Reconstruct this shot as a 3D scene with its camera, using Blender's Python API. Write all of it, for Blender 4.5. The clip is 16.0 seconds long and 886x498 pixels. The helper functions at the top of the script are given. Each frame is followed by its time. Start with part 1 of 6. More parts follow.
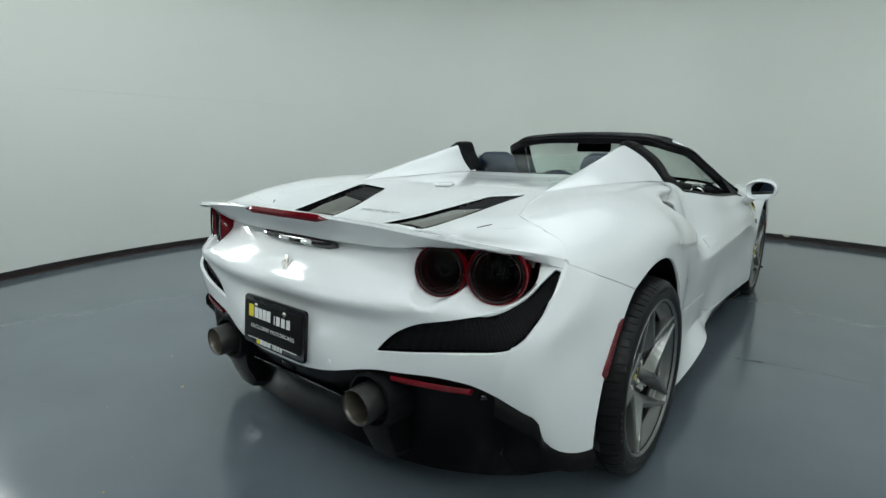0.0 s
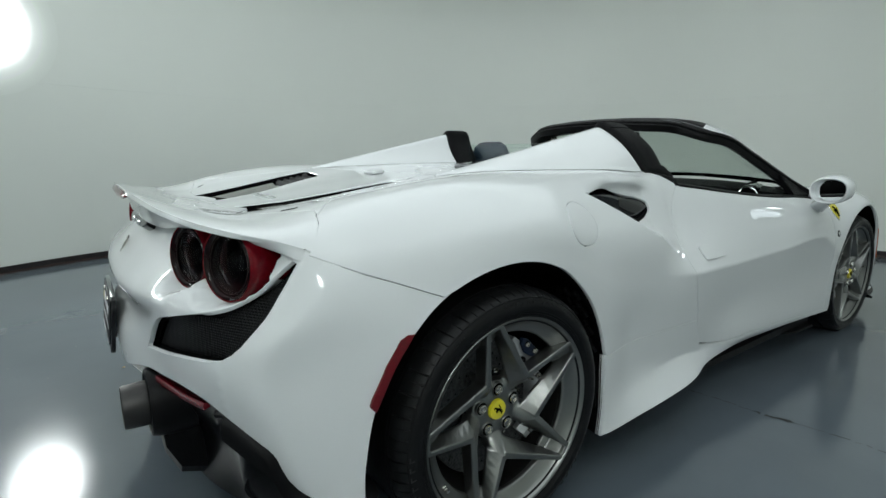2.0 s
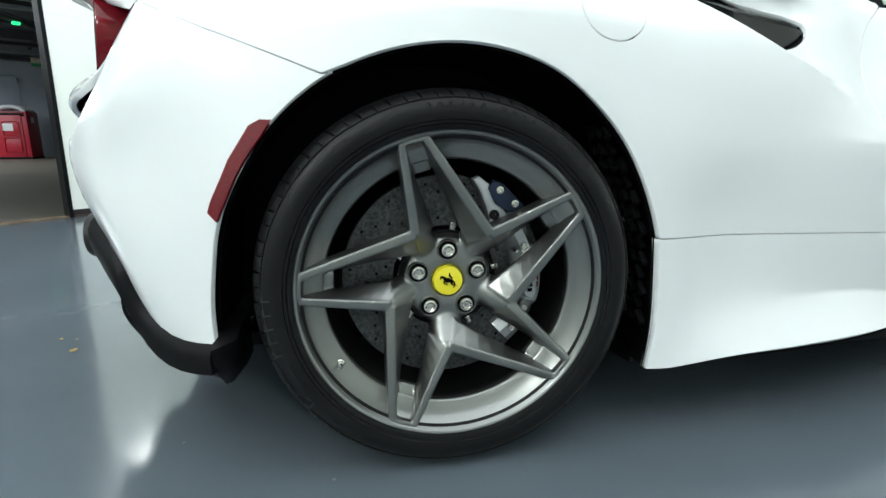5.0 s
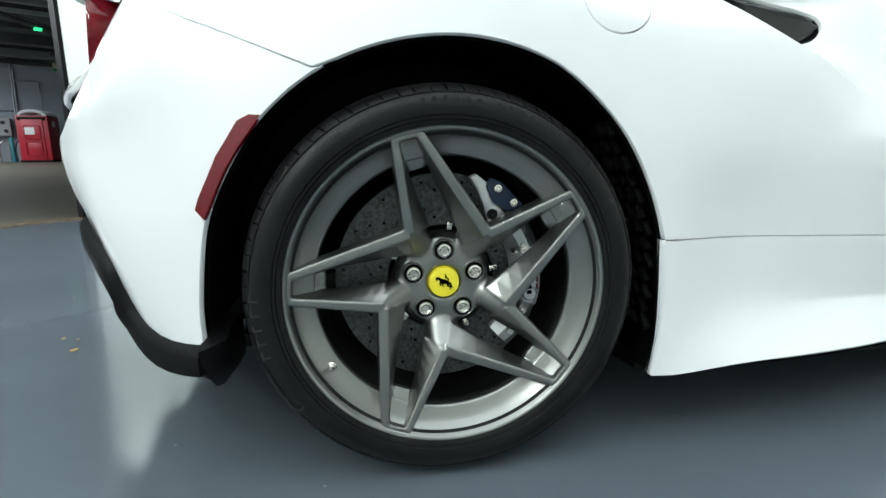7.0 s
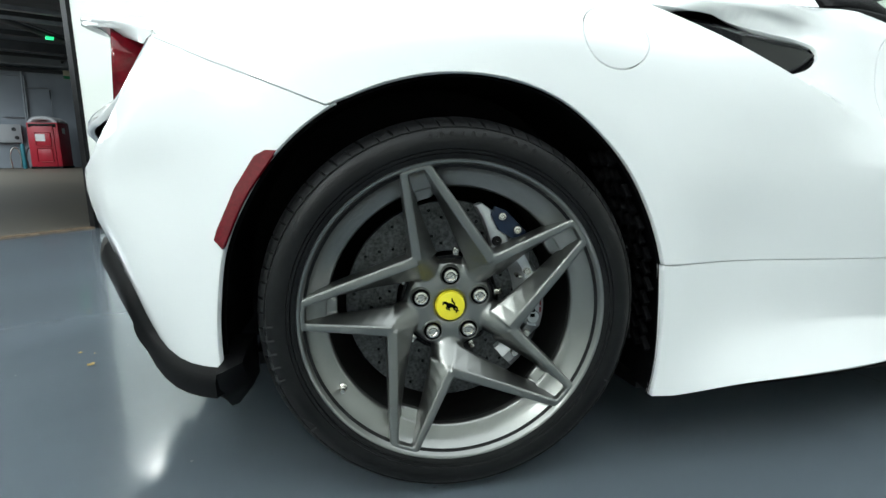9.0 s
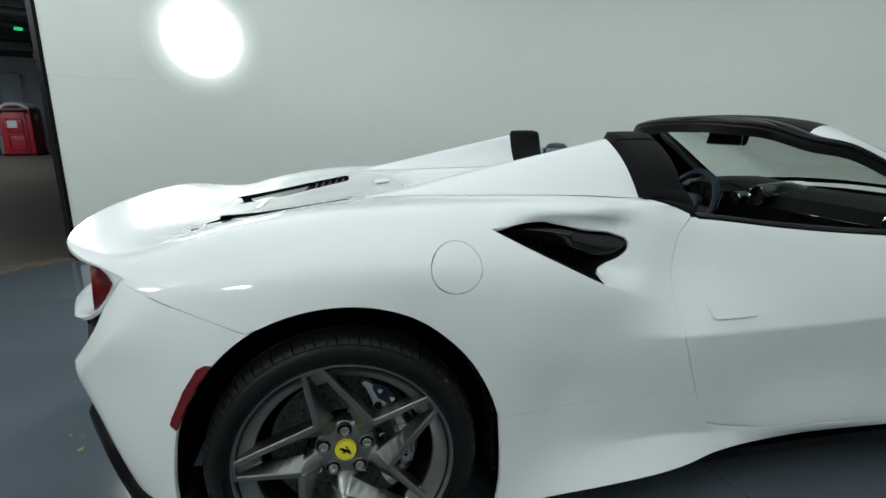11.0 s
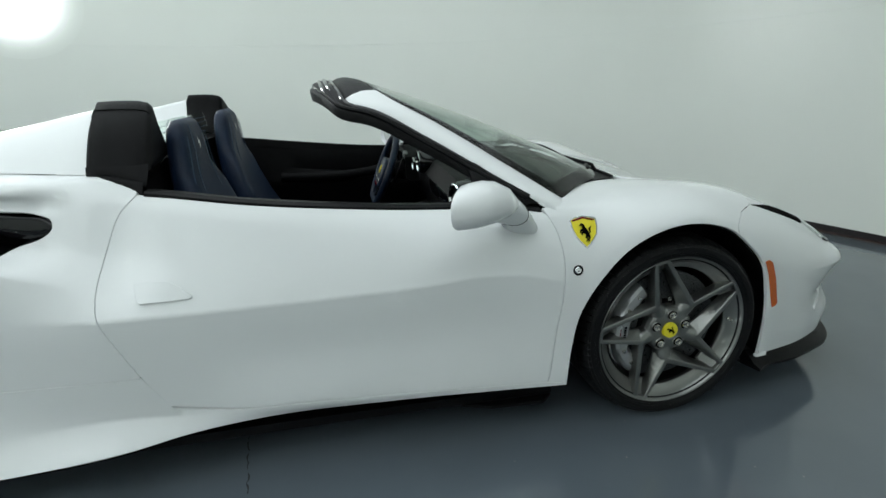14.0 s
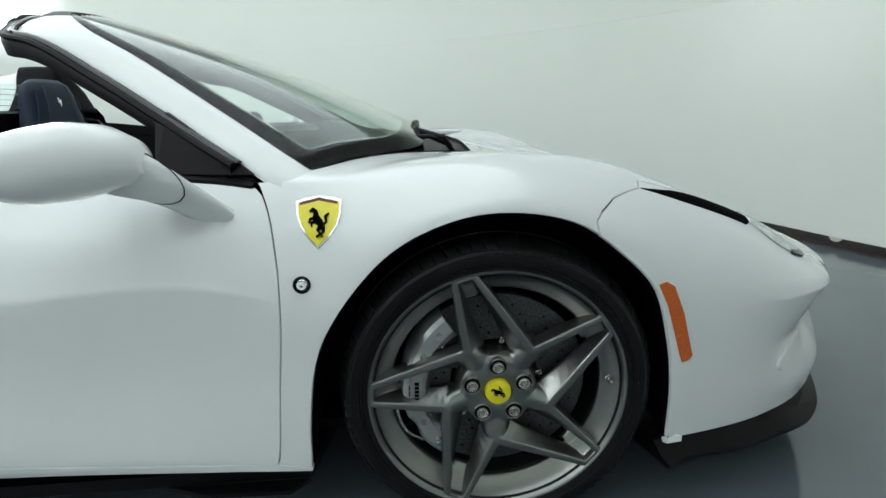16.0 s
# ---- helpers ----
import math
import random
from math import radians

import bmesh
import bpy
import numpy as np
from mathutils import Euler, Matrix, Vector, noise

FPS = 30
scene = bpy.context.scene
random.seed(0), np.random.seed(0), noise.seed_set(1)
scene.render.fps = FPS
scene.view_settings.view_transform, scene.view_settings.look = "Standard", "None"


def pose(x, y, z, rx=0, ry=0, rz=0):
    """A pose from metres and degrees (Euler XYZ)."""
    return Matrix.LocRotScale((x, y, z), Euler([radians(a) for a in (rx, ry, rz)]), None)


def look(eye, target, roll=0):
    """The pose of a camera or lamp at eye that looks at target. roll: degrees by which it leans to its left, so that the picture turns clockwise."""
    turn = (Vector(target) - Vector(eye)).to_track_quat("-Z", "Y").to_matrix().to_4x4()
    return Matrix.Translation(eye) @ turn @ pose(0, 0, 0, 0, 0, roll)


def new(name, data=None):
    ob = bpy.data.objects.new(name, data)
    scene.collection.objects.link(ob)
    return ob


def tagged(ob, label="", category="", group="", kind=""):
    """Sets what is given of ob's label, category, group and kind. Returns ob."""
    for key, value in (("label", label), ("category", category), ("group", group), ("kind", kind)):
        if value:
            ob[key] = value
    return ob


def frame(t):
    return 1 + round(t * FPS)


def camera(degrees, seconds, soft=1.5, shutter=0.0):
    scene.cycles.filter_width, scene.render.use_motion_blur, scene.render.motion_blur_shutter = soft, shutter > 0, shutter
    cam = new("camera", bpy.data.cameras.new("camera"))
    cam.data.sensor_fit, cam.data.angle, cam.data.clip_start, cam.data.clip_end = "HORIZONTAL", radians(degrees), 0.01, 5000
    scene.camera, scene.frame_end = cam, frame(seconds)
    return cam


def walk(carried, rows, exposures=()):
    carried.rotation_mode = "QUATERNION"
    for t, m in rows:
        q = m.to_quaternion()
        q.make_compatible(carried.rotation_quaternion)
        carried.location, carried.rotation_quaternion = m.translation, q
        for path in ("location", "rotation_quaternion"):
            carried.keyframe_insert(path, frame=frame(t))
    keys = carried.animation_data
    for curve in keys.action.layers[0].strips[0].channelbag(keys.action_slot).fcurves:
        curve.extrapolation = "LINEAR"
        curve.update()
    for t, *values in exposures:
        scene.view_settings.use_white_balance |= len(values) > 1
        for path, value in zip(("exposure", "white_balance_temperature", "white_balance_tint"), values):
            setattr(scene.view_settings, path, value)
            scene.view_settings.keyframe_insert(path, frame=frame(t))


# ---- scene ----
cam = camera(81.7, 16.0)
EXPOSURES = [(0, -0.03), (1.0, -0.11), (2.0, -0.20), (2.5, -0.12), (3.0, 0.03), (3.5, 0.29), (4.0, 0.71), (4.5, 0.90), (7.0, 1.05), (9.0, 0.99), (9.2, 0.87), (11.5, -0.21), (12.5, -0.01), (13.0, 0.06), (14.5, 0.25), (15.5, 0.36), (16.0, 0.42)]
PATH = [
    (0, (-1.697, -1.424, 1.108), (-0.175, -0.191, 0.706), -0.0),
    (0.5, (-1.497, -1.585, 1.106), (-0.079, -0.229, 0.716), -0.0),
    (1, (-1.268, -1.724, 1.088), (0.055, -0.27, 0.716), -0.0),
    (1.5, (-1.039, -1.806, 1.04), (0.186, -0.268, 0.673), -0.0),
    (2, (-0.842, -1.833, 1.002), (0.3, -0.233, 0.632), 0.0),
    (2.5, (-0.642, -1.853, 0.945), (0.356, -0.158, 0.585), -0.3),
    (3, (-0.459, -1.798, 0.848), (0.312, -0.013, 0.38), -0.5),
    (3.5, (-0.35, -1.772, 0.719), (0.264, 0.069, 0.234), -0.4),
    (4, (-0.287, -1.799, 0.638), (0.222, 0.087, 0.207), -0.4),
    (4.5, (-0.206, -1.795, 0.594), (0.197, 0.12, 0.183), -0.4),
    (7, (-0.14, -1.766, 0.57), (0.17, 0.172, 0.181), -0.3),
    (7.5, (-0.144, -1.768, 0.574), (0.161, 0.17, 0.186), -0.3),
    (8, (-0.147, -1.771, 0.572), (0.153, 0.17, 0.194), -0.3),
    (8.5, (-0.15, -1.768, 0.571), (0.146, 0.173, 0.192), -0.3),
    (9, (-0.146, -1.794, 0.614), (0.143, 0.15, 0.243), -0.4),
    (9.2, (-0.151, -1.825, 0.679), (0.14, 0.119, 0.309), -0.4),
    (11.5, (0.223, -2.148, 1.171), (0.619, -0.257, 0.653), -0.3),
    (12, (0.469, -2.223, 1.173), (0.929, -0.364, 0.599), -0.4),
    (12.5, (0.735, -2.3, 1.188), (1.178, -0.441, 0.599), -0.8),
    (13, (1.029, -2.263, 1.186), (1.459, -0.41, 0.569), -0.8),
    (13.5, (1.331, -2.283, 1.163), (1.736, -0.426, 0.54), -1.1),
    (14, (1.589, -2.282, 1.159), (1.951, -0.416, 0.539), -1.2),
    (14.5, (1.896, -2.162, 1.146), (2.187, -0.285, 0.518), -1.4),
    (15, (2.129, -2.059, 1.081), (2.379, -0.174, 0.464), -1.5),
    (15.5, (2.333, -1.946, 1.028), (2.516, -0.044, 0.436), -1.7),
    (16, (2.492, -1.823, 0.906), (2.597, 0.103, 0.378), -1.7),
]
walk(cam, [(t, look(e, a, r)) for t, e, a, r in PATH], EXPOSURES)

# ---- world and lights ----
CX, CY, WALL_R, WALL_H = 0.88, -0.28, 4.60, 3.35
world = bpy.data.worlds.new("world")
scene.world = world
world.use_nodes = True
world.node_tree.nodes["Background"].inputs[0].default_value = (0.75, 0.85, 1.0, 1)
world.node_tree.nodes["Background"].inputs[1].default_value = 0.03


def area(name, m, sx, sy, watts, colour, round_lamp=False):
    d = bpy.data.lights.new(name, "AREA")
    d.shape, d.size, d.size_y, d.energy, d.color = ("DISK" if round_lamp else "RECTANGLE"), sx, sy, watts, colour
    ob = new(name, d)
    ob.matrix_world = m
    return ob


# unseen overhead disc, added as broad fill for the whole room
area("ceiling_light_panel", look((CX - 0.85, CY, 3.30), (CX - 0.85, CY, 0)), 7.3, 7.3, 122, (0.905, 1.0, 1.03), True)


# ---- materials ----
def material(name, base, rough=0.5, metal=0.0, coat=0.0, vary=0.0, scale=8.0, bump=0.0, bump_scale=200.0, rough_vary=0.0, coat_rough=0.03, spec=0.5):
    m = bpy.data.materials.new(name)
    m.use_nodes = True
    t = m.node_tree
    b = t.nodes["Principled BSDF"]
    b.inputs["Base Color"].default_value = (*base, 1)
    b.inputs["Roughness"].default_value = rough
    b.inputs["Metallic"].default_value = metal
    b.inputs["Specular IOR Level"].default_value = spec
    b.inputs["Coat Weight"].default_value = coat
    b.inputs["Coat Roughness"].default_value = coat_rough
    geo = t.nodes.new("ShaderNodeNewGeometry")
    if vary or rough_vary:
        n = t.nodes.new("ShaderNodeTexNoise")
        n.inputs["Scale"].default_value, n.inputs["Detail"].default_value = scale, 6
        t.links.new(geo.outputs["Position"], n.inputs["Vector"])
        if vary:
            r = t.nodes.new("ShaderNodeValToRGB")
            r.color_ramp.elements[0].position, r.color_ramp.elements[1].position = 0.3, 0.7
            r.color_ramp.elements[0].color = (*[c * (1 - vary) for c in base], 1)
            r.color_ramp.elements[1].color = (*[min(1, c * (1 + vary)) for c in base], 1)
            t.links.new(n.outputs["Fac"], r.inputs["Fac"])
            t.links.new(r.outputs["Color"], b.inputs["Base Color"])
        if rough_vary:
            q = t.nodes.new("ShaderNodeMapRange")
            q.inputs["To Min"].default_value, q.inputs["To Max"].default_value = max(0, rough - rough_vary), rough + rough_vary
            t.links.new(n.outputs["Fac"], q.inputs["Value"])
            t.links.new(q.outputs["Result"], b.inputs["Roughness"])
    if bump:
        n2 = t.nodes.new("ShaderNodeTexNoise")
        n2.inputs["Scale"].default_value, n2.inputs["Detail"].default_value = bump_scale, 4
        t.links.new(geo.outputs["Position"], n2.inputs["Vector"])
        u = t.nodes.new("ShaderNodeBump")
        u.inputs["Strength"].default_value, u.inputs["Distance"].default_value = bump, 0.002
        t.links.new(n2.outputs["Fac"], u.inputs["Height"])
        t.links.new(u.outputs["Normal"], b.inputs["Normal"])
    return m


def glass(name, colour, rough=0.0, mix=1.0):
    m = bpy.data.materials.new(name)
    m.use_nodes = True
    b = m.node_tree.nodes["Principled BSDF"]
    b.inputs["Base Color"].default_value = (*colour, 1)
    b.inputs["Roughness"].default_value = rough
    b.inputs["Transmission Weight"].default_value = mix
    b.inputs["IOR"].default_value = 1.45
    return m


M_PAINT = material("white_paint", (0.79, 0.805, 0.81), 0.40, 0, 1.0, 0.006, 3.0, coat_rough=0.015, spec=0.12)
M_BLACK = material("satin_black_plastic", (0.004, 0.004, 0.0045), 0.42, 0, 0, 0.2, 30, 0.15, 900, spec=0.13)
M_GLOSSB = material("gloss_black", (0.004, 0.004, 0.005), 0.12, 0, 0.25, spec=0.4)
M_GAP = material("dark_gap", (0.002, 0.002, 0.002), 0.9, spec=0.05)
M_LINER = material("wheel_arch_liner", (0.0025, 0.0025, 0.003), 0.7, 0, 0, 0.3, 25, 0.4, 150, spec=0.12)
M_CARBON = material("carbon_weave", (0.003, 0.003, 0.0035), 0.28, 0, 0.0, 0.4, 60, 0.10, 700, spec=0.08)
M_RUBBER = material("tyre_rubber", (0.0052, 0.0054, 0.0058), 0.40, 0, 0, 0.3, 18, 0.2, 500, 0.07, spec=0.22)
M_RIM = material("grey_painted_alloy", (0.245, 0.248, 0.24), 0.32, 0.97, 0.2, 0.02, 12, 0.02, 1500, coat_rough=0.07)
# grey alloy darkened to stand for the shade inside the rim well
M_WELL = material("well_shade_grey", (0.018, 0.018, 0.018), 0.6, 0.3, 0, 0.3, 30)
M_STEEL = material("bright_steel", (0.62, 0.60, 0.55), 0.25, 1.0)
M_CHROME = material("chrome", (0.85, 0.86, 0.87), 0.07, 1.0)
M_DISC = material("carbon_ceramic", (0.060, 0.064, 0.066), 0.45, 0.3, 0, 0.75, 190, 0.25, 500)
M_CALIPER = material("silver_caliper_paint", (0.40, 0.41, 0.42), 0.3, 0.6, 0.4)
M_YELLOW = material("yellow_enamel", (0.86, 0.74, 0.03), 0.3, 0, 0.6, 0.02, 40)
M_RED = material("red_lens", (0.14, 0.0015, 0.006), 0.08, 0, 0.1, 0.2, 90, spec=0.3)
M_REDR = material("red_reflector", (0.14, 0.003, 0.008), 0.25, 0, 0.25, 0.25, 220)
M_AMBER = material("amber_lens", (0.62, 0.12, 0.012), 0.22, 0, 0.7, 0.2, 240)
M_LEATHER = material("navy_leather", (0.005, 0.014, 0.036), 0.5, 0, 0, 0.2, 30, 0.5, 450, spec=0.3)
M_LEATHERK = material("black_leather", (0.0035, 0.0035, 0.004), 0.5, 0, 0, 0.2, 30, 0.4, 450, spec=0.1)
M_THREAD = material("blue_thread", (0.035, 0.065, 0.11), 0.8)
M_WHITE = material("white_print", (0.8, 0.8, 0.8), 0.5)
M_GLASS = glass("screen_glass", (0.86, 0.95, 0.90))
M_LAMPLENS = material("headlamp_glass", (0.60, 0.63, 0.62), 0.08, 0.2, 0.9, 0.2, 45)
M_MIRROR = material("mirror", (0.9, 0.92, 0.93), 0.02, 1.0)
M_SPILL = material("titanium_pipe", (0.19, 0.17, 0.145), 0.35, 0.9, 0, 0.15, 40)
M_PIPE = material("dark_pipe_shell", (0.045, 0.043, 0.042), 0.4, 0.7, 0, 0.1, 40)

# ---- mesh helpers ----


def mesh(name, verts, faces, mat, parent=None, label="", smooth=True, normals=None):
    me = bpy.data.meshes.new(name)
    me.from_pydata([tuple(map(float, v)) for v in verts], [], [tuple(map(int, f)) for f in faces])
    me.materials.append(mat)
    if smooth:
        me.shade_smooth()
    if normals is not None:
        me.normals_split_custom_set_from_vertices([tuple(map(float, n)) for n in normals])
    me.update()
    ob = new(name, me)
    if parent is not None:
        ob.parent = parent
    if label:
        tagged(ob, label)
    return ob


def part(name, bm, mat, parent=None, label="", smooth=True, angle=40):
    me = bpy.data.meshes.new(name)
    bmesh.ops.recalc_face_normals(bm, faces=bm.faces)
    bm.to_mesh(me)
    bm.free()
    me.materials.append(mat)
    if smooth:
        me.shade_smooth()
        me.set_sharp_from_angle(angle=radians(angle))
    ob = new(name, me)
    if parent is not None:
        ob.parent = parent
    if label:
        tagged(ob, label)
    return ob


def thing(name, label, category, group="", kind="", at=(0, 0, 0)):
    ob = new(name)
    ob.location = at
    return tagged(ob, label, category, group, kind)


def box_bm(sx, sy, sz, m=None, bevel=0.0, seg=2):
    bm = bmesh.new()
    bmesh.ops.create_cube(bm, size=1, matrix=Matrix.Diagonal((sx, sy, sz, 1)))
    if bevel:
        bmesh.ops.bevel(bm, geom=bm.edges[:], offset=bevel, segments=seg, profile=0.5, affect="EDGES")
    if m is not None:
        bm.transform(m)
    return bm


def lathe(profile, seg=48, m=None, closed=False):
    """Turn (radius, height) pairs round the local z axis."""
    bm = bmesh.new()
    rings = []
    for r, h in profile:
        rings.append([bm.verts.new((r * math.cos(2 * math.pi * i / seg), r * math.sin(2 * math.pi * i / seg), h)) for i in range(seg)])
    pairs = list(zip(rings, rings[1:])) + ([(rings[-1], rings[0])] if closed else [])
    for a, b in pairs:
        for i in range(seg):
            bm.faces.new((a[i], a[(i + 1) % seg], b[(i + 1) % seg], b[i]))
    bmesh.ops.remove_doubles(bm, verts=bm.verts, dist=1e-6)
    if m is not None:
        bm.transform(m)
    return bm


def loft(rings, closed=True, caps=True, m=None):
    """Skin equal rings of points."""
    bm = bmesh.new()
    vs = [[bm.verts.new(p) for p in ring] for ring in rings]
    n = len(vs[0])
    for a, b in zip(vs, vs[1:]):
        for i in range(n if closed else n - 1):
            j = (i + 1) % n
            bm.faces.new((a[i], a[j], b[j], b[i]))
    if caps and closed:
        bm.faces.new(vs[0][::-1])
        bm.faces.new(vs[-1])
    if m is not None:
        bm.transform(m)
    return bm


def prism(outline, depth, m=None, bevel=0.0, seg=2):
    """A plate: the (x, y) outline, from z = 0 up to depth."""
    bm = bmesh.new()
    f = bm.faces.new([bm.verts.new((x, y, 0)) for x, y in outline])
    r = bmesh.ops.extrude_face_region(bm, geom=[f])
    bmesh.ops.translate(bm, verts=[v for v in r["geom"] if isinstance(v, bmesh.types.BMVert)], vec=(0, 0, depth))
    bmesh.ops.recalc_face_normals(bm, faces=bm.faces)
    if bevel:
        top = [e for e in bm.edges if all(abs(v.co.z - depth) < 1e-7 for v in e.verts)]
        bmesh.ops.bevel(bm, geom=top, offset=bevel, segments=seg, profile=0.5, affect="EDGES")
    if m is not None:
        bm.transform(m)
    return bm


def spline(points, n):
    """n points on a smooth curve through the given ones."""
    p = np.array(points, float)
    d = np.r_[0, np.cumsum(np.linalg.norm(np.diff(p, axis=0), axis=1))]
    return cubic(d, p, np.linspace(0, d[-1], n))


def cubic(xs, ys, q):
    """Hermite interpolation with averaged slopes, through ys at xs."""
    xs, ys, q = np.asarray(xs, float), np.asarray(ys, float), np.asarray(q, float)
    h = np.diff(xs)
    sl = np.diff(ys, axis=0) / h.reshape((-1,) + (1,) * (ys.ndim - 1))
    tan = np.empty_like(ys)
    tan[0], tan[-1] = sl[0], sl[-1]
    hh = h.reshape((-1,) + (1,) * (ys.ndim - 1))
    tan[1:-1] = (sl[:-1] * hh[1:] + sl[1:] * hh[:-1]) / (hh[1:] + hh[:-1])
    i = np.clip(np.searchsorted(xs, q) - 1, 0, len(xs) - 2)
    sh = (-1,) + (1,) * (ys.ndim - 1)
    t = ((q - xs[i]) / h[i]).reshape(sh)
    k = h[i].reshape(sh)
    return ((2 * t**3 - 3 * t**2 + 1) * ys[i] + (t**3 - 2 * t**2 + t) * k * tan[i]
            + (-2 * t**3 + 3 * t**2) * ys[i + 1] + (t**3 - t**2) * k * tan[i + 1])


def tube(points, radius, seg=8, n=None, closed=False):
    """A round rod along points; radius may be a list."""
    p = [Vector(v) for v in (points if n is None else spline(points, n))]
    rings = []
    for i, c in enumerate(p):
        a, b = p[max(0, i - 1)], p[min(len(p) - 1, i + 1)]
        if closed:
            a, b = p[i - 1], p[(i + 1) % len(p)]
        t = (b - a).normalized()
        u = t.cross(Vector((0, 0, 1)))
        u = u.normalized() if u.length > 1e-4 else Vector((1, 0, 0))
        v = t.cross(u)
        r = radius[i] if hasattr(radius, "__len__") else radius
        rings.append([c + (u * math.cos(2 * math.pi * k / seg) + v * math.sin(2 * math.pi * k / seg)) * r for k in range(seg)])
    if closed:
        rings.append(rings[0])
    return loft(rings, caps=not closed)


def join_bm(*bms):
    out = bmesh.new()
    for b in bms:
        tmp = bpy.data.meshes.new("tmp")
        b.to_mesh(tmp)
        b.free()
        out.from_mesh(tmp)
        bpy.data.meshes.remove(tmp)
    return out

# ---- the round photo room ----


def out_of_round(a):
    """The wall is not quite a circle: it comes inwards by a hand's width beyond the car's nose."""
    a = (a + 180) % 360 - 180
    return -.15 * math.exp(-((a - 17) / 11) ** 2)


def arc_points(a0, a1, r, n):
    out = []
    for i in range(n + 1):
        a = a0 + (a1 - a0) * i / n
        q = r + out_of_round(a)
        out.append((CX + q * math.cos(radians(a)), CY + q * math.sin(radians(a))))
    return out


def arc_wall(name, a0, a1, r0, r1, z0, z1, mat, n, label, category):
    """A curved slab between two angles, two radii and two heights."""
    inner, outer = arc_points(a0, a1, r0, n), arc_points(a0, a1, r1, n)
    rings = [[(*i, z0), (*o, z0), (*o, z1), (*i, z1)] for i, o in zip(inner, outer)]
    ob = part(name, loft(rings), mat, angle=30)
    return tagged(ob, label, category, kind="structure")


def wall_paint():
    m = material("wall_panel_white", (0.83, 0.855, 0.805), 0.33, 0, 0, 0.015, 0.9, 0.04, 6.0, 0.06)
    return m


M_WALL = wall_paint()
M_BASE = material("dark_baseboard", (0.016, 0.012, 0.013), 0.45, 0, 0, 0.4, 12, 0.2, 80)


def floor_paint():
    """Grey epoxy with fine dust, scuffs and faint orange peel."""
    m = material("grey_epoxy", (0.110, 0.132, 0.155), 0.135, 0, 0.0, 0.07, 1.7, 0.09, 26.0, 0.05)
    t = m.node_tree
    b = t.nodes["Principled BSDF"]
    geo = t.nodes["Geometry"]
    v = t.nodes.new("ShaderNodeTexVoronoi")
    v.inputs["Scale"].default_value = 9.0
    t.links.new(geo.outputs["Position"], v.inputs["Vector"])
    lt = t.nodes.new("ShaderNodeMath")
    lt.operation, lt.inputs[1].default_value = "LESS_THAN", 0.028
    t.links.new(v.outputs["Distance"], lt.inputs[0])
    mix = t.nodes.new("ShaderNodeMix")
    mix.data_type = "RGBA"
    old = b.inputs["Base Color"].links[0].from_socket
    t.links.new(lt.outputs[0], mix.inputs["Factor"])
    t.links.new(old, mix.inputs["A"])
    mix.inputs["B"].default_value = (0.20, 0.21, 0.22, 1)
    t.links.new(mix.outputs["Result"], b.inputs["Base Color"])
    b.inputs["Specular IOR Level"].default_value = 0.9
    return m


M_FLOOR = floor_paint()
DOOR_A, DOOR_B = 135.75, 178.0
bm = bmesh.new()
bm.faces.new([bm.verts.new((x, y, 0)) for x, y in arc_points(0, 357.5, WALL_R + 0.03, 143)])
tagged(part("floor", bm, M_FLOOR, smooth=False), "glossy grey epoxy-painted concrete floor with a hairline crack", "floor", kind="structure")
SEAM_Z = 1.59
arc_wall("wall_lower", DOOR_B - 360, DOOR_A, WALL_R, WALL_R + 0.06, 0.0, SEAM_Z - 0.0005, M_WALL, 150, "pale curved wall panels with a glossy finish", "wall")
arc_wall("wall_upper", DOOR_B - 360, DOOR_A, WALL_R, WALL_R + 0.06, SEAM_Z + 0.0005, WALL_H, M_WALL, 150, "pale curved upper wall panels with a glossy finish", "wall")
base = arc_wall("baseboard", DOOR_B - 360, DOOR_A, WALL_R - 0.014, WALL_R - 0.002, 0.0, 0.062, M_BASE, 220, "dark baseboard with an uneven brown foot strip along the curved wall", "baseboard")
# brown band along the board's foot, its front edge randomly uneven
M_FOOT = material("foot_strip_brown", (0.035, 0.020, 0.017), 0.55, 0, 0, 0.6, 25, 0.4, 60)
random.seed(31)
inner, outer = arc_points(DOOR_B - 360, DOOR_A, WALL_R - .030, 420), arc_points(DOOR_B - 360, DOOR_A, WALL_R - .0145, 420)
rings = []
for i, o in zip(inner, outer):
    chip, low = random.uniform(0, .5) ** 2 * .9, random.uniform(-.002, .001)
    p = (i[0] + (o[0] - i[0]) * chip, i[1] + (o[1] - i[1]) * chip)
    rings.append([(*p, 0), (*o, 0), (*o, .020 + low), (*p, .015 + low)])
part("foot_strip", loft(rings), M_FOOT, base, "brown strip with an uneven edge", angle=30)
# pale half-round plugs at the panels' lower edge
M_PLUG = material("pale_plug", (0.62, 0.62, 0.52), 0.5, 0, 0, 0.08, 60)
for a in (18.2, -6.9):
    plug_x, plug_y = arc_points(a, a, WALL_R - .0165, 1)[0]
    half = [(.037 * math.cos(math.pi + math.pi * k / 16), .026 * math.sin(math.pi + math.pi * k / 16)) for k in range(17)]
    plug = part("wall_plug", prism(half, .005, pose(plug_x, plug_y, .066, 0, 0, a - 90) @ pose(0, 0, 0, 90, 0, 0), .0012, 2), M_PLUG)
    tagged(plug, "pale half-round plug under the wall panel", "plug", "wall plugs")
bm = bmesh.new()
bm.faces.new([bm.verts.new((x, y, WALL_H)) for x, y in arc_points(0, 357.5, WALL_R + 0.06, 143)])
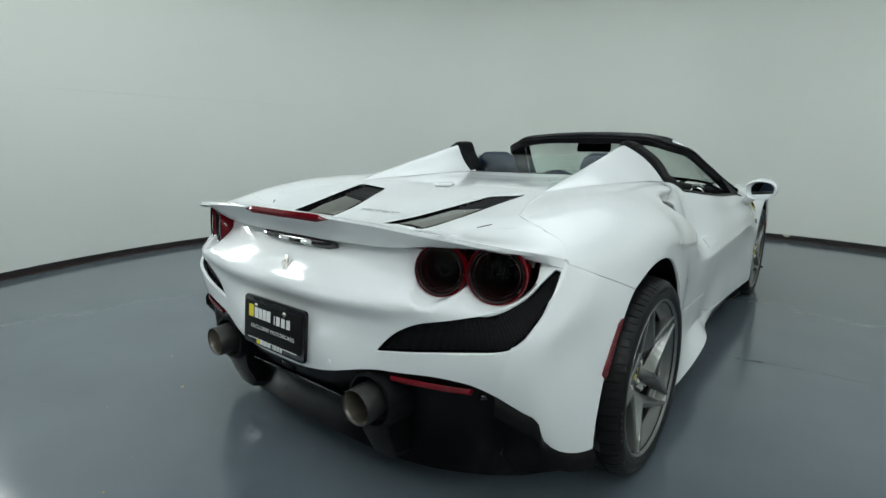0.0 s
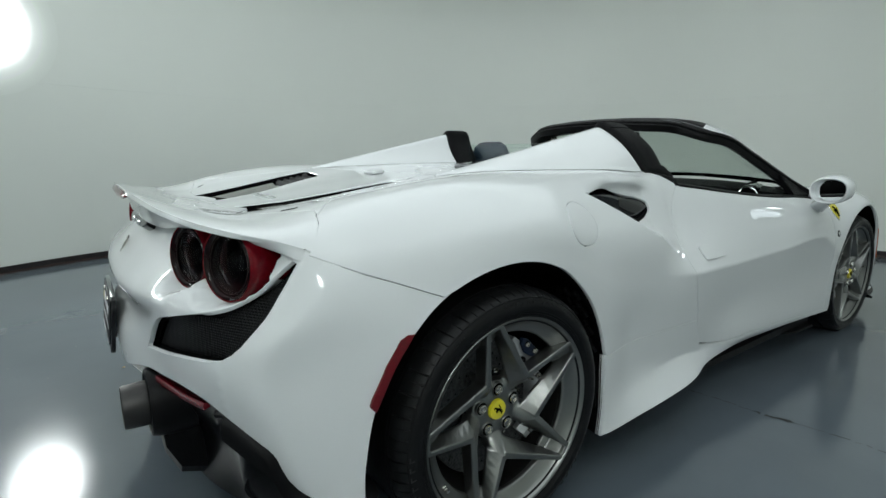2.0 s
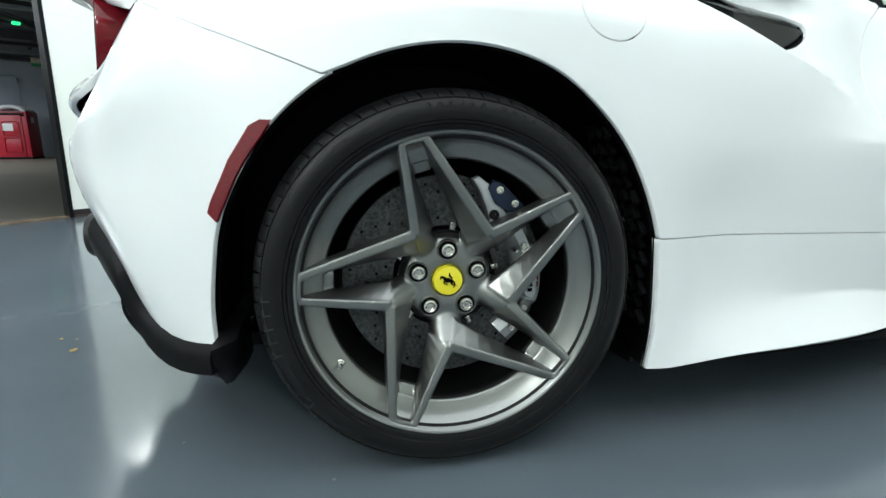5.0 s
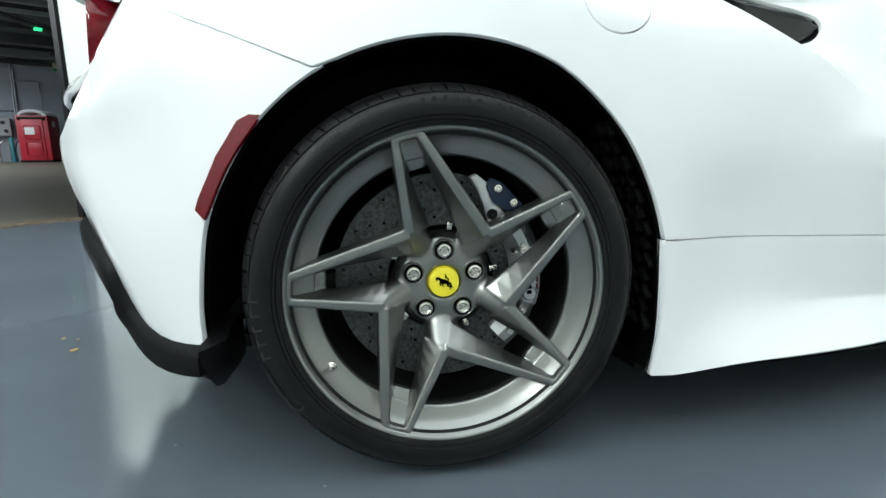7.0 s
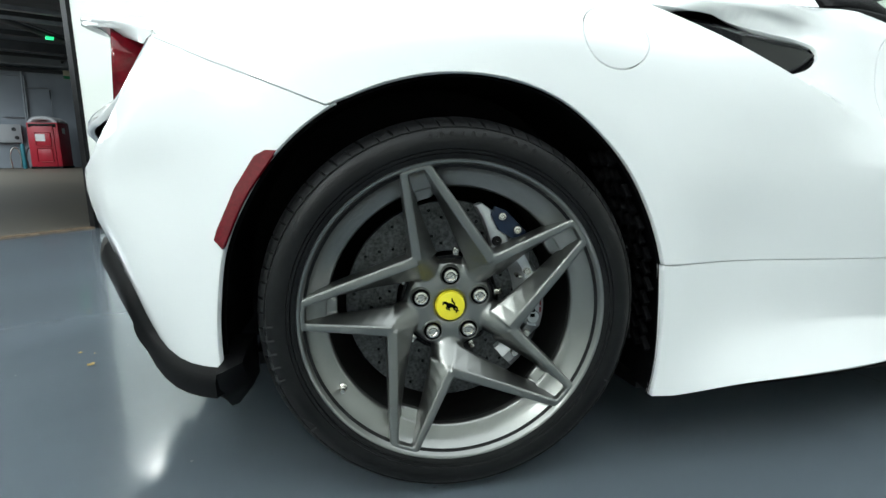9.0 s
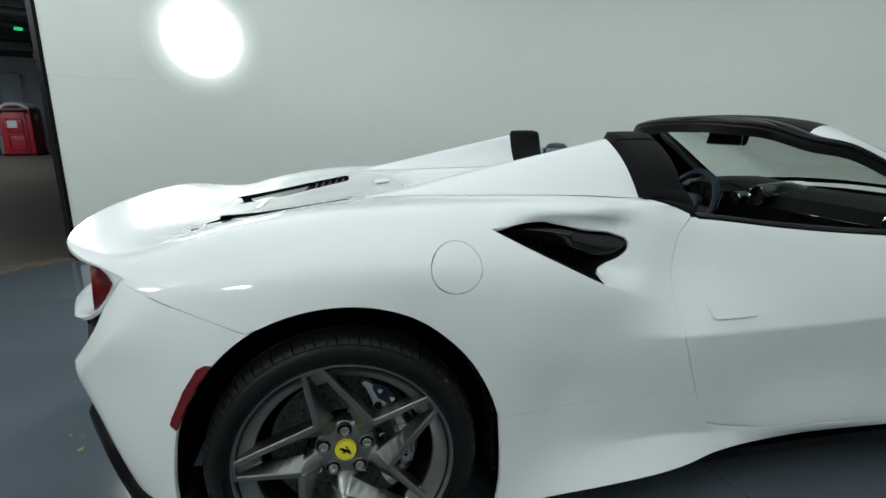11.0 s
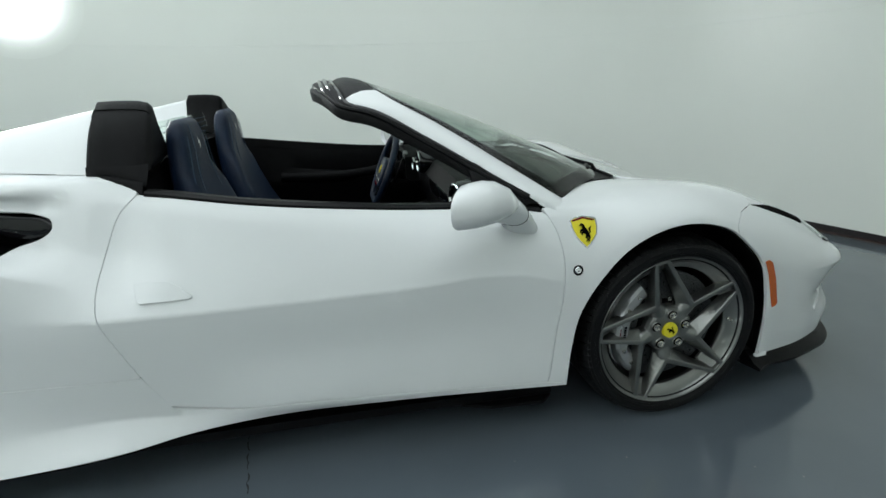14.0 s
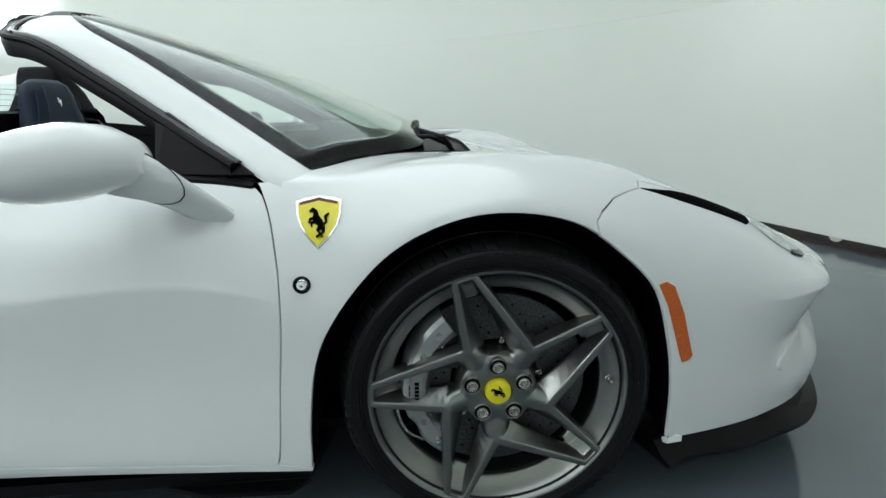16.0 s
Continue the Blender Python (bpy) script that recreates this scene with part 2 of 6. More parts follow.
tagged(part("ceiling", bm, material("ceiling_white", (0.72, 0.74, 0.72), 0.7, 0, 0, 0.02, 2), smooth=False), "plain pale ceiling of the round room", "ceiling", kind="structure")


# round wall lamps behind the panels' translucent skin, brightest in the middle; each halo is emission
def lamp_material(centre, r, power):
    m = bpy.data.materials.new("lamp_and_halo")
    m.use_nodes = True
    t = m.node_tree
    b = t.nodes["Principled BSDF"]
    b.inputs["Base Color"].default_value = (0.83, 0.855, 0.805, 1)
    b.inputs["Roughness"].default_value = 0.33
    b.inputs["Emission Color"].default_value = (0.93, 1.0, 1.0, 1)
    geo = t.nodes.new("ShaderNodeNewGeometry")
    d = t.nodes.new("ShaderNodeVectorMath")
    d.operation = "DISTANCE"
    d.inputs[1].default_value = centre
    t.links.new(geo.outputs["Position"], d.inputs[0])
    ramp = t.nodes.new("ShaderNodeValToRGB")
    ramp.color_ramp.interpolation = "B_SPLINE"
    for k, (p, v) in enumerate(((0.0, 1.0), (0.32, 0.85), (0.50, 0.03), (0.70, 0.0025), (1.0, 0.0))):
        e = ramp.color_ramp.elements[k] if k < 2 else ramp.color_ramp.elements.new(p)
        e.position, e.color = p, (v, v, v, 1)
    q = t.nodes.new("ShaderNodeMath")
    q.operation, q.inputs[1].default_value = "DIVIDE", r
    t.links.new(d.outputs["Value"], q.inputs[0])
    t.links.new(q.outputs[0], ramp.inputs["Fac"])
    g = t.nodes.new("ShaderNodeMath")
    g.operation, g.inputs[1].default_value = "MULTIPLY", power
    t.links.new(ramp.outputs["Color"], g.inputs[0])
    t.links.new(g.outputs[0], b.inputs["Emission Strength"])
    return m


def wall_lamp(angle, z, r=.58, power=12.0):
    """A disc laid on the curved wall, with a shallow dome in its middle."""
    lamp = thing("wall_lamp", "round lit wall lamp with a soft white halo", "lamp", "wall lamps")
    rings = []
    for k in range(13):
        q = r * k / 12 + .0005
        ring = []
        for i in range(48):
            t = 2 * math.pi * i / 48
            a = radians(angle) + q * math.cos(t) / WALL_R
            rad = WALL_R - 0.003 - .012 * smooth_step(1 - q / (.6 * r))
            ring.append((CX + rad * math.cos(a), CY + rad * math.sin(a), z + q * math.sin(t)))
        rings.append(ring)
    c = (CX + WALL_R * math.cos(radians(angle)), CY + WALL_R * math.sin(radians(angle)), z)
    glow = lamp_material(c, r, power)
    part("lamp_core", loft(rings[:8], caps=False), glow, lamp, "bright lamp core")
    # wall-coloured ring whose fading emission paints the halo round the core
    part("diffuser", loft(rings[7:], caps=False), glow, lamp, "soft halo on the wall round the lamp, put in as emission")


def smooth_step(v):
    v = min(1, max(0, v))
    return v * v * (3 - 2 * v)


wall_lamp(119, 2.03, power=58.0)
wall_lamp(131, 2.70, .5, power=50.0)
wall_lamp(214, 2.90, .45, power=52.0)
wall_lamp(228, 2.62, .45, power=52.0)

# the floor's crack: a hairline groove and two chipped spots
M_CRACK = material("crack_dark", (0.022, 0.024, 0.026), 0.9, 0, 0, 0.4, 60)
crack = [(1.17, -.30), (1.19, -.60), (1.214, -.80), (1.226, -.90), (1.248, -1.08), (1.272, -1.18), (1.292, -1.30), (1.30, -1.50), (1.305, -1.66)]
random.seed(4)
cp = spline([(x, y, .0012) for x, y in crack], 90)
bm = bmesh.new()
vs = []
for i, p in enumerate(cp):
    w = (.0012 + .0022 * random.random() ** 2) * min(1, .25 + (p[1] + 1.66) * 3)
    if abs(p[1] + 1.09) < .06:
        w += .004 + .008 * random.random()
    j = random.uniform(-.005, .005)
    vs.append((bm.verts.new((p[0] - w + j, p[1], .0012)), bm.verts.new((p[0] + w + j, p[1], .0012))))
for k, (a, b2) in enumerate(zip(vs, vs[1:])):
    if random.random() < .86:
        bm.faces.new((a[0], a[1], b2[1], b2[0]))
bmesh.ops.delete(bm, geom=[v for v in bm.verts if not v.link_faces], context="VERTS")
tagged(part("floor_crack", bm, M_CRACK, smooth=False), "hairline crack with chipped paint in the floor", "crack", kind="structure")
# a dry leaf scrap and small bits of litter on the floor
M_LEAF = material("dry_leaf", (0.30, 0.20, 0.06), 0.7, 0, 0, 0.3, 200)


def scrap(x, y, size, turn, name="leaf_scrap", label="small dry leaf scrap lying on the floor"):
    bm = bmesh.new()
    ring = [bm.verts.new((size * r * math.cos(t), size * r * math.sin(t), .002 + .004 * random.random())) for t, r in [(k * .7, .5 + .5 * random.random()) for k in range(9)]]
    c = bm.verts.new((0, 0, .006))
    for a, b2 in zip(ring, ring[1:] + ring[:1]):
        bm.faces.new((c, a, b2))
    bm.transform(pose(x, y, 0, 0, 0, turn))
    return tagged(part(name, bm, M_LEAF, smooth=False), label, "litter", "litter on the floor")


for x, y, sz, tn in ((-.968, -.226, .016, 20), (-1.052, -.12, .007, 60), (-1.002, -.133, .006, 100), (-.75, .9, .008, 10), (-1.25, .35, .006, 200), (-.62, 1.3, .006, 80)):
    scrap(x, y, sz, tn)

# ---- the car's skin: a loft of cross-sections (half width, height), sill to centre line ----
SECTIONS = {
    -0.72: [(.66, .22), (.70, .42), (.72, .56), (.74, .70), (.765, .80), (.70, .864), (.48, .888), (.24, .896), (0, .897)],
    -0.50: [(.862, .22), (.893, .42), (.902, .56), (.890, .70), (.850, .805), (.765, .850), (.48, .844), (.24, .834), (0, .835)],
    -0.30: [(.955, .22), (.953, .42), (.948, .56), (.932, .70), (.890, .815), (.765, .895), (.48, .873), (.24, .848), (0, .846)],
    -0.05: [(.955, .20), (.955, .42), (.957, .60), (.955, .73), (.915, .842), (.755, .930), (.48, .911), (.24, .889), (0, .886)],
    0.20: [(.945, .15), (.928, .40), (.943, .58), (.950, .72), (.918, .835), (.745, .935), (.48, .938), (.24, .922), (0, .918)],
    0.41: [(.946, .142), (.939, .28), (.938, .45), (.937, .64), (.900, .805), (.750, .930), (.48, .945), (.24, .935), (0, .930)],
    0.57: [(.958, .163), (.912, .27), (.904, .43), (.919, .60), (.898, .780), (.760, .925), (.48, .948), (.24, .938), (0, .932)],
    0.70: [(.958, .171), (.897, .262), (.898, .40), (.912, .595), (.890, .755), (.770, .918), (.48, .950), (.24, .940), (0, .935)],
    0.95: [(.938, .186), (.882, .256), (.896, .40), (.912, .577), (.806, .725), (.738, .886), (.655, .932), (.24, .94), (0, .94)],
    1.08: [(.899, .189), (.876, .240), (.893, .40), (.911, .576), (.822, .730), (.752, .874), (.665, .902), (.24, .91), (0, .91)],
    1.30: [(.882, .203), (.897, .255), (.892, .41), (.908, .577), (.853, .715), (.788, .846), (.69, .868), (.24, .88), (0, .88)],
    1.70: [(.893, .208), (.902, .250), (.894, .41), (.910, .588), (.872, .700), (.799, .806), (.70, .82), (.24, .84), (0, .84)],
    2.10: [(.908, .200), (.911, .250), (.905, .42), (.916, .602), (.893, .690), (.810, .782), (.74, .80), (.40, .86), (0, .87)],
    2.30: [(.914, .195), (.918, .250), (.918, .40), (.917, .56), (.890, .670), (.828, .760), (.745, .792), (.40, .852), (0, .868)],
    2.50: [(.900, .195), (.915, .30), (.922, .50), (.920, .66), (.892, .730), (.790, .795), (.650, .805), (.40, .812), (0, .835)],
    2.70: [(.900, .195), (.910, .30), (.916, .50), (.915, .69), (.888, .755), (.780, .803), (.640, .808), (.38, .782), (0, .785)],
    2.90: [(.888, .190), (.895, .30), (.900, .46), (.900, .62), (.870, .695), (.790, .762), (.680, .786), (.40, .740), (0, .735)],
    3.10: [(.862, .188), (.868, .28), (.872, .40), (.867, .52), (.846, .605), (.790, .678), (.700, .712), (.42, .680), (0, .672)],
    3.30: [(.805, .190), (.812, .27), (.800, .37), (.818, .484), (.803, .530), (.758, .585), (.670, .628), (.40, .610), (0, .603)],
    3.43: [(.735, .193), (.742, .27), (.694, .355), (.766, .490), (.752, .512), (.715, .532), (.630, .550), (.38, .550), (0, .548)],
    3.55: [(.622, .205), (.632, .27), (.555, .36), (.628, .464), (.618, .480), (.588, .495), (.530, .508), (.33, .512), (0, .512)],
    3.70: [(.335, .225), (.345, .29), (.320, .37), (.370, .430), (.365, .450), (.340, .465), (.290, .474), (.18, .478), (0, .478)],
    3.78: [(.060, .260), (.060, .31), (.060, .37), (.065, .420), (.064, .440), (.060, .452), (.050, .458), (.03, .460), (0, .460)],
}
SEC_X = np.array(list(SECTIONS))
SEC_P = np.array(list(SECTIONS.values()))


def smooth01(v):
    v = np.clip(v, 0, 1)
    return v * v * (3 - 2 * v)


def crease(x, node):
    """How sharply the skin folds at a node of its cross-section: the door's shoulder line, the skirt's hollow, the nose's edge."""
    shoulder = .9 * smooth01((x - .62) / .40) * smooth01((2.32 - x) / .25)
    hollow = .9 * smooth01((x - .66) / .25) * smooth01((1.40 - x) / .22)
    nose = .9 * smooth01((x - 3.20) / .12) * smooth01((3.72 - x) / .1)
    return np.where(node == 3, shoulder + nose, np.where(node == 1, hollow, np.where(node == 2, nose, 0.0)))


def skin(p):
    """Points (x, s) of the parameter plane to 3D on the right-hand side (y negative)."""
    p = np.atleast_2d(np.asarray(p, float))
    sec = cubic(SEC_X, SEC_P, p[:, 0])
    i = np.clip(p[:, 1].astype(int), 0, 7)
    t = (p[:, 1] - i)[:, None]
    row = np.arange(len(p))
    g = lambda k: sec[row, np.clip(k, 0, 8)]
    a, b, c, d = g(i - 1), g(i), g(i + 1), g(i + 2)
    a = np.where((i == 0)[:, None], 2 * b - c, a)
    d = np.where((i == 7)[:, None], np.c_[-b[:, 0], b[:, 1]], d)
    k0, k1 = crease(p[:, 0], i)[:, None], crease(p[:, 0], i + 1)[:, None]
    m0 = (c - a) / 2 * (1 - k0) + (c - b) * k0
    m1 = (d - b) / 2 * (1 - k1) + (c - b) * k1
    q = (2 * t**3 - 3 * t**2 + 1) * b + (t**3 - 2 * t**2 + t) * m0 + (-2 * t**3 + 3 * t**2) * c + (t**3 - t**2) * m1
    x, w, z = p[:, 0], q[:, 0].copy(), q[:, 1]
    # the scoop ahead of the side intake, above the haunch's leading edge
    above = z - scoop_line(x)
    win = smooth01((x - 0.40) / 0.16) * smooth01((0.93 - x) / 0.22) * smooth01((0.922 - z) / 0.062)
    w -= 0.078 * win * smooth01(above / (0.016 + 0.10 * smooth01((x - 0.66) / 0.24))) * (p[:, 1] < 5.5)
    return np.c_[x, -w, z]


def scoop_line(x):
    return np.interp(x, [0.36, 0.39, 0.48, 0.58, 0.69, 0.78, 0.88], [0.905, 0.890, 0.843, 0.793, 0.738, 0.694, 0.648])


def normal_of(surf, p, e=0.004):
    p = np.atleast_2d(p)
    du = surf(p + [e, 0]) - surf(p - [e, 0])
    dv = surf(p + [0, e * 4]) - surf(p - [0, e * 4])
    n = np.cross(du, dv)
    ln = np.linalg.norm(n, axis=1, keepdims=True)
    return n / np.maximum(ln, 1e-12)


def on_side(x, z, surf=None):
    """Parameter point for a place (x, z) of the flank."""
    s = np.linspace(0, 5.2, 261)
    q = (surf or skin)(np.c_[np.full_like(s, x), s])
    return (x, float(np.interp(z, q[:, 2], s)))


def on_top(x, w):
    s = np.linspace(4.6, 8, 200)
    q = -skin(np.c_[np.full_like(s, x), s])[:, 1]
    return (x, float(np.interp(-w, -q, s)))


def on_edge(x, w):
    """Like on_top, but reaching round the shoulder."""
    s = np.linspace(3.4, 8, 300)
    q = -skin(np.c_[np.full_like(s, x), s])[:, 1]
    return (x, float(np.interp(-w, -q, s)))


def inside(poly, pts):
    x, y = pts[:, 0], pts[:, 1]
    r = np.zeros(len(pts), bool)
    for (x0, y0), (x1, y1) in zip(poly, np.roll(poly, -1, axis=0)):
        c = (y0 > y) != (y1 > y)
        r ^= c & (x < (x1 - x0) * (y - y0) / (y1 - y0 + 1e-15) + x0)
    return r


def resample(surf, poly, step, closed=True):
    out = []
    n = len(poly)
    for k in range(n if closed else n - 1):
        a, b = np.array(poly[k], float), np.array(poly[(k + 1) % n], float)
        m = surf(a + (b - a) * np.linspace(0, 1, 9)[:, None])
        d = np.linalg.norm(np.diff(m, axis=0), axis=1).sum()
        for t in range(max(1, int(round(d / step)))):
            out.append(a + (b - a) * t / max(1, int(round(d / step))))
    if not closed:
        out.append(np.array(poly[-1], float))
    return np.array(out)


from mathutils.geometry import delaunay_2d_cdt


def panel(name, surf, outline, mat, parent, holes=(), step=0.028, gap=0.0009, flange=0.012, lines=(), extra=(), cell=None, mirror=True, label="", scale_s=0.12, back=False):
    """One sheet-metal panel: cut out of the surface by a closed outline, with rounded, turned-in edges. Made on both sides of the car."""
    loops = [resample(surf, o, step * 0.55) for o in (outline, *holes)]
    pts, edges = [], []
    for lp in loops:
        k0 = len(pts)
        pts += list(lp)
        edges += [(k0 + i, k0 + (i + 1) % len(lp)) for i in range(len(lp))]
    for ln in lines:
        lp = resample(surf, ln, step * 0.55, closed=False)
        k0 = len(pts)
        pts += list(lp)
        edges += [(k0 + i, k0 + i + 1) for i in range(len(lp) - 1)]
    if len(extra):
        ex = np.array(extra)
        ok = inside(loops[0], ex)
        for lp in loops[1:]:
            ok &= ~inside(lp, ex)
        wt = np.array([1.0, scale_s])
        near = np.array([np.min(np.sum(((np.array(pts) - q) * wt) ** 2, axis=1)) for q in ex]) > .004 ** 2
        pts += list(ex[ok & near])
    rim = np.array(pts)
    lo, hi = rim.min(0), rim.max(0)
    du, dv = cell or (step, step / scale_s)
    gu, gv = np.meshgrid(np.arange(lo[0] + du / 2, hi[0], du), np.arange(lo[1] + dv / 2, hi[1], dv))
    gu[1::2] += du / 2
    g = np.c_[gu.ravel(), gv.ravel()]
    keep = inside(loops[0], g)
    for lp in loops[1:]:
        keep &= ~inside(lp, g)
    g = g[keep]
    sc = np.array([1 / du, 1 / dv])
    far = np.array([np.min(np.sum(((rim - q) * sc) ** 2, axis=1)) for q in g]) > 0.30 if len(g) else np.zeros(0, bool)
    allp = np.vstack([rim, g[far]])
    r = delaunay_2d_cdt([Vector(q * sc) for q in allp], edges, [], 0, 1e-6)
    P = np.array([v[:] for v in r[0]]) / sc
    F = np.array([f for f in r[2] if len(f) == 3])
    c = P[F].mean(1)
    ok = inside(loops[0], c)
    for lp in loops[1:]:
        ok &= ~inside(lp, c)
    F = F[ok]
    V, N = surf(P), normal_of(surf, P)
    # orient outward
    fn = np.cross(V[F[:, 1]] - V[F[:, 0]], V[F[:, 2]] - V[F[:, 0]])
    flip = np.sum(fn * N[F].mean(1), axis=1) < 0
    F[flip] = F[flip][:, ::-1]
    V, N, F = list(V), list(N), [tuple(f) for f in F]
    base = np.array(V)
    start = 0
    for k, lp in enumerate(loops):
        idx = list(range(start, start + len(lp)))
        start += len(lp)
        ring = base[idx]
        nn = np.array([N[i] for i in idx])
        tan = np.roll(ring, -1, axis=0) - np.roll(ring, 1, axis=0)
        side = np.cross(nn, tan)
        side /= np.maximum(np.linalg.norm(side, axis=1, keepdims=True), 1e-9)
        area2 = np.sum(lp[:, 0] * np.roll(lp[:, 1], -1) - np.roll(lp[:, 0], -1) * lp[:, 1])
        probe = surf(lp + 0)
        # which way is the panel: test a small step in the parameter plane
        t2 = (np.roll(lp, -1, axis=0) - np.roll(lp, 1, axis=0)) * sc
        perp = np.c_[-t2[:, 1], t2[:, 0]] / sc
        perp *= np.sign(area2) * (1 if k == 0 else -1)
        step3 = surf(lp + perp * 0.02 / np.maximum(np.linalg.norm(perp * sc, axis=1, keepdims=True), 1e-9)) - probe
        side *= np.where(np.sum(side * step3, axis=1, keepdims=True) < 0, -1, 1)
        mid = np.abs(ring[:, 1]) < 0.009
        side[mid] = 0
        for i, s, n in zip(idx, side, nn):
            V[i] = base[i] + s * (gap + 0.0012)
            if abs(base[i][1]) < 0.009:
                base[i][1] = V[i][1] = 0.0
        r1 = len(V)
        V += [base[i] + s * (gap + 0.0003) - n * 0.0006 for i, s, n in zip(idx, side, nn)]
        N += [(n * 0.6 - s * 0.8) for s, n in zip(side, nn)]
        r2 = len(V)
        V += [base[i] + s * gap - n * flange for i, s, n in zip(idx, side, nn)]
        N += [(-s) for s, n in zip(side, nn)]
        m = len(idx)
        for a0, b0 in ((idx[0], r1), (r1, r2)):
            for j in range(m):
                q = (a0 + j, a0 + (j + 1) % m, b0 + (j + 1) % m, b0 + j)
                f1 = np.cross(np.array(V[q[1]]) - V[q[0]], np.array(V[q[3]]) - V[q[0]])
                F.append(q if np.dot(f1, np.array(N[q[0]]) + N[q[3]]) > 0 else q[::-1])
    V, N = np.array(V), np.array(N)
    N /= np.maximum(np.linalg.norm(N, axis=1, keepdims=True), 1e-9)
    obs = [mesh(name, V, F, mat, parent, label, normals=N)]
    if mirror:
        obs.append(mesh(name, V * [1, -1, 1], [f[::-1] for f in F], mat, parent, label, normals=N * [1, -1, 1]))
    return obs


def arc_xz(cx, cz, rx, rz, a0, a1, n):
    return [(cx + rx * math.cos(radians(a0 + (a1 - a0) * i / n)), cz + rz * math.sin(radians(a0 + (a1 - a0) * i / n))) for i in range(n + 1)]


car = thing("convertible_car", "white two-seat convertible sports car with its roof open", "car")

# outlines on the flank, in (x, z)
ARCH_R = [(-.401, .25), (-.401, .31), (-.394, .375), (-.376, .464), (-.334, .548), (-.282, .618), (-.200, .685), (-.122, .719), (-.037, .737), (.025, .739),
          (.097, .729), (.182, .697), (.252, .645), (.306, .588), (.353, .512), (.379, .453), (.394, .405)]
ARCH_R2 = [(.394, .405), (.399, .308), (.397, .221), (.384, .148)]
ARCH_F = [(2.262, .199), (2.270, .316), (2.299, .462), (2.373, .580), (2.444, .650), (2.529, .695), (2.615, .716), (2.703, .714), (2.811, .684),
          (2.896, .620), (2.959, .555), (3.000, .44), (3.020, .33), (3.026, .19)]
DOOR_REAR = [(1.027, .878), (.977, .828), (.955, .776), (.939, .727), (.929, .687), (.922, .648), (.922, .610), (.930, .570), (.950, .512), (.997, .388), (1.048, .282)]
DOOR_BOT = [(1.284, .251), (1.703, .238), (2.192, .216)]
DOOR_FRONT = [(2.214, .381), (2.234, .555), (2.233, .645), (2.214, .735), (2.190, .782)]


def curve2(points, n):
    return [tuple(q) for q in spline(points, n)]


JOINT = [(x, .405 - .017 * (x - .394) / .603) for x in np.linspace(.394, .997, 26)][1:]
S = lambda pts: [on_side(*q) for q in pts]
T = lambda pts: [on_top(*q) for q in pts]
# belt line along the door's top
belt = [(x, 5.0) for x in np.linspace(2.19, 1.027, 24)]
door_out = S(curve2(DOOR_REAR, 22)) + S(DOOR_BOT) + S(curve2(DOOR_FRONT, 16)[1:-1]) + belt
FOLD = lambda s, x0, x1, d=.05: [[(x, s - d) for x in np.linspace(x0, x1, 40)], [(x, s + d) for x in np.linspace(x0, x1, 40)]]
door = panel("door", skin, door_out, M_PAINT, car, lines=FOLD(3, .96, 2.20), label="white painted door skin")
# rear fender: seam to the bumper, arch, skirt joint, door edge, cover joint
FUEL = S(arc_xz(.287, .808, .065, .058, 0, 350, 35))
INTAKE = ([(.395, .884), (.47, .886), (.53, .887)] + curve2([(.56, .885), (.60, .874), (.70, .856), (.78, .841), (.813, .824), (.813, .804), (.79, .785), (.73, .766), (.700, .752)], 30)
          + [(x, float(scoop_line(x)) - .003) for x in np.linspace(.690, .405, 26)])
fender_out = (S(curve2([(-.478, .800), (-.402, .766), (-.325, .736), (-.205, .688)], 10)) + S(curve2(ARCH_R, 60))[25:] + S(JOINT)
              + S(curve2(DOOR_REAR, 22))[::-1][4:] + T([(1.020, .724), (.97, .710), (.90, .690), (.6, .665), (.35, .625), (.20, .57), (.085, .492)])
              + T([(0.0, .515), (-.10, .535), (-.30, .60), (-.36, .67), (-.42, .765)]))
fine = S([(x, float(scoop_line(x)) + d) for x in np.arange(.40, .95, .008) for d in (-.006, .0, .004, .008, .012, .016, .020, .026, .034)])
panel("rear_fender", skin, fender_out, M_PAINT, car, holes=[FUEL, S(INTAKE)], extra=fine, lines=FOLD(3, .62, .915), step=0.02)
panel("fuel_door", skin, S(arc_xz(.287, .808, .065, .058, 0, 350, 35)), M_PAINT, car, step=0.02)
# side skirt under the fender, running on as the sill under the door
skirt_out = S([(.394, .405)] + curve2(ARCH_R2, 8)[1:]) + [(x, 0.02) for x in (.43, .50, .57, .64, .70, .78, .86, .95, 1.02, 1.08, 1.16, 1.24, 1.3, 1.7, 2.1, 2.262)] + S([(2.262, .206), (2.192, .216), (1.703, .238), (1.284, .249), (1.056, .273)] + JOINT[::-1][:-1])
panel("side_skirt", skin, skirt_out, M_PAINT, car, lines=FOLD(1, .62, 1.06, .06), step=0.02, flange=.022)
# front fender
AF = next(i for i, q in enumerate(curve2(ARCH_F, 50)) if q[0] > 2.822)
ff_out = (S([(2.192, .216), (2.262, .206)]) + S(curve2(ARCH_F, 50))[2:AF + 1] + S([(2.836, .693), (2.853, .709), (2.885, .727)]) + T([(2.955, .800), (2.963, .775), (2.96, .74), (2.9, .66), (2.75, .62), (2.55, .56), (2.40, .62), (2.275, .752)])
          + S(curve2(DOOR_FRONT, 16)[::-1]))
panel("front_fender", skin, ff_out, M_PAINT, car, step=0.024, gap=0.0018)
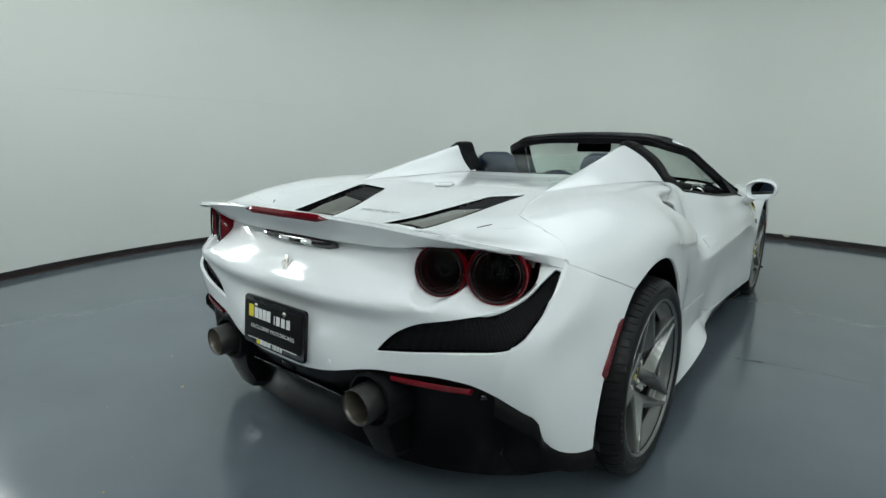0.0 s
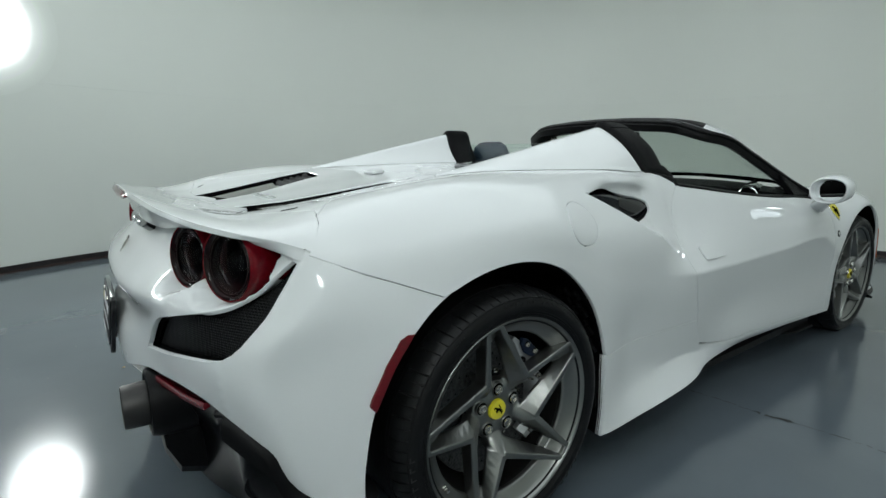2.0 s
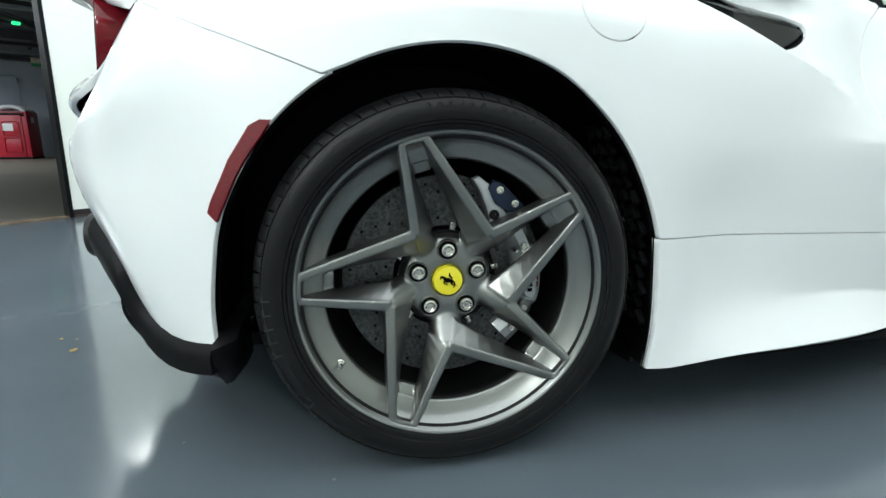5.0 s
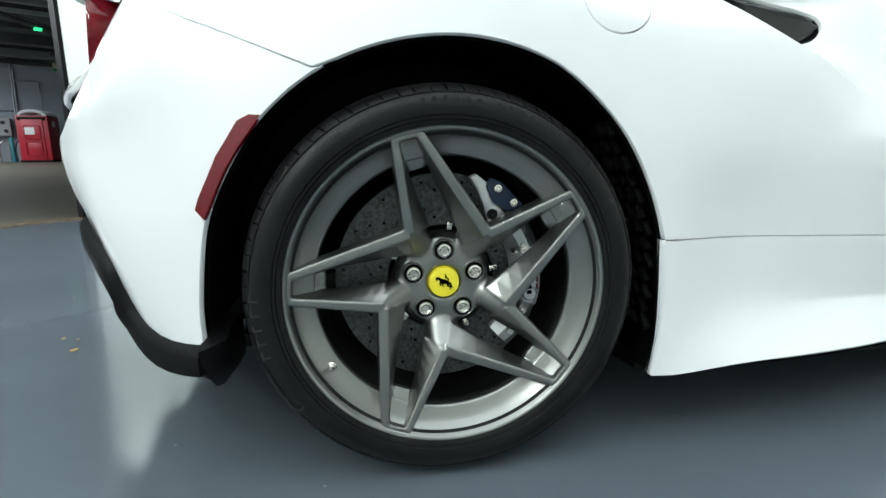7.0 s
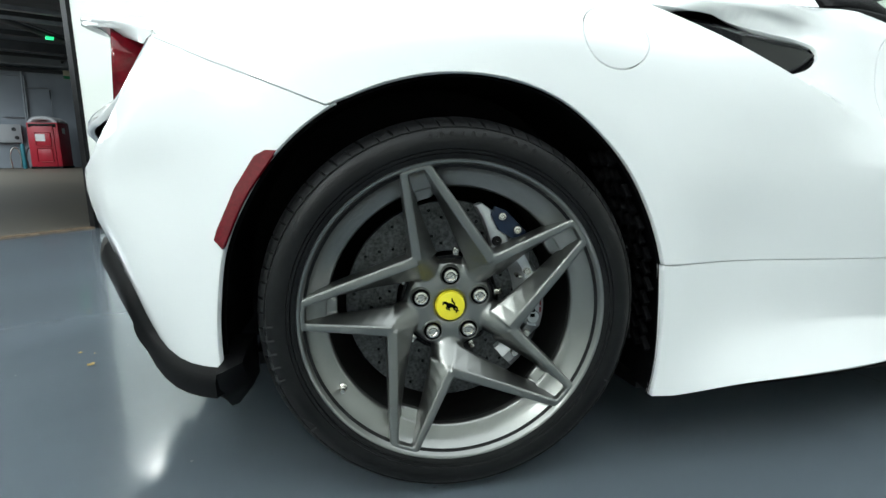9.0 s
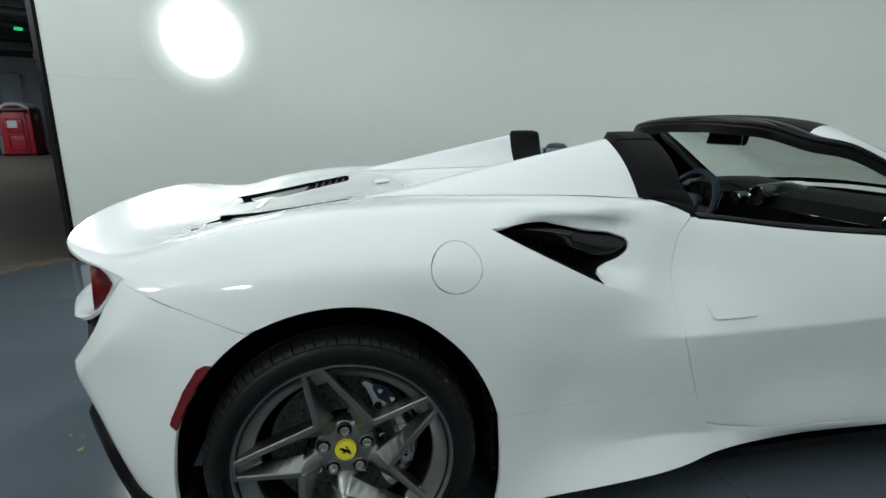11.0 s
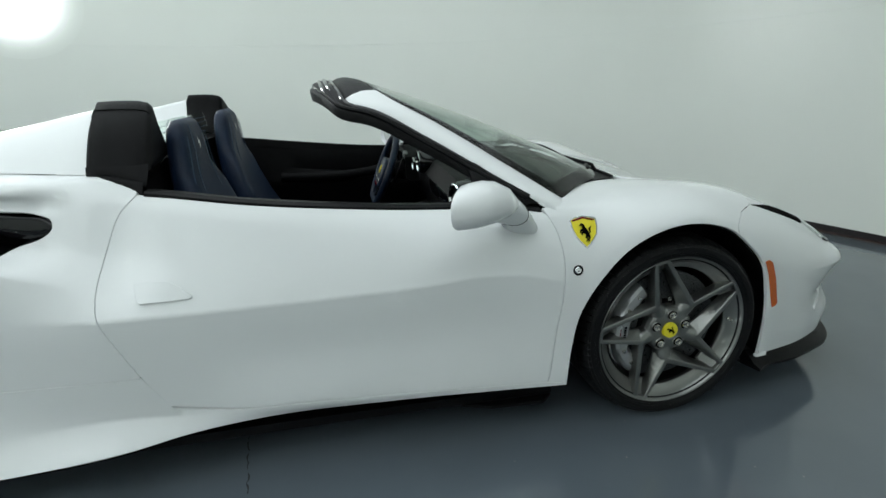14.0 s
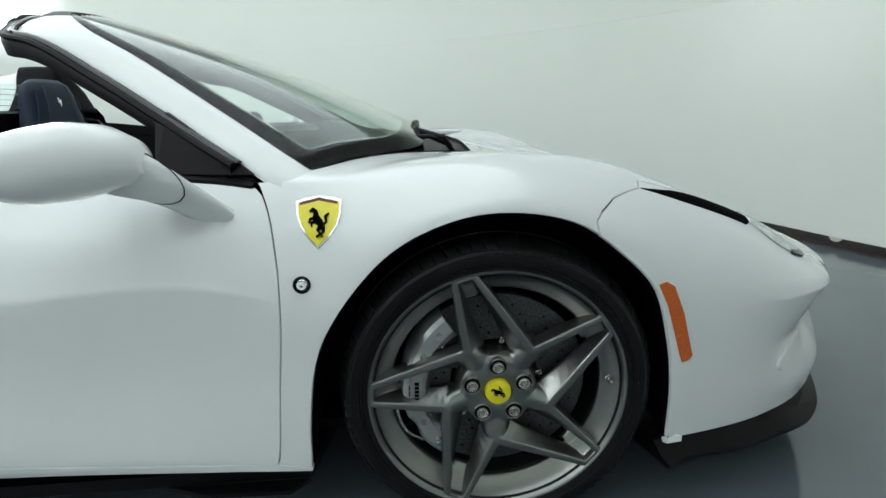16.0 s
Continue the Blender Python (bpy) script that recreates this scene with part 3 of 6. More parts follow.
# hood
hood_out = T([(2.963, .775), (2.96, .74), (2.90, .66), (2.75, .62), (2.64, .46), (2.66, .36), (2.666, .2)]) + [(2.668, 7.98)] + [(3.2, 7.98), (3.40, 7.98)] + T([(3.40, .35), (3.395, .60), (3.375, .70), (3.25, .705), (3.10, .745)])
panel("hood", skin, hood_out[::-1], M_PAINT, car, step=0.035)
# front bumper: flank and nose below the lamp
HL = T([(2.963, .775), (3.10, .745), (3.25, .705), (3.375, .70)])
fb_out = S(curve2(ARCH_F, 50))[AF:] + [(3.026, 0.02), (3.2, 0.02), (3.4, 0.02), (3.6, .02), (3.775, .02), (3.775, 7.98)] + [(3.40, 7.98)] + T([(3.40, .35), (3.395, .60)]) + HL[::-1] + T([(2.955, .800)]) + S([(2.885, .727), (2.853, .709), (2.836, .693)])
panel("front_bumper", skin, fb_out, M_PAINT, car, lines=FOLD(3, 3.2, 3.7) + FOLD(2, 3.3, 3.7, .08), step=0.024)

# ---- rear bumper: plan curves by height, centre to flank ----
B_Z = np.array([.20, .24, .34, .44, .51, .57, .61, .645, .72, .77, .80, .82])
# centre to w = 0.6: x at fixed half widths; then the crease (x, half width) of each level
B_W = [0, .2, .4, .6]
B_X = [[-.735, -.73, -.705, -.640], [-.742, -.737, -.712, -.648], [-.765, -.760, -.728, -.668], [-.785, -.780, -.737, -.688], [-.785, -.777, -.735, -.700],
       [-.760, -.754, -.734, -.706], [-.752, -.749, -.738, -.710], [-.780, -.775, -.756, -.712], [-.735, -.730, -.703, -.641], [-.690, -.685, -.655, -.603],
       [-.660, -.657, -.640, -.600], [-.645, -.640, -.622, -.585]]
B_CREASE = [(-.555, .740), (-.565, .742), (-.600, .745), (-.628, .752), (-.645, .765), (-.646, .778), (-.630, .794), (-.603, .812), (-.540, .845), (-.505, .856), (-.485, .858), (-.475, .855)]
B_RISE = np.array([0, 0, .012, .034, 0, 0, 0, 0])


def bumper_grid():
    rows = []
    for z, xs, cr in zip(B_Z, B_X, B_CREASE):
        tail = [cr]
        for x in (cr[0] + .075, -.34 if cr[0] < -.50 else -.33, -.12):
            p = skin([on_side(x, z)])[0]
            tail.append((x, -p[1]))
        lift = B_RISE * float(np.interp(z, [.48, .57, .645, .79], [0, 1, 1, 0]))
        rows.append([(x, w, z + l) for (x, w), l in zip(list(zip(xs, B_W)) + tail, lift)])
    return np.array(rows)


B_GRID = bumper_grid()
B_U = np.array([0, 1, 2, 3, 4, 4.6, 6.0, 7.6])
B_SHARP = np.array([0, 0, 0, 0, 0, .75, 0, 0, 0])


def bumper(p):
    """Parameter points (u, v): u from the centre to the flank, v about the height."""
    p = np.atleast_2d(np.asarray(p, float))
    rows = cubic(B_Z, B_GRID, p[:, 1])
    u = np.abs(p[:, 0])
    ext_u = np.r_[-B_U[1], B_U]
    ext = np.concatenate([rows[:, 1:2] * [1, -1, 1], rows], axis=1)
    i = np.clip(np.searchsorted(ext_u, u) - 1, 1, len(ext_u) - 2)
    k = np.arange(len(p))
    h = (ext_u[i + 1] - ext_u[i])[:, None]
    t = (u - ext_u[i])[:, None] / h
    p0, p1 = ext[k, i], ext[k, i + 1]
    j = np.clip(i + 2, 0, len(ext_u) - 1)
    m0 = (p1 - ext[k, i - 1]) / (ext_u[i + 1] - ext_u[i - 1])[:, None] * h
    m1 = (ext[k, j] - p0) / (ext_u[j] - ext_u[i])[:, None] * h
    sh0, sh1 = B_SHARP[i][:, None], B_SHARP[np.clip(i + 1, 0, 8)][:, None]
    m0, m1 = m0 * (1 - sh0) + (p1 - p0) * sh0, m1 * (1 - sh1) + (p1 - p0) * sh1
    q = (2 * t**3 - 3 * t**2 + 1) * p0 + (t**3 - 2 * t**2 + t) * m0 + (-2 * t**3 + 3 * t**2) * p1 + (t**3 - t**2) * m1
    # shallow pockets that hold the tail lamps
    for w, z, r in ((.565, .769, .076), (.713, .770, .081)):
        d = np.hypot(q[:, 1] - w, q[:, 2] - z)
        q[:, 0] += .10 * smooth01((r - d) / .014 + .3)
    q[:, 1] *= np.where(p[:, 0] < 0, 1, -1)
    return q


def on_bumper(a, z, by_x=False):
    """Parameter point for a half width (or an x) and a height on the bumper."""
    us, v = np.linspace(0, 7.6, 400), z
    for _ in range(6):
        q = bumper(np.c_[us, np.full_like(us, v)])
        u = float(np.interp(a, q[:, 0] if by_x else -q[:, 1], us))
        v -= bumper([(u, v)])[0, 2] - z
    return (u, v)


BW = lambda pts: [on_bumper(w, z) for w, z in pts]
BX = lambda pts: [on_bumper(x, z, True) for x, z in pts]
DIFF_TOP = [(.812, .392), (.782, .415), (.735, .453), (.690, .473), (.635, .480), (.457, .467), (.400, .462), (.347, .452), (.231, .422), (.10, .402), (0, .40)]
GR_LOW = [(.393, .518), (.505, .536), (.61, .556), (.70, .571), (.757, .582), (.79, .595), (.810, .615), (.823, .642), (.836, .672), (.846, .73), (.849, .783)]
GR_UP = [(.836, .787), (.815, .758), (.795, .722), (.766, .695), (.72, .677), (.642, .656), (.53, .624), (.47, .591), (.427, .556), (.393, .518)]
GRILLE_S = [tuple(q) for q in spline(GR_LOW, 30)] + [tuple(q) for q in spline(GR_UP, 26)][:-1]
BUMP_HOLES = [BW(GRILLE_S)]
SEAM_REAR = [(-.478, .800), (-.402, .766), (-.325, .736), (-.205, .688)]
BUMP_LOW = [(-.401, .25), (-.440, .250), (-.480, .257), (-.512, .275), (-.537, .307), (-.552, .345), (-.564, .376)]
bump_out = ([(0.0, .815), (2, .815), (4, .812)] + BX([(-.50, .805)] + curve2(SEAM_REAR, 10)) + BX(curve2(ARCH_R, 60)[24::-1])
            + BX(curve2(BUMP_LOW, 12)[1:]) + [on_bumper(*q) for q in curve2(DIFF_TOP, 40)])
LAMP_RINGS = BW([(w + r * k * math.cos(t), z + r * k * math.sin(t)) for w, z, r in ((.565, .769, .076), (.713, .770, .081)) for k in (.84, .92, 1.0, 1.08, 1.16) for t in np.linspace(0, 2 * math.pi, 36, endpoint=False) if z + r * k * math.sin(t) < .808])
panel("rear_bumper", bumper, bump_out, M_PAINT, car, holes=BUMP_HOLES, step=0.016, cell=(.085, .014), extra=LAMP_RINGS, gap=0.0006, label="white painted rear bumper with grille openings")


def mesh_material():
    """Black honeycomb grille: holes read as dark dots between satin webs."""
    m = material("grille_mesh", (0.004, 0.004, 0.004), 0.45, spec=0.15)
    t = m.node_tree
    b = t.nodes["Principled BSDF"]
    geo = t.nodes["Geometry"]
    v = t.nodes.new("ShaderNodeTexVoronoi")
    v.inputs["Scale"].default_value = 190
    v.inputs["Randomness"].default_value = 0.0
    t.links.new(geo.outputs["Position"], v.inputs["Vector"])
    r = t.nodes.new("ShaderNodeValToRGB")
    r.color_ramp.elements[0].position, r.color_ramp.elements[1].position = 0.30, 0.42
    r.color_ramp.elements[0].color, r.color_ramp.elements[1].color = (0.001, 0.001, 0.001, 1), (0.005, 0.005, 0.0055, 1)
    t.links.new(v.outputs["Distance"], r.inputs["Fac"])
    t.links.new(r.outputs["Color"], b.inputs["Base Color"])
    u = t.nodes.new("ShaderNodeBump")
    u.inputs["Strength"].default_value, u.inputs["Distance"].default_value = 0.8, 0.004
    t.links.new(v.outputs["Distance"], u.inputs["Height"])
    t.links.new(u.outputs["Normal"], b.inputs["Normal"])
    return m


M_MESH = mesh_material()


def sunk(surf, depth):
    def f(p):
        return surf(p) - normal_of(surf, p) * depth
    return f


def set_forward(p):
    return bumper(p) + [.030, 0, 0]


panel("rear_grille", set_forward, BW(GRILLE_S), M_MESH, car, step=0.03, cell=(.15, .025), gap=0, flange=.004, label="black honeycomb mesh grille")
VENT = [(-.475, .335), (-.44, .29), (-.415, .20), (-.432, .125), (-.30, .165), (-.15, .215), (.02, .272), (.035, .30), (.035, .42), (.02, .437), (-.10, .415), (-.30, .378)]
DECK_HOLES = [T(VENT)]
TE = [(-.481, .852), (-.53, .822), (-.60, .768), (-.655, .70), (-.69, .60), (-.718, .42), (-.730, .22), (-.734, .0)]
TES = curve2(TE, 30)
DECK_SEAM = [(-.42, .765), (-.36, .67), (-.30, .60), (-.10, .535), (0.0, .515), (.085, .492)]
spoiler_out = T(DECK_SEAM[:1]) + T([(-.40, .70), (-.42, .60), (-.46, .45), (-.47, .2), (-.47, .005)]) + [on_edge(*q) for q in TES[::-1]] + S([(-.470, .806)])
cover_out = T(DECK_SEAM[1:]) + T([(.15, .40), (.238, .21), (.25, .005)]) + T([(-.47, .005), (-.47, .2), (-.46, .45), (-.42, .60), (-.40, .70), (-.42, .765)])
panel("engine_cover", skin, cover_out, M_PAINT, car, holes=DECK_HOLES, step=0.025, gap=0.0012)
panel("spoiler", skin, spoiler_out, M_PAINT, car, step=0.025, gap=0.0006)
# spoiler's rear face: from the trailing edge down to its lower edge, then forward underneath
LOW_W, LOW_X, LOW_Z = [0, .2, .40, .56, .70, .80, .858], [-.692, -.690, -.676, -.655, -.604, -.535, -.490], [.812, .812, .818, .836, .834, .808, .788]
rows = []
for x, w in TES:
    a = skin([on_edge(x, w)])[0]
    low = np.array([cubic(LOW_W, LOW_X, [w])[0], -w - (.004 if w > .84 else 0), cubic(LOW_W, LOW_Z, [w])[0]])
    k = float(np.interp(w, [0, .6, .852], [1, .8, .0]))
    rows.append([a, a + [-.0015 * k, 0, -.003], a * .65 + low * .35 + [.008 * k, 0, 0], a * .3 + low * .7 + [.008 * k, 0, 0], low, low + [.006, .002, -.003], low + [.06, .03 * (w > .3), .004]])
rows = rows[:-1] + [[np.array(p) * [1, 0, 1] for p in rows[-1]]] + [[np.array(p) * [1, -1, 1] for p in r] for r in rows[-2::-1]]
part("spoiler_lip", loft([[tuple(p) for p in r] for r in rows], closed=False), M_PAINT, car, angle=50)
# gusset that closes the spoiler's end against the fender
for sgn in (-1, 1):
    ring = [skin([on_top(-.43, .775)])[0], skin([on_edge(-.455, .815)])[0], skin([on_edge(-.481, .851)])[0], np.array(rows[0][4]), skin([on_side(-.480, .790)])[0], skin([on_side(-.455, .782)])[0], skin([on_side(-.435, .80)])[0]]
    ring = [(q + [.001, .0025, -.001]) * [1, -sgn, 1] for q in ring]
    c = sum(ring) / len(ring)
    part("corner_gusset", loft([[tuple(q) for q in ring], [tuple(q * .98 + c * .02 + [.004, .004 * -sgn, -.003]) for q in ring]]), M_PAINT, car, angle=60)
# high brake light in the lip
ring = []
for w in np.linspace(-.205, .205, 21):
    x, wa = float(np.interp(abs(w), [0, .22], [-.736, -.732])), w
    z = skin([on_top(max(x, -.733), abs(w))])[0, 2] - .014
    t = .012 * min(1, (.215 - abs(w)) / .05)
    ring.append([(x - .006, wa, z - t), (x - .010, wa, z), (x - .004, wa, z + t), (x + .02, wa, z)])
part("high_brake_light", loft(ring), M_RED, car, "dark red high-mounted brake light strip")
# camera recess under the lip
part("camera_recess", prism([(-.185, .0), (-.15, -.012), (0, -.017), (.15, -.012), (.185, .0), (.17, .014), (-.17, .014)], .03,
     Matrix.Translation((-.668, 0, .783)) @ pose(0, 0, 0, 52, 0, -90), .003), M_GLOSSB, car, "gloss black camera recess")
for y in (-.06, .055):
    part("number_lamp", box_bm(.030, .050, .014, pose(-.690, y, .788, 0, 38, 0), .004), M_LAMPLENS, car, "small pale number-plate lamp")

M_PANE = material("engine_glass", (0.075, 0.072, 0.060), 0.10, 0, 0.2, 0.3, 9)
M_LOUVRE = material("louvre_satin", (0.008, 0.008, 0.009), 0.6, 0, 0, spec=0.15)
# engine vents: sunk dark glass with louvres
for sgn in (1, -1):
    floor_pts = [skin([on_top(x, w)])[0] * [1, sgn, 1] - [0, 0, .022] for x, w in VENT]
    top_pts = [skin([on_top(x, w)])[0] * [1, sgn, 1] - [0, 0, .004] for x, w in VENT]
    n = len(VENT)
    V = floor_pts + top_pts
    F = [tuple(range(n))] + [(i, (i + 1) % n, n + (i + 1) % n, n + i) for i in range(n)]
    vent = mesh("engine_vent", V, F, M_GLOSSB, car, "black engine vent with louvres over dark glass", smooth=False)
    pane = [(-.405, .300), (-.372, .215), (-.378, .168), (-.29, .198), (-.165, .238), (-.150, .355), (-.30, .338)]
    part("vent_glass", loft([[tuple(skin([on_top(x, w)])[0] * [1, sgn, 1] - [0, 0, d]) for x, w in pane] for d in (.009, .014)]), M_PANE, vent, "pale glass over the engine", smooth=False)
    for k in range(5):
        x0 = -.118 + .031 * k
        a, b = np.interp(x0, [-.43, .02], [.135, .278]), np.interp(x0, [-.45, .02], [.335, .415])
        za = skin([on_top(x0, a)])[0, 2] - .009
        zb = skin([on_top(x0, b)])[0, 2] - .009
        slat = loft([[(x0 - .006, sgn * w, z - .014), (x0 + .003, sgn * w, z), (x0 + .008, sgn * w, z + .001), (x0 + .008, sgn * w, z - .003), (x0 - .001, sgn * w, z - .017)] for w, z in ((a, za), ((a + b) / 2, (za + zb) / 2 + .002), (b, zb))])
        part("louvre", slat, M_LOUVRE, vent, "satin dark louvre")
# lettering on the cover stands as plain chrome bars
for k in range(7):
    y = .085 - .0285 * k
    z = skin([on_top(-.30, abs(y))])[0, 2]
    part("letter_bar", box_bm(.024, .019, .006, pose(-.30, y, z + .003, 0, -8, 0), .001), M_CHROME, car)

# tonneau between and under the fairings
ton_out = T([(.25, .005), (.238, .21), (.15, .40), (.085, .492), (.20, .57), (.35, .625), (.6, .665), (.90, .690), (.97, .62), (.97, .3), (.97, .005)])
panel("tonneau_cover", skin, ton_out, M_PAINT, car, step=0.03, gap=0.0012)


def fairing_ring(x):
    """Outer foot, ridge and inner foot of the head fairing at a station."""
    t = (x - .085) / (.866 - .085)
    o = np.array([np.interp(x, [.085, .2, .35, .6, .9], [.492, .57, .625, .665, .692]), 0])
    o[1] = skin([on_top(x, o[0])])[0, 2] + .001
    i = np.array([np.interp(x, [.085, .3, .6, .9], [.485, .40, .37, .385]), 0])
    i[1] = skin([on_top(x, i[0])])[0, 2] + .001
    r = np.array([np.interp(x, [.085, .4, .866], [.489, .490, .478]), np.interp(t, [0, .3, 1], [.932, .985, 1.112])])
    pts = []
    for k in range(13):
        s = k / 12
        p = o * (1 - s) + r * s
        bow = np.array([.05, .05]) * math.sin(math.pi * s) * .30 * t
        pts.append(p + bow)
    for k in range(1, 9):
        s = k / 8
        p = r * (1 - s) + i * s
        pts.append(p + np.array([.04, .0]) * math.sin(math.pi * s) * .5 * t)
    pts = np.array(pts)
    sm = pts.copy()
    for _ in range(2):
        sm[1:-1] = (sm[:-2] + 2 * sm[1:-1] + sm[2:]) / 4
    return sm


XS = np.linspace(.085, .866, 26)
FR = [fairing_ring(x) for x in XS]
for sgn in (-1, 1):
    rings = [[(x + .10 * max(0, (p[0] - .478)) * (x - .085) / .78, sgn * p[0], p[1]) for p in r] for x, r in zip(XS, FR)]
    part("head_fairing", loft(rings, closed=False), M_PAINT, car, angle=80)
    last = FR[-1]
    # black trim that closes the fairing in front
    def trim(dx, grow, last=last, sgn=sgn):
        c = np.array([.52, .95])
        out = []
        for p in last:
            q = c + (p - c) * grow
            out.append((.866 + .10 * max(0, p[0] - .478) + dx, sgn * q[0], q[1] + .018 * min(1, max(0, (p[1] - .93) / .07)) * (dx > .01)))
        return out
    rings = [trim(.001, 1.0), trim(.012, 1.025), trim(.05, 1.035), trim(.09, 1.035), trim(.125, 1.025), trim(.148, .99), trim(.160, .92), trim(.164, .80)]
    fair = part("fairing_trim", loft(rings, closed=True), M_LEATHERK, car, "black trim on the front of the head fairing", angle=85)
    # the trim's foot runs down to the body's edge
    feet = [np.array(r[0]) for r in rings[:7]]
    low = []
    for f in feet:
        wl = float(np.interp(f[0], [.86, .98, 1.035, 1.10], [.685, .706, .724, .745]))
        low.append(np.array([f[0], sgn * wl, skin([on_top(f[0], wl)])[0, 2] - .006]))
    part("trim_foot", loft([[tuple(f + [0, -sgn * .004, .02]) for f in feet], [tuple(f * .5 + l * .5 + [.004, sgn * .012, .004]) for f, l in zip(feet, low)], [tuple(l) for l in low]], closed=False), M_LEATHERK, fair, angle=85)
    # its lower corner runs forward over the shoulder to the belt
    cols = []
    for i in range(9):
        x = .90 + .142 * i / 8
        wl = float(np.interp(x, [.86, .98, 1.035, 1.10], [.685, .706, .724, .745])) - .012
        s_hi, s_lo = on_top(x, wl)[1], 5.0
        s_lo = s_hi + (s_lo - s_hi) * (i / 8) ** .8
        col = skin(np.array([(x, s) for s in np.linspace(s_hi, s_lo, 6)]))
        lift = np.array([.004] * 5 + [-.001])
        cols.append([(q[0], sgn * abs(q[1]), q[2] + h) for q, h in zip(col, lift)])
    part("trim_corner", loft(cols, closed=False), M_LEATHERK, fair, angle=85)
    part("trim_seam", tube([(r[9][0], r[9][1] + sgn * .0005, r[9][2]) for r in rings[0:7]], .0020, 6), M_GAP, fair)
part("wind_screen", prism([(-.40, 0), (.40, 0), (.385, .10), (-.385, .10)], .004, pose(.965, 0, .945, 82, 0, 90)), M_GLASS, car, "small clear rear screen between the fairings", smooth=False)
for k in range(4):
    part("heater_line", box_bm(.001, .72, .0012, pose(.968, 0, .965 + .02 * k)), M_THREAD, car)
for sgn in (-1,):
    part("roof_latch_cap", join_bm(box_bm(.055, .075, .014, pose(.17, .05, .924, 0, -4, 8), .006, 3)), M_PAINT, car)

# small black patches that stand for recess shading in the deck's corners
for sgn in (-1, 1):
    pts = [(-.418, .522), (-.402, .543), (-.386, .556), (-.396, .540)]
    topp = [skin([on_top(x, w)])[0] * [1, -sgn, 1] + [0, 0, .0015] for x, w in pts]
    part("deck_scoop", loft([[tuple(q) for q in topp], [tuple(q - [0, 0, .02]) for q in topp]]), M_GAP, car, smooth=False)

# ---- tail lamps, plate, pipes, diffuser ----


def tail_lamp(y, x, z, r, turn):
    m = Matrix.Translation((x, y, z)) @ pose(0, 0, 0, 0, -90 + 4, 0) @ pose(0, 0, 0, -turn, 0, 0)
    shell = part("tail_lamp", lathe([(r * .93, -.16), (r * 1.05, -.10), (r * 1.06, -.03), (r * 1.055, -.006), (r * 1.03, .006), (r * .995, .010), (r * .965, .008)], 64, m), M_RED, car, "round tail lamp, red rim and smoked centre")
    part("bezel", lathe([(r * .965, .0085), (r * .94, .0105), (r * .885, .0085), (r * .83, .002), (r * .80, -.010), (r * .795, -.035)], 64, m), M_BEZEL, shell, "very dark red gloss bezel")
    part("rim_line", lathe([(r * .815, .001), (r * .805, .004), (r * .792, .0042), (r * .785, .001)], 64, m), M_RIMLINE, shell, "thin bright ring")
    part("reflector_bowl", lathe([(r * .79, -.03), (r * .64, -.046), (r * .44, -.062), (r * .40, -.052), (r * .37, -.030), (r * .30, -.020), (r * .16, -.014), (.0005, -.012)], 48, m), M_SMOKE, shell, "smoked reflector bowl with a round projector")
    for k in range(10):
        a = 36 * k + 12
        part("reflector_vane", box_bm(r * .26, r * .035, .012, m @ pose(*polar(r * .58, a), -.046, 0, 24, a), .0015), M_SMOKE, shell)
    part("ring_light", lathe([(r * .62, -.042), (r * .66, -.034), (r * .74, -.030), (r * .78, -.032)], 48, m), M_REDD, shell, "dark red inner ring")
    part("lens", lathe([(r * .80, .001), (r * .60, .0055), (r * .3, .0080), (.0005, .0088)], 48, m), M_DOME, shell, "smoked clear lens")


def polar(r, deg):
    return (r * math.cos(radians(deg)), r * math.sin(radians(deg)))


M_BEZEL = material("dark_red_gloss", (0.008, 0.0005, 0.001), 0.10, 0, 0.0, spec=0.22)
M_RIMLINE = material("bright_ring", (0.10, 0.08, 0.08), 0.25, 0.8)
M_SMOKE = material("smoked_bowl", (0.004, 0.004, 0.005), 0.25, 0.0, spec=0.15)
M_REDD = material("deep_red_ring", (0.035, 0.001, 0.002), 0.2)
M_DOME = glass("smoked_lens", (0.40, 0.41, 0.42))
M_DOME.node_tree.nodes["Principled BSDF"].inputs["IOR"].default_value = 1.14
for sgn in (-1, 1):
    # pointed dark red housing beside the outer lamp, under the spoiler
    edge = [(.735, .812), (.790, .812), (.832, .803), (.812, .775), (.792, .745), (.765, .725), (.735, .74)]
    ring = [bumper([on_bumper(w, z)])[0] * [1, -sgn, 1] for w, z in edge]
    ring[0] = ring[0] + [0, 0, .020]
    ring[1] = ring[1] + [0, 0, .012]
    part("lamp_housing", loft([[tuple(q + [.010 + d, 0, 0]) for q in ring] for d in (0, .05)]), M_RED, car, "dark red lamp housing", angle=30)
    tail_lamp(sgn * .563, -.644, .769, .073, sgn * 20)
    tail_lamp(sgn * .713, -.595, .770, .079, sgn * 23)

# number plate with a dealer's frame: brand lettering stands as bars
plate = thing("number_plate", "black dealer number plate in a black frame on the bumper", "number plate")
PM = Matrix.Translation((-.790, 0, .514)) @ pose(0, 0, 0, 90, 0, -90) @ pose(0, 0, 0, -6, 0, 0)


def rounded_rect(w, h, r, n=5):
    out = []
    for cx, cy, a in ((w / 2 - r, h / 2 - r, 0), (-w / 2 + r, h / 2 - r, 90), (-w / 2 + r, -h / 2 + r, 180), (w / 2 - r, -h / 2 + r, 270)):
        out += [(cx + r * math.cos(radians(a + 90 * i / n)), cy + r * math.sin(radians(a + 90 * i / n))) for i in range(n + 1)]
    return out


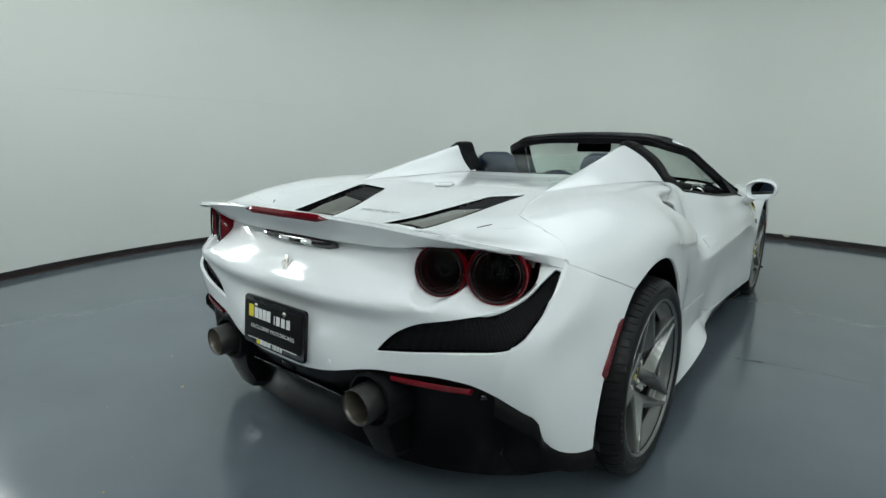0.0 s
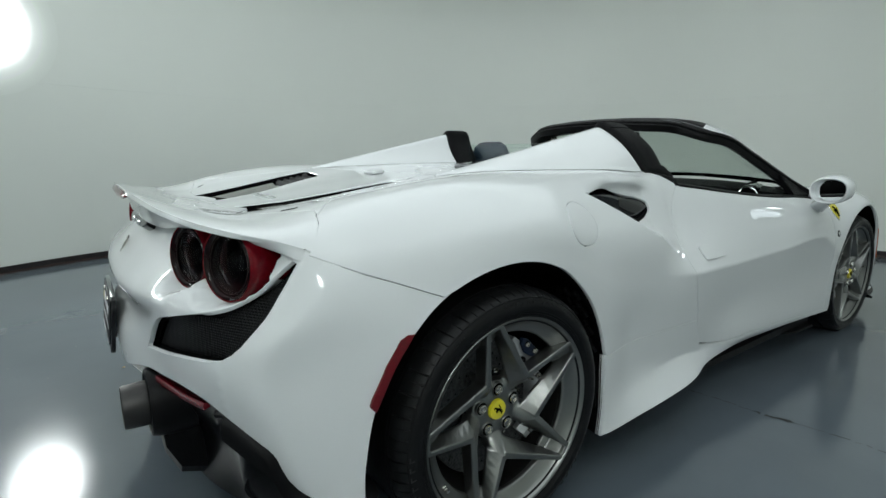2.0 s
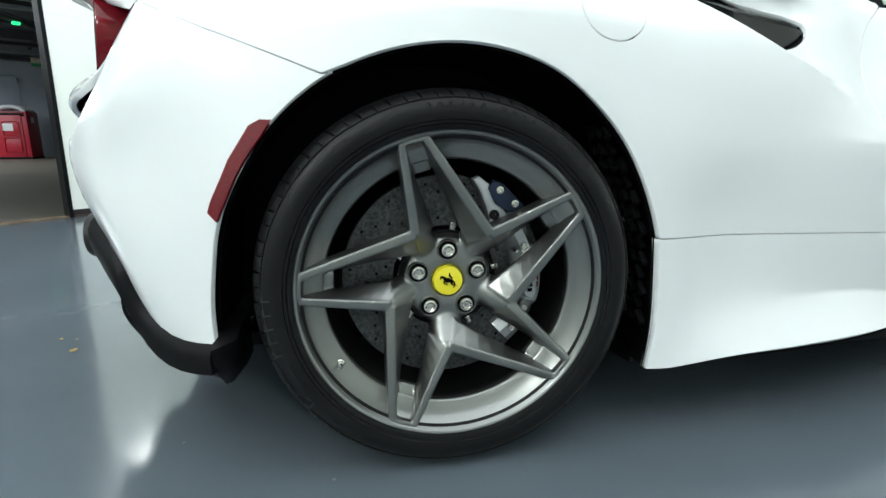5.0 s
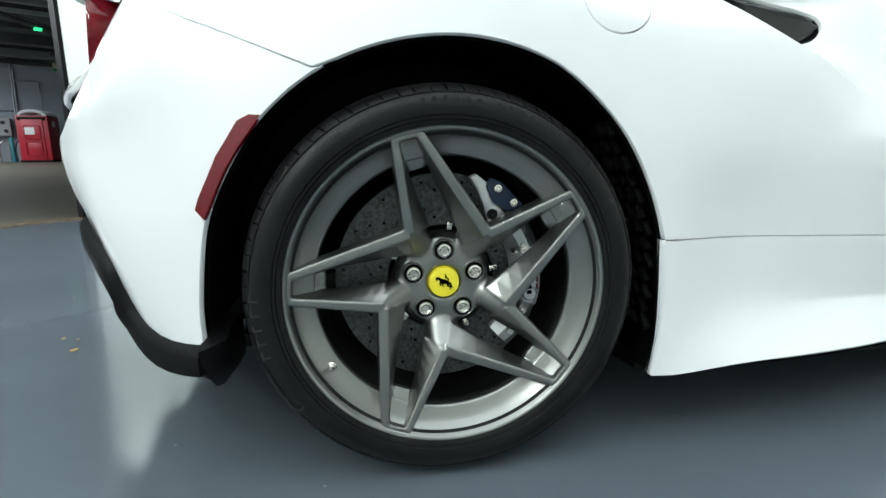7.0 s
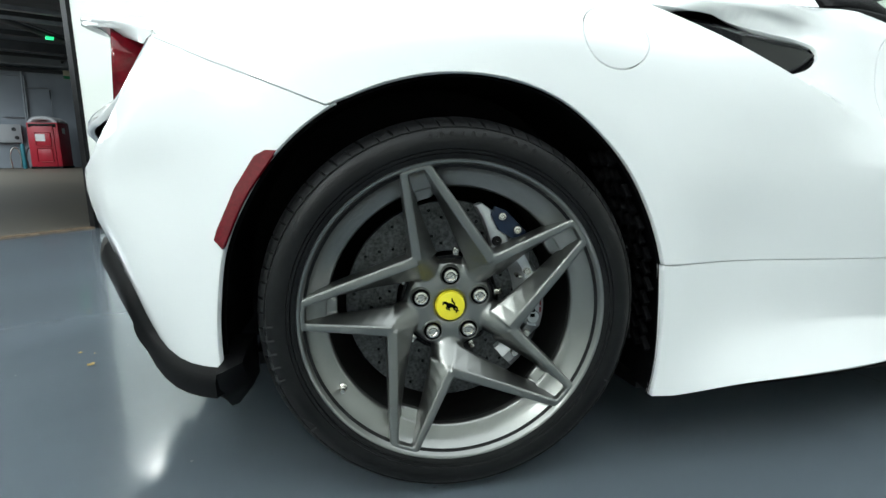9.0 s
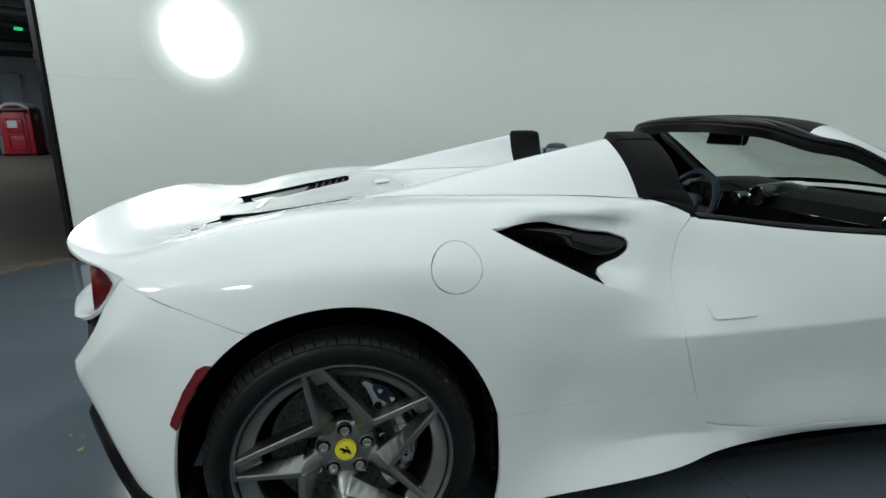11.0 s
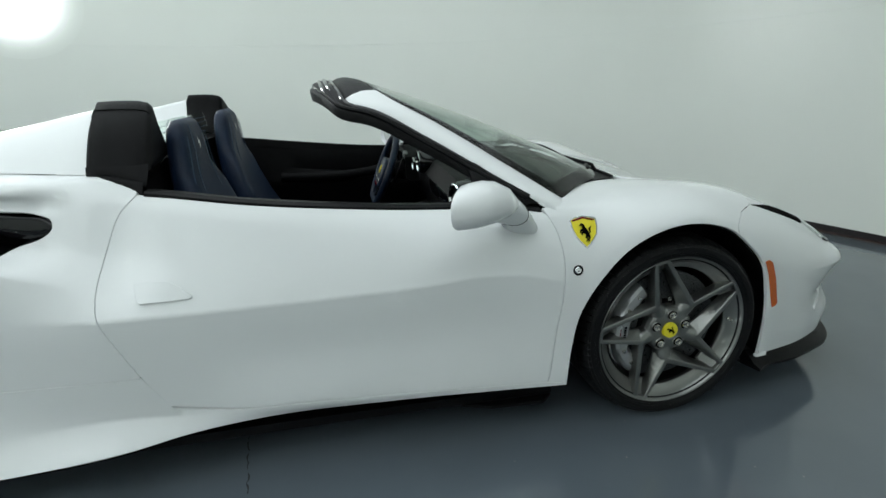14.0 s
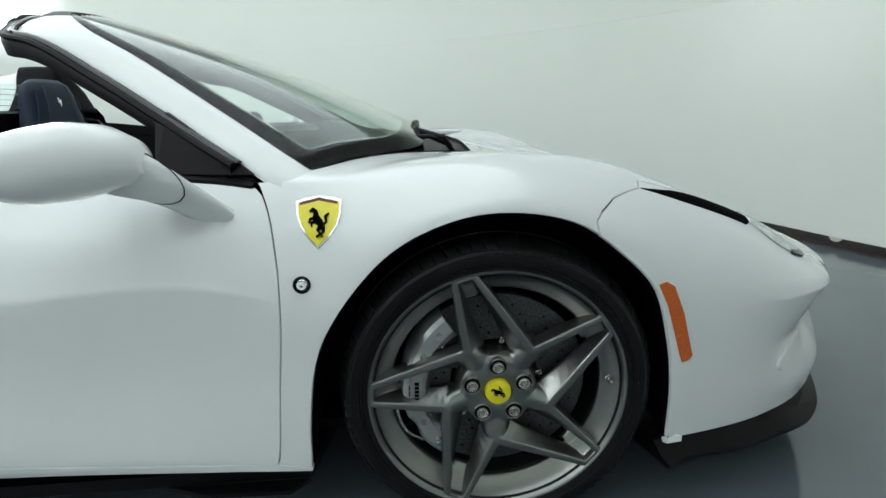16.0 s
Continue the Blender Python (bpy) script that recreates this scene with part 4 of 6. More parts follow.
part("plate_frame", prism(rounded_rect(.322, .168, .014), .012, PM, .003), M_GLOSSB, plate, "black plastic plate frame")
part("plate_sheet", prism(rounded_rect(.300, .128, .008), .003, PM @ pose(0, .004, .0121), .001), M_BLACK, plate)


def text_part(name, body, size, m, mat, parent, depth=.0004, spacing=1.0):
    c = bpy.data.curves.new(name, "FONT")
    c.body, c.size, c.align_x, c.align_y, c.extrude, c.space_character = body, size, "CENTER", "CENTER", depth, spacing
    tmp = new("tmp_text", c)
    me = bpy.data.meshes.new_from_object(tmp.evaluated_get(bpy.context.evaluated_depsgraph_get()))
    bpy.data.objects.remove(tmp)
    me.name = name
    me.transform(m)
    me.materials.clear()
    me.materials.append(mat)
    ob = new(name, me)
    ob.parent = parent
    return ob


def bars(m, x0, y0, widths, h, mat, parent, gap=.004):
    x = x0
    for w in widths:
        part("print_bar", prism([(x, y0), (x + w, y0), (x + w, y0 + h), (x, y0 + h)], .0006, m), mat, parent)
        x += w + gap


bars(PM @ pose(0, 0, .0152), -.128, .012, [.026], .042, M_YELLOW, plate)
bars(PM @ pose(0, 0, .0152), -.096, .012, [.021, .018, .018, .021], .036, M_WHITE, plate, .003)
bars(PM @ pose(0, 0, .0152), .010, .010, [.004, .018, .018, .018], .030, M_WHITE, plate, .008)
text_part("plate_print", "EXCLUSIVE MOTORCARS", .0185, PM @ pose(0, -.0185, .0158), M_WHITE, plate, .0003, 1.12)
M_GREYP = material("grey_print", (0.05, 0.052, 0.055), 0.3, 0.3)
text_part("frame_print", "EXCLUSIVE MOTORCARS", .0115, PM @ pose(0, .0745, .0126), M_GREYP, plate, .0003, 1.1)
bars(PM @ pose(0, 0, .0122), -.085, -.077, [.016], .020, M_YELLOW, plate)
bars(PM @ pose(0, 0, .0122), -.066, -.077, [.013, .012, .012, .013], .018, M_WHITE, plate, .002)
bars(PM @ pose(0, 0, .0122), .000, -.077, [.003, .011, .011, .011], .015, M_WHITE, plate, .005)
for x in (-.088, .062):
    part("plate_screw", lathe([(.0005, .004), (.005, .004), (.0075, .002), (.008, 0)], 16, PM @ pose(x, .055, .0152)), M_STEEL, plate, "steel screw")
part("frame_line", box_bm(.26, .002, .001, PM @ pose(0, -.060, .0156)), M_WHITE, plate)


def emblem(m, h, mat, parent, name="emblem"):
    """A plain leaning figure of strokes instead of the maker's animal."""
    def stroke(pts, widths):
        left, right = [], []
        for i, p in enumerate(pts):
            a, b = pts[max(0, i - 1)], pts[min(len(pts) - 1, i + 1)]
            d = math.hypot(b[0] - a[0], b[1] - a[1])
            n = (-(b[1] - a[1]) / d * widths[i] / 2, (b[0] - a[0]) / d * widths[i] / 2)
            left.append((p[0] + n[0], p[1] + n[1]))
            right.append((p[0] - n[0], p[1] - n[1]))
        return prism([(u * h, v * h) for u, v in left + right[::-1]], h * .05, m)
    return part(name, join_bm(
        stroke([(.14, -.14), (.06, .0), (-.04, .14), (-.07, .28)], [.10, .24, .24, .13]),
        stroke([(-.05, .22), (-.08, .36), (-.16, .43), (-.26, .36)], [.16, .15, .13, .06]),
        stroke([(-.04, .12), (-.22, .12), (-.27, -.02)], [.12, .08, .04]),
        stroke([(-.02, .04), (-.19, -.02), (-.17, -.14)], [.11, .07, .04]),
        stroke([(.13, -.12), (.02, -.26), (.10, -.38), (-.02, -.48)], [.17, .10, .07, .05]),
        stroke([(.15, -.14), (.20, -.30), (.12, -.40), (.17, -.48)], [.16, .08, .06, .05]),
        stroke([(.15, -.10), (.27, .0), (.24, .18), (.34, .30)], [.05, .06, .10, .04])), mat, parent, smooth=False)


emblem(Matrix.Translation((-.737, 0, .718)) @ pose(0, 0, 0, 58, 0, -90), .066, M_STEEL, car)

for sgn in (-1, 1):
    # tail pipe in its black surround
    m = Matrix.Translation((-.806, sgn * .378, .362)) @ pose(0, 0, 0, 0, 90, 0)
    pipe = part("tail_pipe", lathe([(.050, .005), (.0525, .0), (.055, .005), (.0575, .05), (.059, .16)], 48, m), M_PIPE, car, "dark tail pipe with a bare metal bore")
    part("bore", lathe([(.050, .005), (.047, .012), (.045, .10), (.025, .14), (.0005, .14)], 48, m), M_SPILL, pipe, "bare titanium bore")
    part("pipe_surround", lathe([(.063, .130), (.068, .075), (.076, .055), (.086, .058), (.094, .085), (.098, .16)], 48, m), M_BLACK, car, "satin black pipe surround")
    # red reflector strip
    P = [bumper([on_bumper(w, z)])[0] * [1, -sgn, 1] for w, z in zip(np.linspace(.446, .682, 12), np.linspace(.449, .455, 12))]
    rg = [[p + [-.002, 0, .008], p + [-.005, 0, -.001], p + [-.002, 0, -.009], p + [.02, 0, 0]] for p in P]
    part("rear_reflector", loft(rg), M_REDR, car, "red reflector strip")
    p = bumper([on_bumper(.705, .440)])[0] * [1, -sgn, 1]
    part("parking_sensor", lathe([(.0005, .008), (.007, .008), (.0085, .006), (.010, .004), (.010, -.02)], 20, Matrix.Translation(p + np.array([.008, 0, 0])) @ pose(0, 0, 0, 0, -80, sgn * 25)), M_GLOSSB, car)
    p = bumper([on_bumper(.235, .452)])[0] * [1, -sgn, 1]
    part("parking_sensor", lathe([(.0005, .001), (.008, .001), (.0088, .0)], 20, Matrix.Translation(p) @ pose(0, 0, 0, 0, -86, 0)), M_PAINT, car)

# diffuser: black skin under the bumper
low = [(-.395, .866, .158), (-.452, .832, .168), (-.515, .755, .155), (-.575, .60, .128), (-.63, .42, .118), (-.65, .22, .115), (-.655, 0, .115)]
low_c = spline(low, 40)
up3 = [bumper([q])[0] * [1, -1, 1] + [0, 0, .004] for q in BX(BUMP_LOW)] + [bumper([on_bumper(*q)])[0] * [1, -1, 1] for q in DIFF_TOP]
up_c = spline(up3, 40)
rows = []
for a, b in zip(up_c, low_c):
    row = []
    for k in range(9):
        s = k / 8
        p = a * (1 - s) + b * s
        hollow = math.sin(math.pi * s)
        row.append(p + np.array([.035, -.02, .0]) * hollow * min(1, max(0, (.90 - b[1]) * 2)) - np.array([.055, 0, 0]) * hollow * math.exp(-((b[1] - .70) / .07) ** 2) + np.array([.004, -.004, -.001]) * (k == 0))
    rows.append(row)
for sgn in (-1, 1):
    part("diffuser", loft([[(p[0], sgn * p[1], p[2]) for p in r] for r in rows], closed=False), M_CARBON, car, "black carbon diffuser", angle=70)
    # rounded lip that stands proud below the bumper's edge
    lip_rings = []
    for a in up_c:
        if a[1] < .725:
            break
        n = np.array([a[0] + .15, a[1] - .45, 0])
        n /= np.linalg.norm(n)
        ring = [a + n * .002 + [0, 0, .003], a + n * .009 - [0, 0, .004], a + n * .015 - [0, 0, .018], a + n * .014 - [0, 0, .048], a - n * .012 - [0, 0, .046]]
        lip_rings.append([(q[0], sgn * q[1], q[2]) for q in ring])
    part("valance_lip", loft(lip_rings), M_BLACK, car, "black lip along the bumper's lower edge", angle=60)
    # black end of the valance, at the wheel arch
    end = [[(x, sgn * w, z) for w, z in sec] for x, sec in ((-.404, [(.948, .252), (.925, .205), (.868, .156), (.80, .16), (.80, .27), (.90, .27)]), (-.392, [(.944, .256), (.918, .206), (.862, .158), (.80, .16), (.80, .27), (.90, .275)]), (-.366, [(.925, .262), (.90, .222), (.855, .19), (.80, .19), (.80, .27), (.88, .275)]))]
    part("valance_end", loft(end), M_BLACK, car, "black end of the valance at the wheel arch", angle=50)
    # curved wing at the diffuser's outer corner, below the lip
    wing = spline([(-.575, .800, .350), (-.603, .762, .300), (-.608, .745, .262), (-.588, .747, .225), (-.553, .753, .190), (-.50, .79, .170), (-.43, .842, .166)], 24)
    rings = []
    for i, q in enumerate(wing):
        thick = .022 * math.sin(math.pi * min(1, .08 + i / 24)) + .006
        rings.append([(q[0], sgn * q[1], q[2]), (q[0] + thick * .3, sgn * (q[1] + .006), q[2] + thick), (q[0] + .03 + thick, sgn * (q[1] - .012), q[2] + thick * .8), (q[0] + .03, sgn * (q[1] - .02), q[2] + .002)])
    part("diffuser_wing", loft(rings), M_BLACK, car, "satin black wing at the diffuser's corner", angle=60)
    # keel under the pipe
    ring = []
    for x, top, bot, half in ((-.730, .36, .30, .066), (-.722, .37, .22, .070), (-.69, .37, .15, .068), (-.62, .36, .125, .064), (-.50, .34, .12, .06), (-.36, .30, .13, .05)):
        ring.append([(x, sgn * (.365 + half), top), (x, sgn * (.365 + half * .9), bot + .03), (x, sgn * (.365 + half * .5), bot), (x, sgn * (.365 - half * .5), bot), (x, sgn * (.365 - half * .9), bot + .03), (x, sgn * (.365 - half), top)])
    part("diffuser_keel", loft(ring), M_BLACK, car, angle=35)
    part("diffuser_fin", prism([(0, .02), (.30, .0), (.30, .14), (.02, .16), (-.02, .08)], .008, pose(-.64, sgn * .16, .105, 90, 0, 0), .002), M_BLACK, car)
part("diffuser_slat", box_bm(.03, .48, .008, pose(-.715, 0, .315, 0, 12, 0), .003), M_GLOSSB, car, "gloss black slat")
part("rear_camera_block", box_bm(.04, .06, .045, pose(-.735, 0, .372, 0, 15, 0), .008), M_BLACK, car)

# ---- wheels ----
M_MARK = material("grey_rubber_print", (0.022, 0.023, 0.024), 0.45, 0, 0, 0.3, 120)
M_RAISED = material("raised_rubber_letters", (0.010, 0.010, 0.0105), 0.4, spec=0.35)


def blade(p0, p1, w0, w1, f0, f1, depth, foot_l=1.7, foot_r=1.7):
    """A cast spoke from p0 to p1 in the wheel's plane: a narrow face over flanks that widen backwards, each by its own foot. f: height of the face."""
    a, b = Vector((*p0, 0)), Vector((*p1, 0))
    t = (b - a).normalized()
    n = Vector((-t.y, t.x, 0))
    rings = []
    for k in range(9):
        s = k / 8
        c = a.lerp(b, s)
        w = w0 + (w1 - w0) * s
        f = f0 + (f1 - f0) * s
        fl, fr = 1.25 + (foot_l - 1.25) * (1 - s) ** 1.1, 1.25 + (foot_r - 1.25) * (1 - s) ** 1.1
        prof = [(-.5 * fr, -depth), (-.53 * fr, -depth * .8), (-.56, -.0035), (-.46, 0), (.46, 0), (.56, -.0035), (.53 * fl, -depth * .8), (.5 * fl, -depth)]
        rings.append([c + n * (u * w) + Vector((0, 0, f + h)) for u, h in prof])
    return loft(rings)


def tyre_bm(R, rim, o, m):
    """Carcass turned from its profile; the shoulder is cut by cross grooves and short notches, and the foot is pressed flat on the floor."""
    prof = [(rim - .014, o - .014, 0, 0), (rim - .001, o - .006, 0, 0), (rim + .003, o - .0025, 0, 0), (rim + .0085, o - .001, 0, 0), (rim + .0095, o - .0025, 0, 0), (rim + .0105, o - .0005, 0, 0), (rim + .0145, o + .0005, 0, 0), (rim + .0155, o - .0008, 0, 0),
            (rim + .0165, o + .001, 0, 0), (rim + .026, o + .0035, 0, 0), (rim + .034, o + .0030, 0, 0), (R - .0285, o + .0005, 0, 0), (R - .0220, o - .0040, 0, 0), (R - .0212, o - .0062, 0, 0), (R - .0195, o - .0062, 0, 0), (R - .0190, o - .0050, 0, .3), (R - .0150, o - .0095, .4, 1),
            (R - .0100, o - .0175, 1, 1), (R - .0060, o - .0270, 1, .5), (R - .0030, o - .0390, 1, 0), (R - .0008, o - .0560, 1, 0), (R - .0002, o - .0600, 1, 0), (R - .007, o - .0605, 0, 0), (R - .007, o - .0695, 0, 0), (R, o - .0700, 0, 0), (R, -o + .055, 0, 0), (R - .01, -o + .016, 0, 0), (rim + .03, -o, 0, 0), (rim - .012, -o + .01, 0, 0)]
    pitch = 9.0
    cuts = [(0, 0, 0), (.18, 1, 0), (.62, 1, 0), (.80, 0, 0), (2.4, 0, 0), (4.35, 0, 0), (4.50, 0, 1), (4.80, 0, 1), (4.95, 0, 0), (6.9, 0, 0)]
    bm = bmesh.new()
    cols = []
    for k in range(int(360 / pitch)):
        for da, deep, small in cuts:
            col = []
            for i, (r, h, g, nt) in enumerate(prof):
                # the grooves sweep back a little towards the tread
                a = radians(k * pitch + da + (1.6 * max(0, i - 15) / 6 if i < 22 else 0))
                q = r - .0046 * deep * g - .0028 * small * nt
                col.append(bm.verts.new((q * math.cos(a), q * math.sin(a), h - .0015 * (deep * g + small * nt))))
            cols.append(col)
    for a, b in zip(cols, cols[1:] + cols[:1]):
        for i in range(len(prof) - 1):
            bm.faces.new((a[i], b[i], b[i + 1], a[i + 1]))
    bm.transform(m)
    for v in bm.verts:
        if v.co.z < .006:
            v.co.z = .0008 + max(0, v.co.z + .004) * .3
    return bm


def wheel(x, y, z, R, rim, width, spin, mirror, front):
    """Tyre, rim, disc and caliper about a hub; local z is the axle, outwards."""
    side = -1 if y < 0 else 1
    m = Matrix.Translation((x, y, z)) @ pose(0, 0, 0, 90 if side < 0 else -90, 0, 0)
    hub = new("wheel")
    hub.parent = car
    tagged(hub, "grey five-spoke alloy wheel with a low-profile tyre")
    o = width / 2
    tyre = part("tyre", tyre_bm(R, rim, o, m), M_RUBBER, hub, "black low-profile tyre with a grooved shoulder", angle=32)
    # rim: bright flange, a broad hollow dish, then the well, coloured dark for its shade
    part("rim_dish", lathe([(rim - .012, o - .016), (rim - .002, o - .009), (rim + .0005, o - .0045), (rim - .001, o - .0022), (rim - .004, o - .0028), (rim - .0065, o - .0065), (rim - .011, o - .0145), (rim - .018, o - .0235), (rim - .027, o - .0310), (rim - .036, o - .0365), (rim - .043, o - .0395), (rim - .0465, o - .0425), (rim - .0475, o - .0475), (rim - .0465, o - .056)], 128, m), M_RIM, hub, "satin grey alloy rim", angle=60)
    part("rim_well", lathe([(rim - .0465, o - .056), (rim - .035, o - .09), (rim - .030, -o + .03), (rim - .01, -o + .02)], 96, m), M_WELL, hub, "inner rim well, coloured dark for the shade behind the spokes")
    # spokes: cast arms from the hub that fork into two legs, blended into one casting
    bms = []
    face_tip, face_kn, face_hub = (o - .005, o - .011, o - .020) if front else (o - .007, o - .031, o - .071)
    sg = -1 if mirror else 1
    for k in range(5):
        arm = spin + sg * (52 - 105) + 72 * k
        kn = polar(.113, arm)
        near = polar(rim - .006, spin + sg * (33 - 105) + 72 * k + sg * 4.2)
        far = polar(rim - .006, spin + 72 * k - sg * 4.4)
        # arm: rises from the hub to the fork, then runs out between the legs
        dr = Vector((*polar(1, arm), 0))
        dn = Vector((-dr.y, dr.x, 0))
        rings = []
        for r, w, f in ((.036, .052, face_hub - .006), (.058, .050, face_hub - .002), (.074, .050, face_hub + (face_kn - face_hub) * .22), (.090, .050, face_hub + (face_kn - face_hub) * .55), (.104, .046, face_hub + (face_kn - face_hub) * .85), (.115, .034, face_kn - .0015), (.124, .018, face_kn - .006), (.132, .008, face_kn - .016)):
            rings.append([dr * r + dn * (w * math.cos(q) * .62) + Vector((0, 0, f - .05 + .05 * math.sin(q) ** .55)) for q in np.linspace(0, math.pi, 17)])
        bms.append(loft(rings))
        # legs: steep towards the open fork, sloping broadly towards the hub
        for tip, w0, w1 in ((near, .0170, .0125), (far, .0185, .0135)):
            t = Vector((tip[0] - kn[0], tip[1] - kn[1], 0))
            left_open = Vector((-t.y, t.x, 0)).dot(dr) > 0
            bms.append(blade(kn, tip, w0, w1, face_kn, face_tip, .042, 1.25 if left_open else 4.4, 4.4 if left_open else 1.25))
        # raised end along the rim and the sloping pocket floor between two legs
        a0, a1 = polar(rim - .0070, spin + 72 * k - 5), polar(rim - .0070, spin + 72 * k + 5)
        bms.append(blade(a0, a1, .0100, .0100, face_tip, face_tip, .030))
        c0, c1 = polar(rim - .064, spin + 72 * k), polar(rim - .006, spin + 72 * k)
        bms.append(blade(c0, c1, .038, .044, face_tip - .046, face_tip - .016, .014, 1.2, 1.2))
    bms.append(lathe([(.0005, face_hub - .006), (.028, face_hub - .006), (.031, face_hub), (.045, face_hub + .001), (.070, face_hub - .001), (.079, face_hub - .006), (.085, face_hub - .020), (.087, face_hub - .05), (.0005, face_hub - .05)], 64))
    sp = join_bm(*bms)
    sp.transform(m)
    spokes = part("spokes", sp, M_RIM, hub, "five split spokes in satin grey", angle=35)
    rm = spokes.modifiers.new("casting", "REMESH")
    rm.mode, rm.voxel_size, rm.use_smooth_shade = "VOXEL", .0017 if side < 0 else .004, True
    sm = spokes.modifiers.new("fillet", "SMOOTH")
    sm.factor, sm.iterations = 0.5, 14 if side < 0 else 3
    cap = part("centre_cap", lathe([(.0005, face_hub + .006), (.022, face_hub + .006), (.0262, face_hub + .005), (.027, face_hub + .002), (.0285, face_hub - .006)], 40, m), M_YELLOW, hub, "yellow centre cap with a dark emblem")
    emblem(m @ pose(0, 0, face_hub + .0055, 0, 0, 40), .034, M_GAP, cap)
    for k in range(5):
        c = polar(.0570, spin - 15 + 72 * k)
        wm = m @ pose(c[0], c[1], face_hub)
        well = part("bolt_well", lathe([(.0205, -.006), (.0196, .0022), (.0182, .0040), (.0170, .0034), (.0164, .0022)], 28, wm), M_RIM, hub)
        # black disc on the uncut hub face stands for shade in the recess
        part("well_floor", lathe([(.0168, .0024), (.0005, .0024)], 28, wm), M_GAP, well, "black disc for the shade in the bolt recess")
        part("wheel_bolt", join_bm(lathe([(.0128, .0020), (.0128, .0062), (.0118, .0085), (.0086, .0092), (.0080, .0088)], 24, wm), lathe([(.0080, .0088), (.0066, .0060), (.0005, .0060)], 6, wm @ pose(0, 0, 0, 0, 0, 20 * k))), M_STEEL, well, "bright steel wheel bolt with a hexagon socket", angle=25)
    # valve
    va = 213 if not front else 2
    c = polar(rim - .031, va)
    part("valve", lathe([(.0005, .020), (.0038, .020), (.0045, .017), (.0045, .012), (.0055, .011), (.0055, .006), (.008, .004), (.008, -.004)], 16, m @ pose(c[0], c[1], o - .036)), M_STEEL, hub, "steel tyre valve")
    if not front and side < 0:
        for k in range(4):
            c = polar(rim - .040, va + 7 + 2.6 * k)
            part("balance_weight", box_bm(.006, .010, .004, m @ pose(c[0], c[1], o - .054, 0, 0, va + 7 + 2.6 * k), .001), M_CALIPER, hub)
    # brake disc with drilled holes, hat, caliper: fixed at the hub carrier
    dz = o - .104 if not front else o - .070
    dr = .190 if not front else .199
    part("brake_disc", lathe([(dr, dz - .021), (dr, dz - .001), (dr - .001, dz), (.098, dz), (.096, dz - .002), (.096, dz - .021)], 80, m), M_DISC, hub, "drilled carbon-ceramic brake disc")
    hb = []
    for ring_i, r in enumerate((.112, .128, .144, .160, .176)):
        for k in range(15):
            c = polar(r, 24 * k + 7.3 * ring_i)
            hb.append(lathe([(.0005, dz + .0004), (.0030, dz + .0004)], 8, pose(c[0], c[1], 0)))
    hbm = join_bm(*hb)
    hbm.transform(m)
    tagged(part("disc_drilling", hbm, M_GAP, hub, smooth=False), kind="stuff")
    part("disc_hat", lathe([(.094, dz - .006), (.090, dz + .010), (.060, dz + .013), (.0005, dz + .013)], 40, m), M_BLACK, hub)
    for k in range(10):
        c = polar(.096, 36 * k + 9)
        part("disc_bobbin", join_bm(box_bm(.018, .011, .010, m @ pose(c[0], c[1], dz + .004, 0, 0, 36 * k + 9), .002), lathe([(.0005, .014), (.004, .014), (.0045, .008)], 10, m @ pose(*polar(.099, 36 * k + 9), dz))), M_STEEL, hub)
    # caliper: a waisted bridge over the disc's edge with stepped piston housings
    ca = 0 if not front else 178
    span = 47 if not front else 54
    r_in, r_out = (.128, .183) if not front else (.140, .206)
    fl = -1 if front else 1
    rings = []
    for k in range(25):
        u = -1 + k / 12
        a = ca + fl * span * u
        e = 1 - abs(u) ** 3
        waist = .010 * math.exp(-((abs(u) - .52) / .10) ** 2)
        step = .007 * (1 if abs(u) < .40 else 0)
        top = dz + .030 + .010 * e + step - waist * .4
        pr = [(r_in + .004 * abs(u), dz + .004), (r_in + .003 + waist, dz + .016), (r_in + .012 + waist, top - .006), (r_in + .020, top), (r_out - .018, top), (r_out - .008 - waist, top - .006), (r_out - .002 - waist, dz + .014), (r_out, dz - .026), (r_in, dz - .024)]
        rings.append([(r * math.cos(radians(a)), r * math.sin(radians(a)), h) for r, h in pr])
    cal = loft(rings)
    cal.transform(m)
    caliper = part("brake_caliper", cal, M_CALIPER, hub, "silver-grey brake caliper", angle=28)
    rm_ = (r_in + r_out) / 2
    for du in (-.82, -.48, .48, .82):
        c = polar(rm_, ca + du * span)
        part("caliper_bolt", lathe([(.0005, dz + .042), (.0062, dz + .042), (.0070, dz + .040), (.0074, dz + .02)], 12, m @ pose(c[0], c[1], 0)), M_STEEL, caliper)
        c = polar(r_in + .012, ca + du * span * .9)
        part("bleed_nipple", lathe([(.0005, dz + .034), (.003, dz + .034), (.004, dz + .022), (.006, dz + .020), (.006, dz + .01)], 8, m @ pose(c[0], c[1], 0)), M_STEEL, caliper)
    for du in (-.2, .2):
        c = polar(rm_, ca + du * span)
        part("piston_boss", lathe([(.0005, dz + .050), (.011, dz + .050), (.0135, dz + .047), (.0145, dz + .036)], 24, m @ pose(c[0], c[1], 0)), M_CALIPER, caliper)
    # maker's name on the caliper stands as bars
    bars(m @ pose(*polar(rm_ - .004, ca), dz + .0502, 0, 0, ca - 90), -.026, -.004, [.007, .006, .006, .006, .007, .007], .009, M_GAP, caliper, .0025)
    bars(m @ pose(*polar(rm_ + .012, ca), dz + .0480, 0, 0, ca - 90), -.020, -.002, [.009, .012, .010], .003, M_REDR, caliper, .003)
